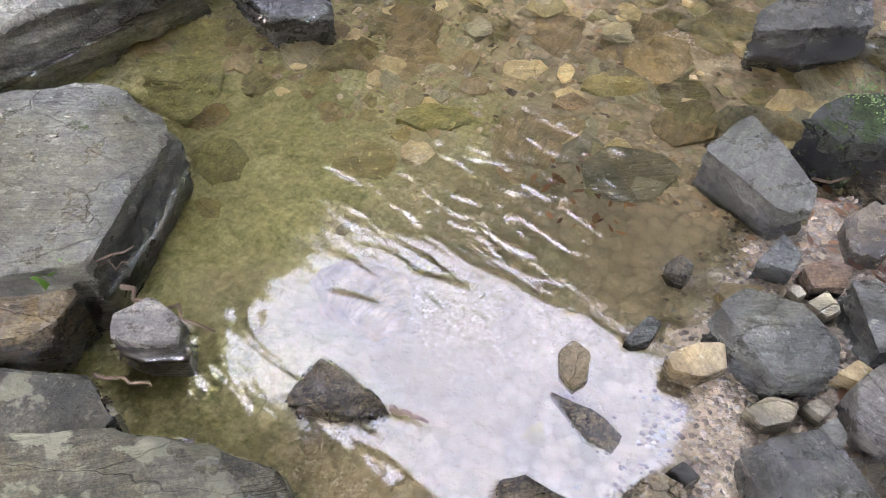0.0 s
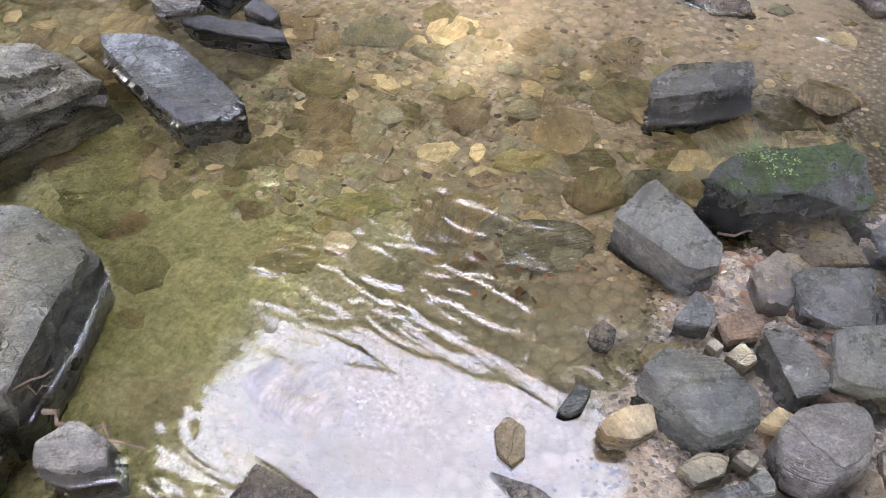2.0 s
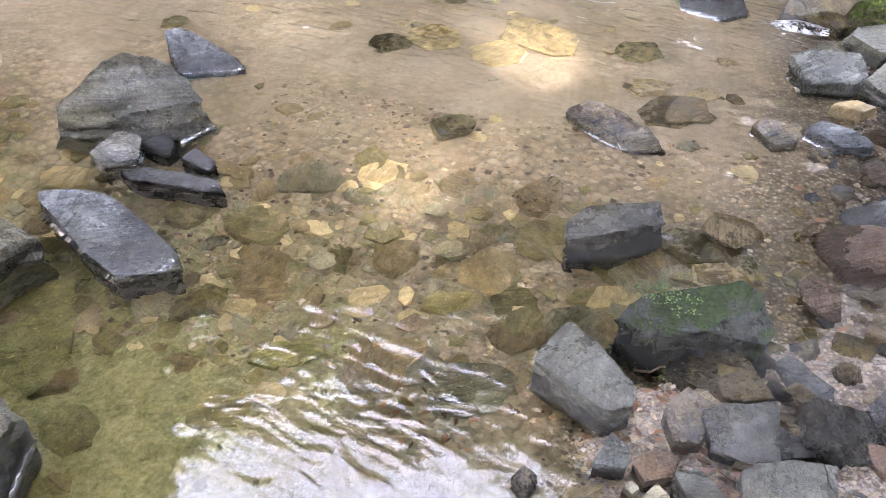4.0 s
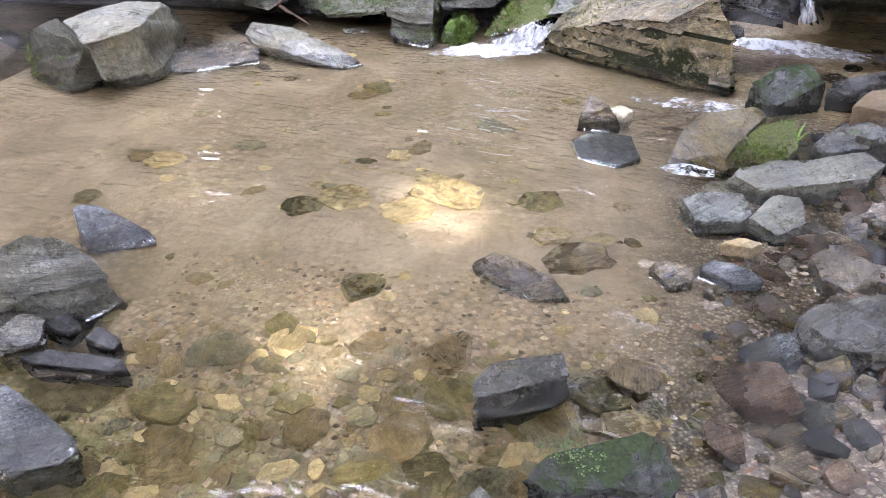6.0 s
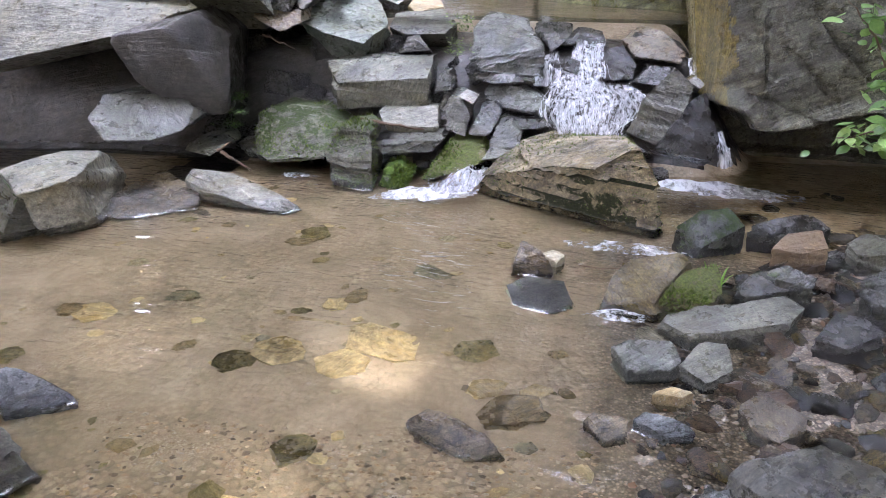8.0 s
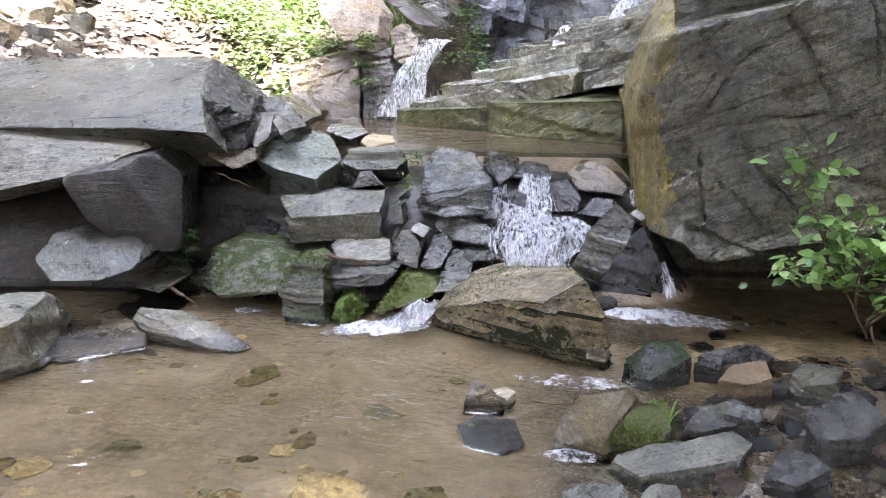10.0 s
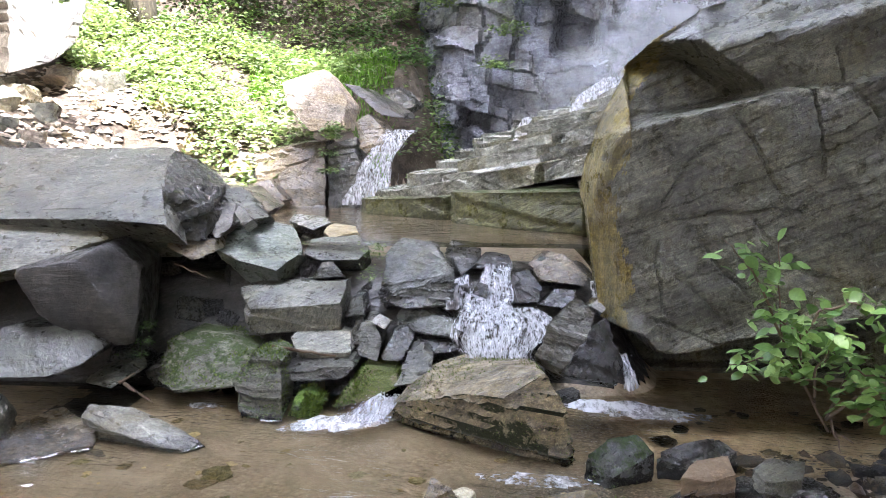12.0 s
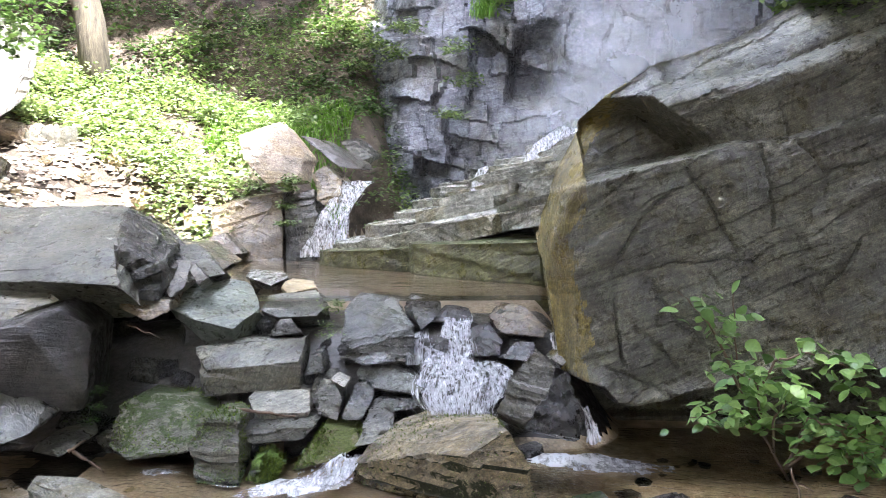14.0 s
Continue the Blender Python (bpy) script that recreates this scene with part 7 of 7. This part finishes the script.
shrub((1.776, 3.95, 0.134), [
    ([(1.776, 3.95, 0.134), (1.577, 3.8, 0.42), (1.422, 3.7, 0.674), (1.371, 3.65, 0.93), (1.379, 3.7, 1.192)], 22),
    ([(1.422, 3.7, 0.674), (1.291, 3.65, 0.93), (1.193, 3.6, 1.059), (1.086, 3.6, 1.165)], 12),
    ([(1.498, 3.75, 0.577), (1.582, 3.7, 0.81), (1.719, 3.65, 0.86), (1.882, 3.6, 0.803), (1.99, 3.55, 0.682)], 34),
    ([(1.577, 3.8, 0.42), (1.378, 3.65, 0.605), (1.146, 3.55, 0.581)], 24),
    ([(1.738, 3.9, 0.212), (1.751, 3.7, 0.534), (1.891, 3.6, 0.508), (2.048, 3.5, 0.433)], 40),
    ([(1.738, 3.9, 0.212), (1.758, 3.65, 0.411), (1.893, 3.5, 0.433), (1.933, 3.45, 0.359)], 34),
    ([(1.577, 3.8, 0.42), (1.462, 3.6, 0.725), (1.329, 3.6, 0.806)], 22),
    ([(1.635, 3.8, 0.334), (1.545, 3.6, 0.564), (1.622, 3.6, 0.671), (1.568, 3.6, 0.725)], 30),
    ([(1.891, 3.6, 0.508), (2.017, 3.5, 0.59), (2.157, 3.4, 0.669)], 20),
    ([(1.768, 3.9, 0.153), (1.837, 3.8, 0.132)], 0),
    ([(1.767, 3.9, 0.212), (1.759, 3.75, 0.095)], 0),
], "leafy green hazel shrub growing at the rock wall's foot", 77)


def at_points(points, spread, rise=0.0):
    def pick(r):
        x, y, z = r.choice(points)
        return x + r.gauss(0, spread), y + r.gauss(0, spread), z + abs(r.gauss(0, rise))
    return pick


grass("grass_tuft", 45, at_points([(0.555, 3.0, -0.004), (0.584, 3.05, 0.014)], 0.03), 0.13, GRASS, "fresh green grass tuft between stones", 71)
grass("grass_tuft", 9, at_points([(-1.168, 0.107, 0.1), (-1.16, 0.112, 0.09)], 0.01), 0.03, GRASS, "small green grass tuft on the slab", 72)
greenery("moss_fern", 45, at_points([(-2.114, 4.65, 0.419), (-2.078, 4.6, 0.346), (-2.092, 4.55, 0.275), (-2.084, 4.7, 0.441)], 0.03, 0.0), 14, 0.03, 0.014, LEAF_DARK, "hanging green moss beside the trickle", 73, 0.05)
greenery("small_fern", 30, at_points([(-0.73, 5.15, 0.814), (-0.743, 5.1, 0.709), (-0.698, 5.2, 0.863), (-0.755, 5.05, 0.663)], 0.03, 0.02), 12, 0.04, 0.02, LEAF, "small fern growing between stones", 74, 0.07)
greenery("moss_sprig", 24, at_points([(-0.125, 1.048, 0.16), (-0.148, 1.051, 0.16), (-0.102, 1.049, 0.15)], 0.025, 0.0), 10, 0.012, 0.0055, LEAF, "bright green sprigs on the mossy boulder", 75, 0.008)
greenery("cliff_plants", 70, at_points([(-0.76, 13.0, 3.781), (-1.145, 13.2, 4.002), (-0.571, 13.0, 4.235), (-1.348, 13.3, 3.648), (0.801, 12.8, 4.544), (0.3, 12.8, 3.832), (0.156, 12.6, 2.777), (0.343, 12.8, 3.292)], 0.12, 0.05), 26, 0.18, 0.07, LEAF, "green plants clinging to the cliff", 76, 0.25)
greenery("ledge_plants", 40, at_points([(-1.771, 9.0, 1.653), (-1.788, 9.0, 1.459), (-1.801, 8.95, 1.267), (-1.746, 9.05, 1.751)], 0.05, 0.0), 16, 0.06, 0.045, LEAF, "plants hanging beside the small fall", 77, 0.1)
greenery("wall_plants", 80, at_points([(2.238, 4.8, 2.721), (2.309, 4.7, 2.664), (2.115, 4.95, 2.791), (2.452, 4.5, 2.572), (2.373, 4.6, 2.689), (2.341, 4.6, 2.658), (2.437, 4.6, 2.721), (2.534, 4.6, 2.752), (2.18, 4.9, 2.795)], 0.1, 0.05), 20, 0.14, 0.06, LEAF, "leafy plants on top of the wall", 78, 0.16)
greenery("corner_plants", 60, at_points([(-4.161, 7.5, 3.149), (-4.152, 7.8, 3.426), (-4.117, 7.4, 2.869), (-4.266, 8.2, 3.118)], 0.15, 0.1), 18, 0.2, 0.07, LEAF_DARK, "bright leaves of an overhanging bush", 79, 0.3)
grass("cliff_grass", 500, at_points([(0.75, 12.7, 4.61), (0.795, 12.7, 4.874), (0.655, 12.6, 4.411), (0.975, 12.7, 4.697)], 0.1), 0.3, GRASS, "long grass hanging from the cliff", 80)


def litter(name, count, place, size, label, seed):
    """Dead leaves and bits of bark, curled, lying flat."""
    rnd = random.Random(seed)
    verts, faces = [], []
    for _ in range(count):
        x, y, z = place(rnd)
        a, ln = rnd.uniform(0, 6.3), rnd.uniform(*size)
        tip = Vector((math.cos(a), math.sin(a), rnd.uniform(-0.2, 0.25))).normalized()
        side = tip.cross(Vector((rnd.gauss(0, 0.3), rnd.gauss(0, 0.3), 1))).normalized()
        o = len(verts)
        verts += leaf_verts((x, y, z + 0.006), tip, side, ln, ln * rnd.uniform(0.25, 0.6), rnd.uniform(-0.1, 0.1) * ln)
        faces += [tuple(o + i for i in f) for f in LEAF_FACES]
    tagged(new(name, mesh_of(name, verts, faces, LITTER)), label, "leaf litter", kind="stuff")


LITTER = leaf_mat("dead_leaves", (0.05, 0.025, 0.015), (0.24, 0.13, 0.07))
litter("leaf_litter", 260, on_ground(-0.15, 1.8, 0.5, 3.6, lambda x, y: x > shore(y)), (0.015, 0.05), "dead brown leaves on the wet gravel", 61)
litter("sunken_leaves", 60, on_ground(-0.64, -0.44, 0.68, 0.88), (0.012, 0.035), "red-brown dead leaves sunk on the bed", 63)
litter("shore_litter", 120, on_ground(-0.22, 0.05, 0.7, 1.02), (0.01, 0.035), "dead leaves and bark between the stones", 64)
litter("leaf_litter_hill", 1500, on_ground(-9, -1.4, 9.8, 17), (0.04, 0.1), "dead leaves lying on the slope", 62)


# ---- trees that roof the gorge ----
SKY_GAP = (-6.5, 1.2, 3.2, 7.0)           # the opening over the pool, at ten metres
noise.seed_set(5)
DAPPLES = [(-1.0, 2.62, 0.28), (-0.86, 2.5, 0.34), (-0.72, 2.38, 0.33), (-0.55, 2.25, 0.34), (-0.38, 2.55, 0.2), (-0.03, 1.87, 0.35), (0.12, 1.78, 0.22), (-1.56, 2.4, 0.42), (-1.95, 2.8, 0.4), (-0.85, 1.72, 0.24), (-1.0, 1.48, 0.32), (-0.8, 2.02, 0.27), (-0.7, 3.3, 0.37), (0.1, 1.53, 0.24), (-2.3, 3.2, 0.42), (-1.7, 3.15, 0.36), (-1.25, 2.9, 0.2), (-0.95, 1.5, 0.36), (1.45, 3.95, 0.36), (1.15, 4.15, 0.34), (0.75, 1.75, 0.3)]


def open_above(p):
    """Whether a place in the canopy lies in the gap over the pool or in a small gap that the sun finds."""
    k = 10.0 / p.z
    if SKY_GAP[0] < p.x * k - 0.6 * (k - 1) < SKY_GAP[1] and SKY_GAP[2] < p.y * k + 0.3 * (1 - k) < SKY_GAP[3]:
        return True
    if 0.0 < p.x < 4.5 and 9.2 < p.y < 12.6:          # over the waterfall
        return True
    foot = p - TO_SUN * (p.z / TO_SUN.z)
    bank = p - TO_SUN * ((p.z - 1.9) / TO_SUN.z)
    if ((bank.x + 3.65) / 1.4) ** 2 + ((bank.y - 8.9) / 1.75) ** 2 < 1 + 0.9 * lump(bank.x, bank.y, 5, 1.6, 3):
        return True
    return noise.random() < 0.958 and any((foot.x - x) ** 2 + (foot.y - y) ** 2 < r * r * (0.75 + 0.6 * lump(foot.x, foot.y, 2, 4, 2)) for x, y, r in DAPPLES)


def tree(x, y, crown, seed):
    rnd = random.Random(seed)
    z0 = ground_z(x, y) - 0.2
    root = tagged(new("tree"), "tall broadleaf tree leaning over the gorge", "tree", "trees round the gorge")
    root.location = (x, y, z0)
    cx, cy, cz, r = crown
    top = Vector((x + (cx - x) * 0.35, y + (cy - y) * 0.35, max(cz, z0 + 7))) - Vector((x, y, z0))
    trunk = wiggle((0, 0, 0), top, 8, 0.5, seed)
    v, f = tube(trunk, [0.24 * (1 - 0.08 * i) for i in range(9)], 9)
    part("trunk", mesh_of("trunk", v, f, BARK), root)
    mid = Vector((cx - x, cy - y, cz - z0))
    for k in range(6):
        a = k * 1.05 + rnd.random()
        tip = mid + Vector((math.cos(a) * r * 0.75, math.sin(a) * r * 0.75, rnd.uniform(-0.6, 0.8)))
        limb = wiggle(trunk[4 + k % 4], tip, 6, 0.35, seed + k)
        keep = [q for q in limb if not open_above(q + Vector((x, y, z0)))]
        if len(keep) > 3:
            v, f = tube(keep, [0.09 * (1 - 0.12 * i) for i in range(len(keep))], 6)
            part("limb", mesh_of("limb", v, f, BARK), root)
    verts, faces = [], []
    for _ in range(int(430 * r * r / 3)):
        a, q = rnd.uniform(0, 6.3), r * math.sqrt(rnd.random())
        c = Vector((cx + q * math.cos(a), cy + q * math.sin(a), cz + rnd.uniform(-1.4, 1.4)))
        if lump(c.x, c.y, c.z, 0.9, 2) < -0.75:
            continue
        for _ in range(6):
            p = c + Vector((rnd.gauss(0, 0.2), rnd.gauss(0, 0.2), rnd.gauss(0, 0.15)))
            if p.z < 3 or open_above(p):
                continue
            tip = Vector((rnd.gauss(0, 1), rnd.gauss(0, 1), rnd.gauss(-0.2, 0.4))).normalized()
            side = tip.cross(Vector((rnd.gauss(0, 0.5), rnd.gauss(0, 0.5), 1))).normalized()
            o = len(verts)
            verts += [w - Vector((x, y, z0)) for w in leaf_verts(p, tip, side, rnd.uniform(0.24, 0.42), 0.24, -0.02)]
            faces += [tuple(o + i for i in g) for g in LEAF_FACES]
    part("crown", mesh_of("crown", verts, faces, CANOPY), root)


for i, (x, y, crown) in enumerate([
    (8.0, 0.5, (5.0, 0.5, 10.5, 4.6)), (9.5, 6.0, (5.2, 6.0, 11.0, 4.4)), (9.0, -6.0, (5.0, -4.6, 10.5, 5.2)), (1.5, -8.0, (0.5, -4.0, 10.2, 4.6)),
    (-6.0, -8.0, (-5.5, -3.5, 10.5, 4.6)), (-11.5, 0.5, (-9.5, 1.0, 11.0, 4.4)), (-13.0, 7.0, (-10.5, 6.5, 11.5, 4.2)), (9.0, 13.0, (6.5, 12.0, 13.5, 4.4)),
    (-1.0, -10.0, (0.0, -0.5, 10.0, 4.0)), (-10.0, 14.0, (-6.5, 12.5, 12.5, 4.0)), (-4.5, 19.0, (-3.0, 14.0, 13.0, 4.2)), (4.0, 18.0, (2.0, 11.5, 12.5, 3.8)), (-8.0, -3.0, (-5.0, 0.0, 10.3, 3.6)), (-5.3, 12.2, (-8.5, 12.0, 12.5, 3.0))]):
    tree(x, y, crown, 50 + i)
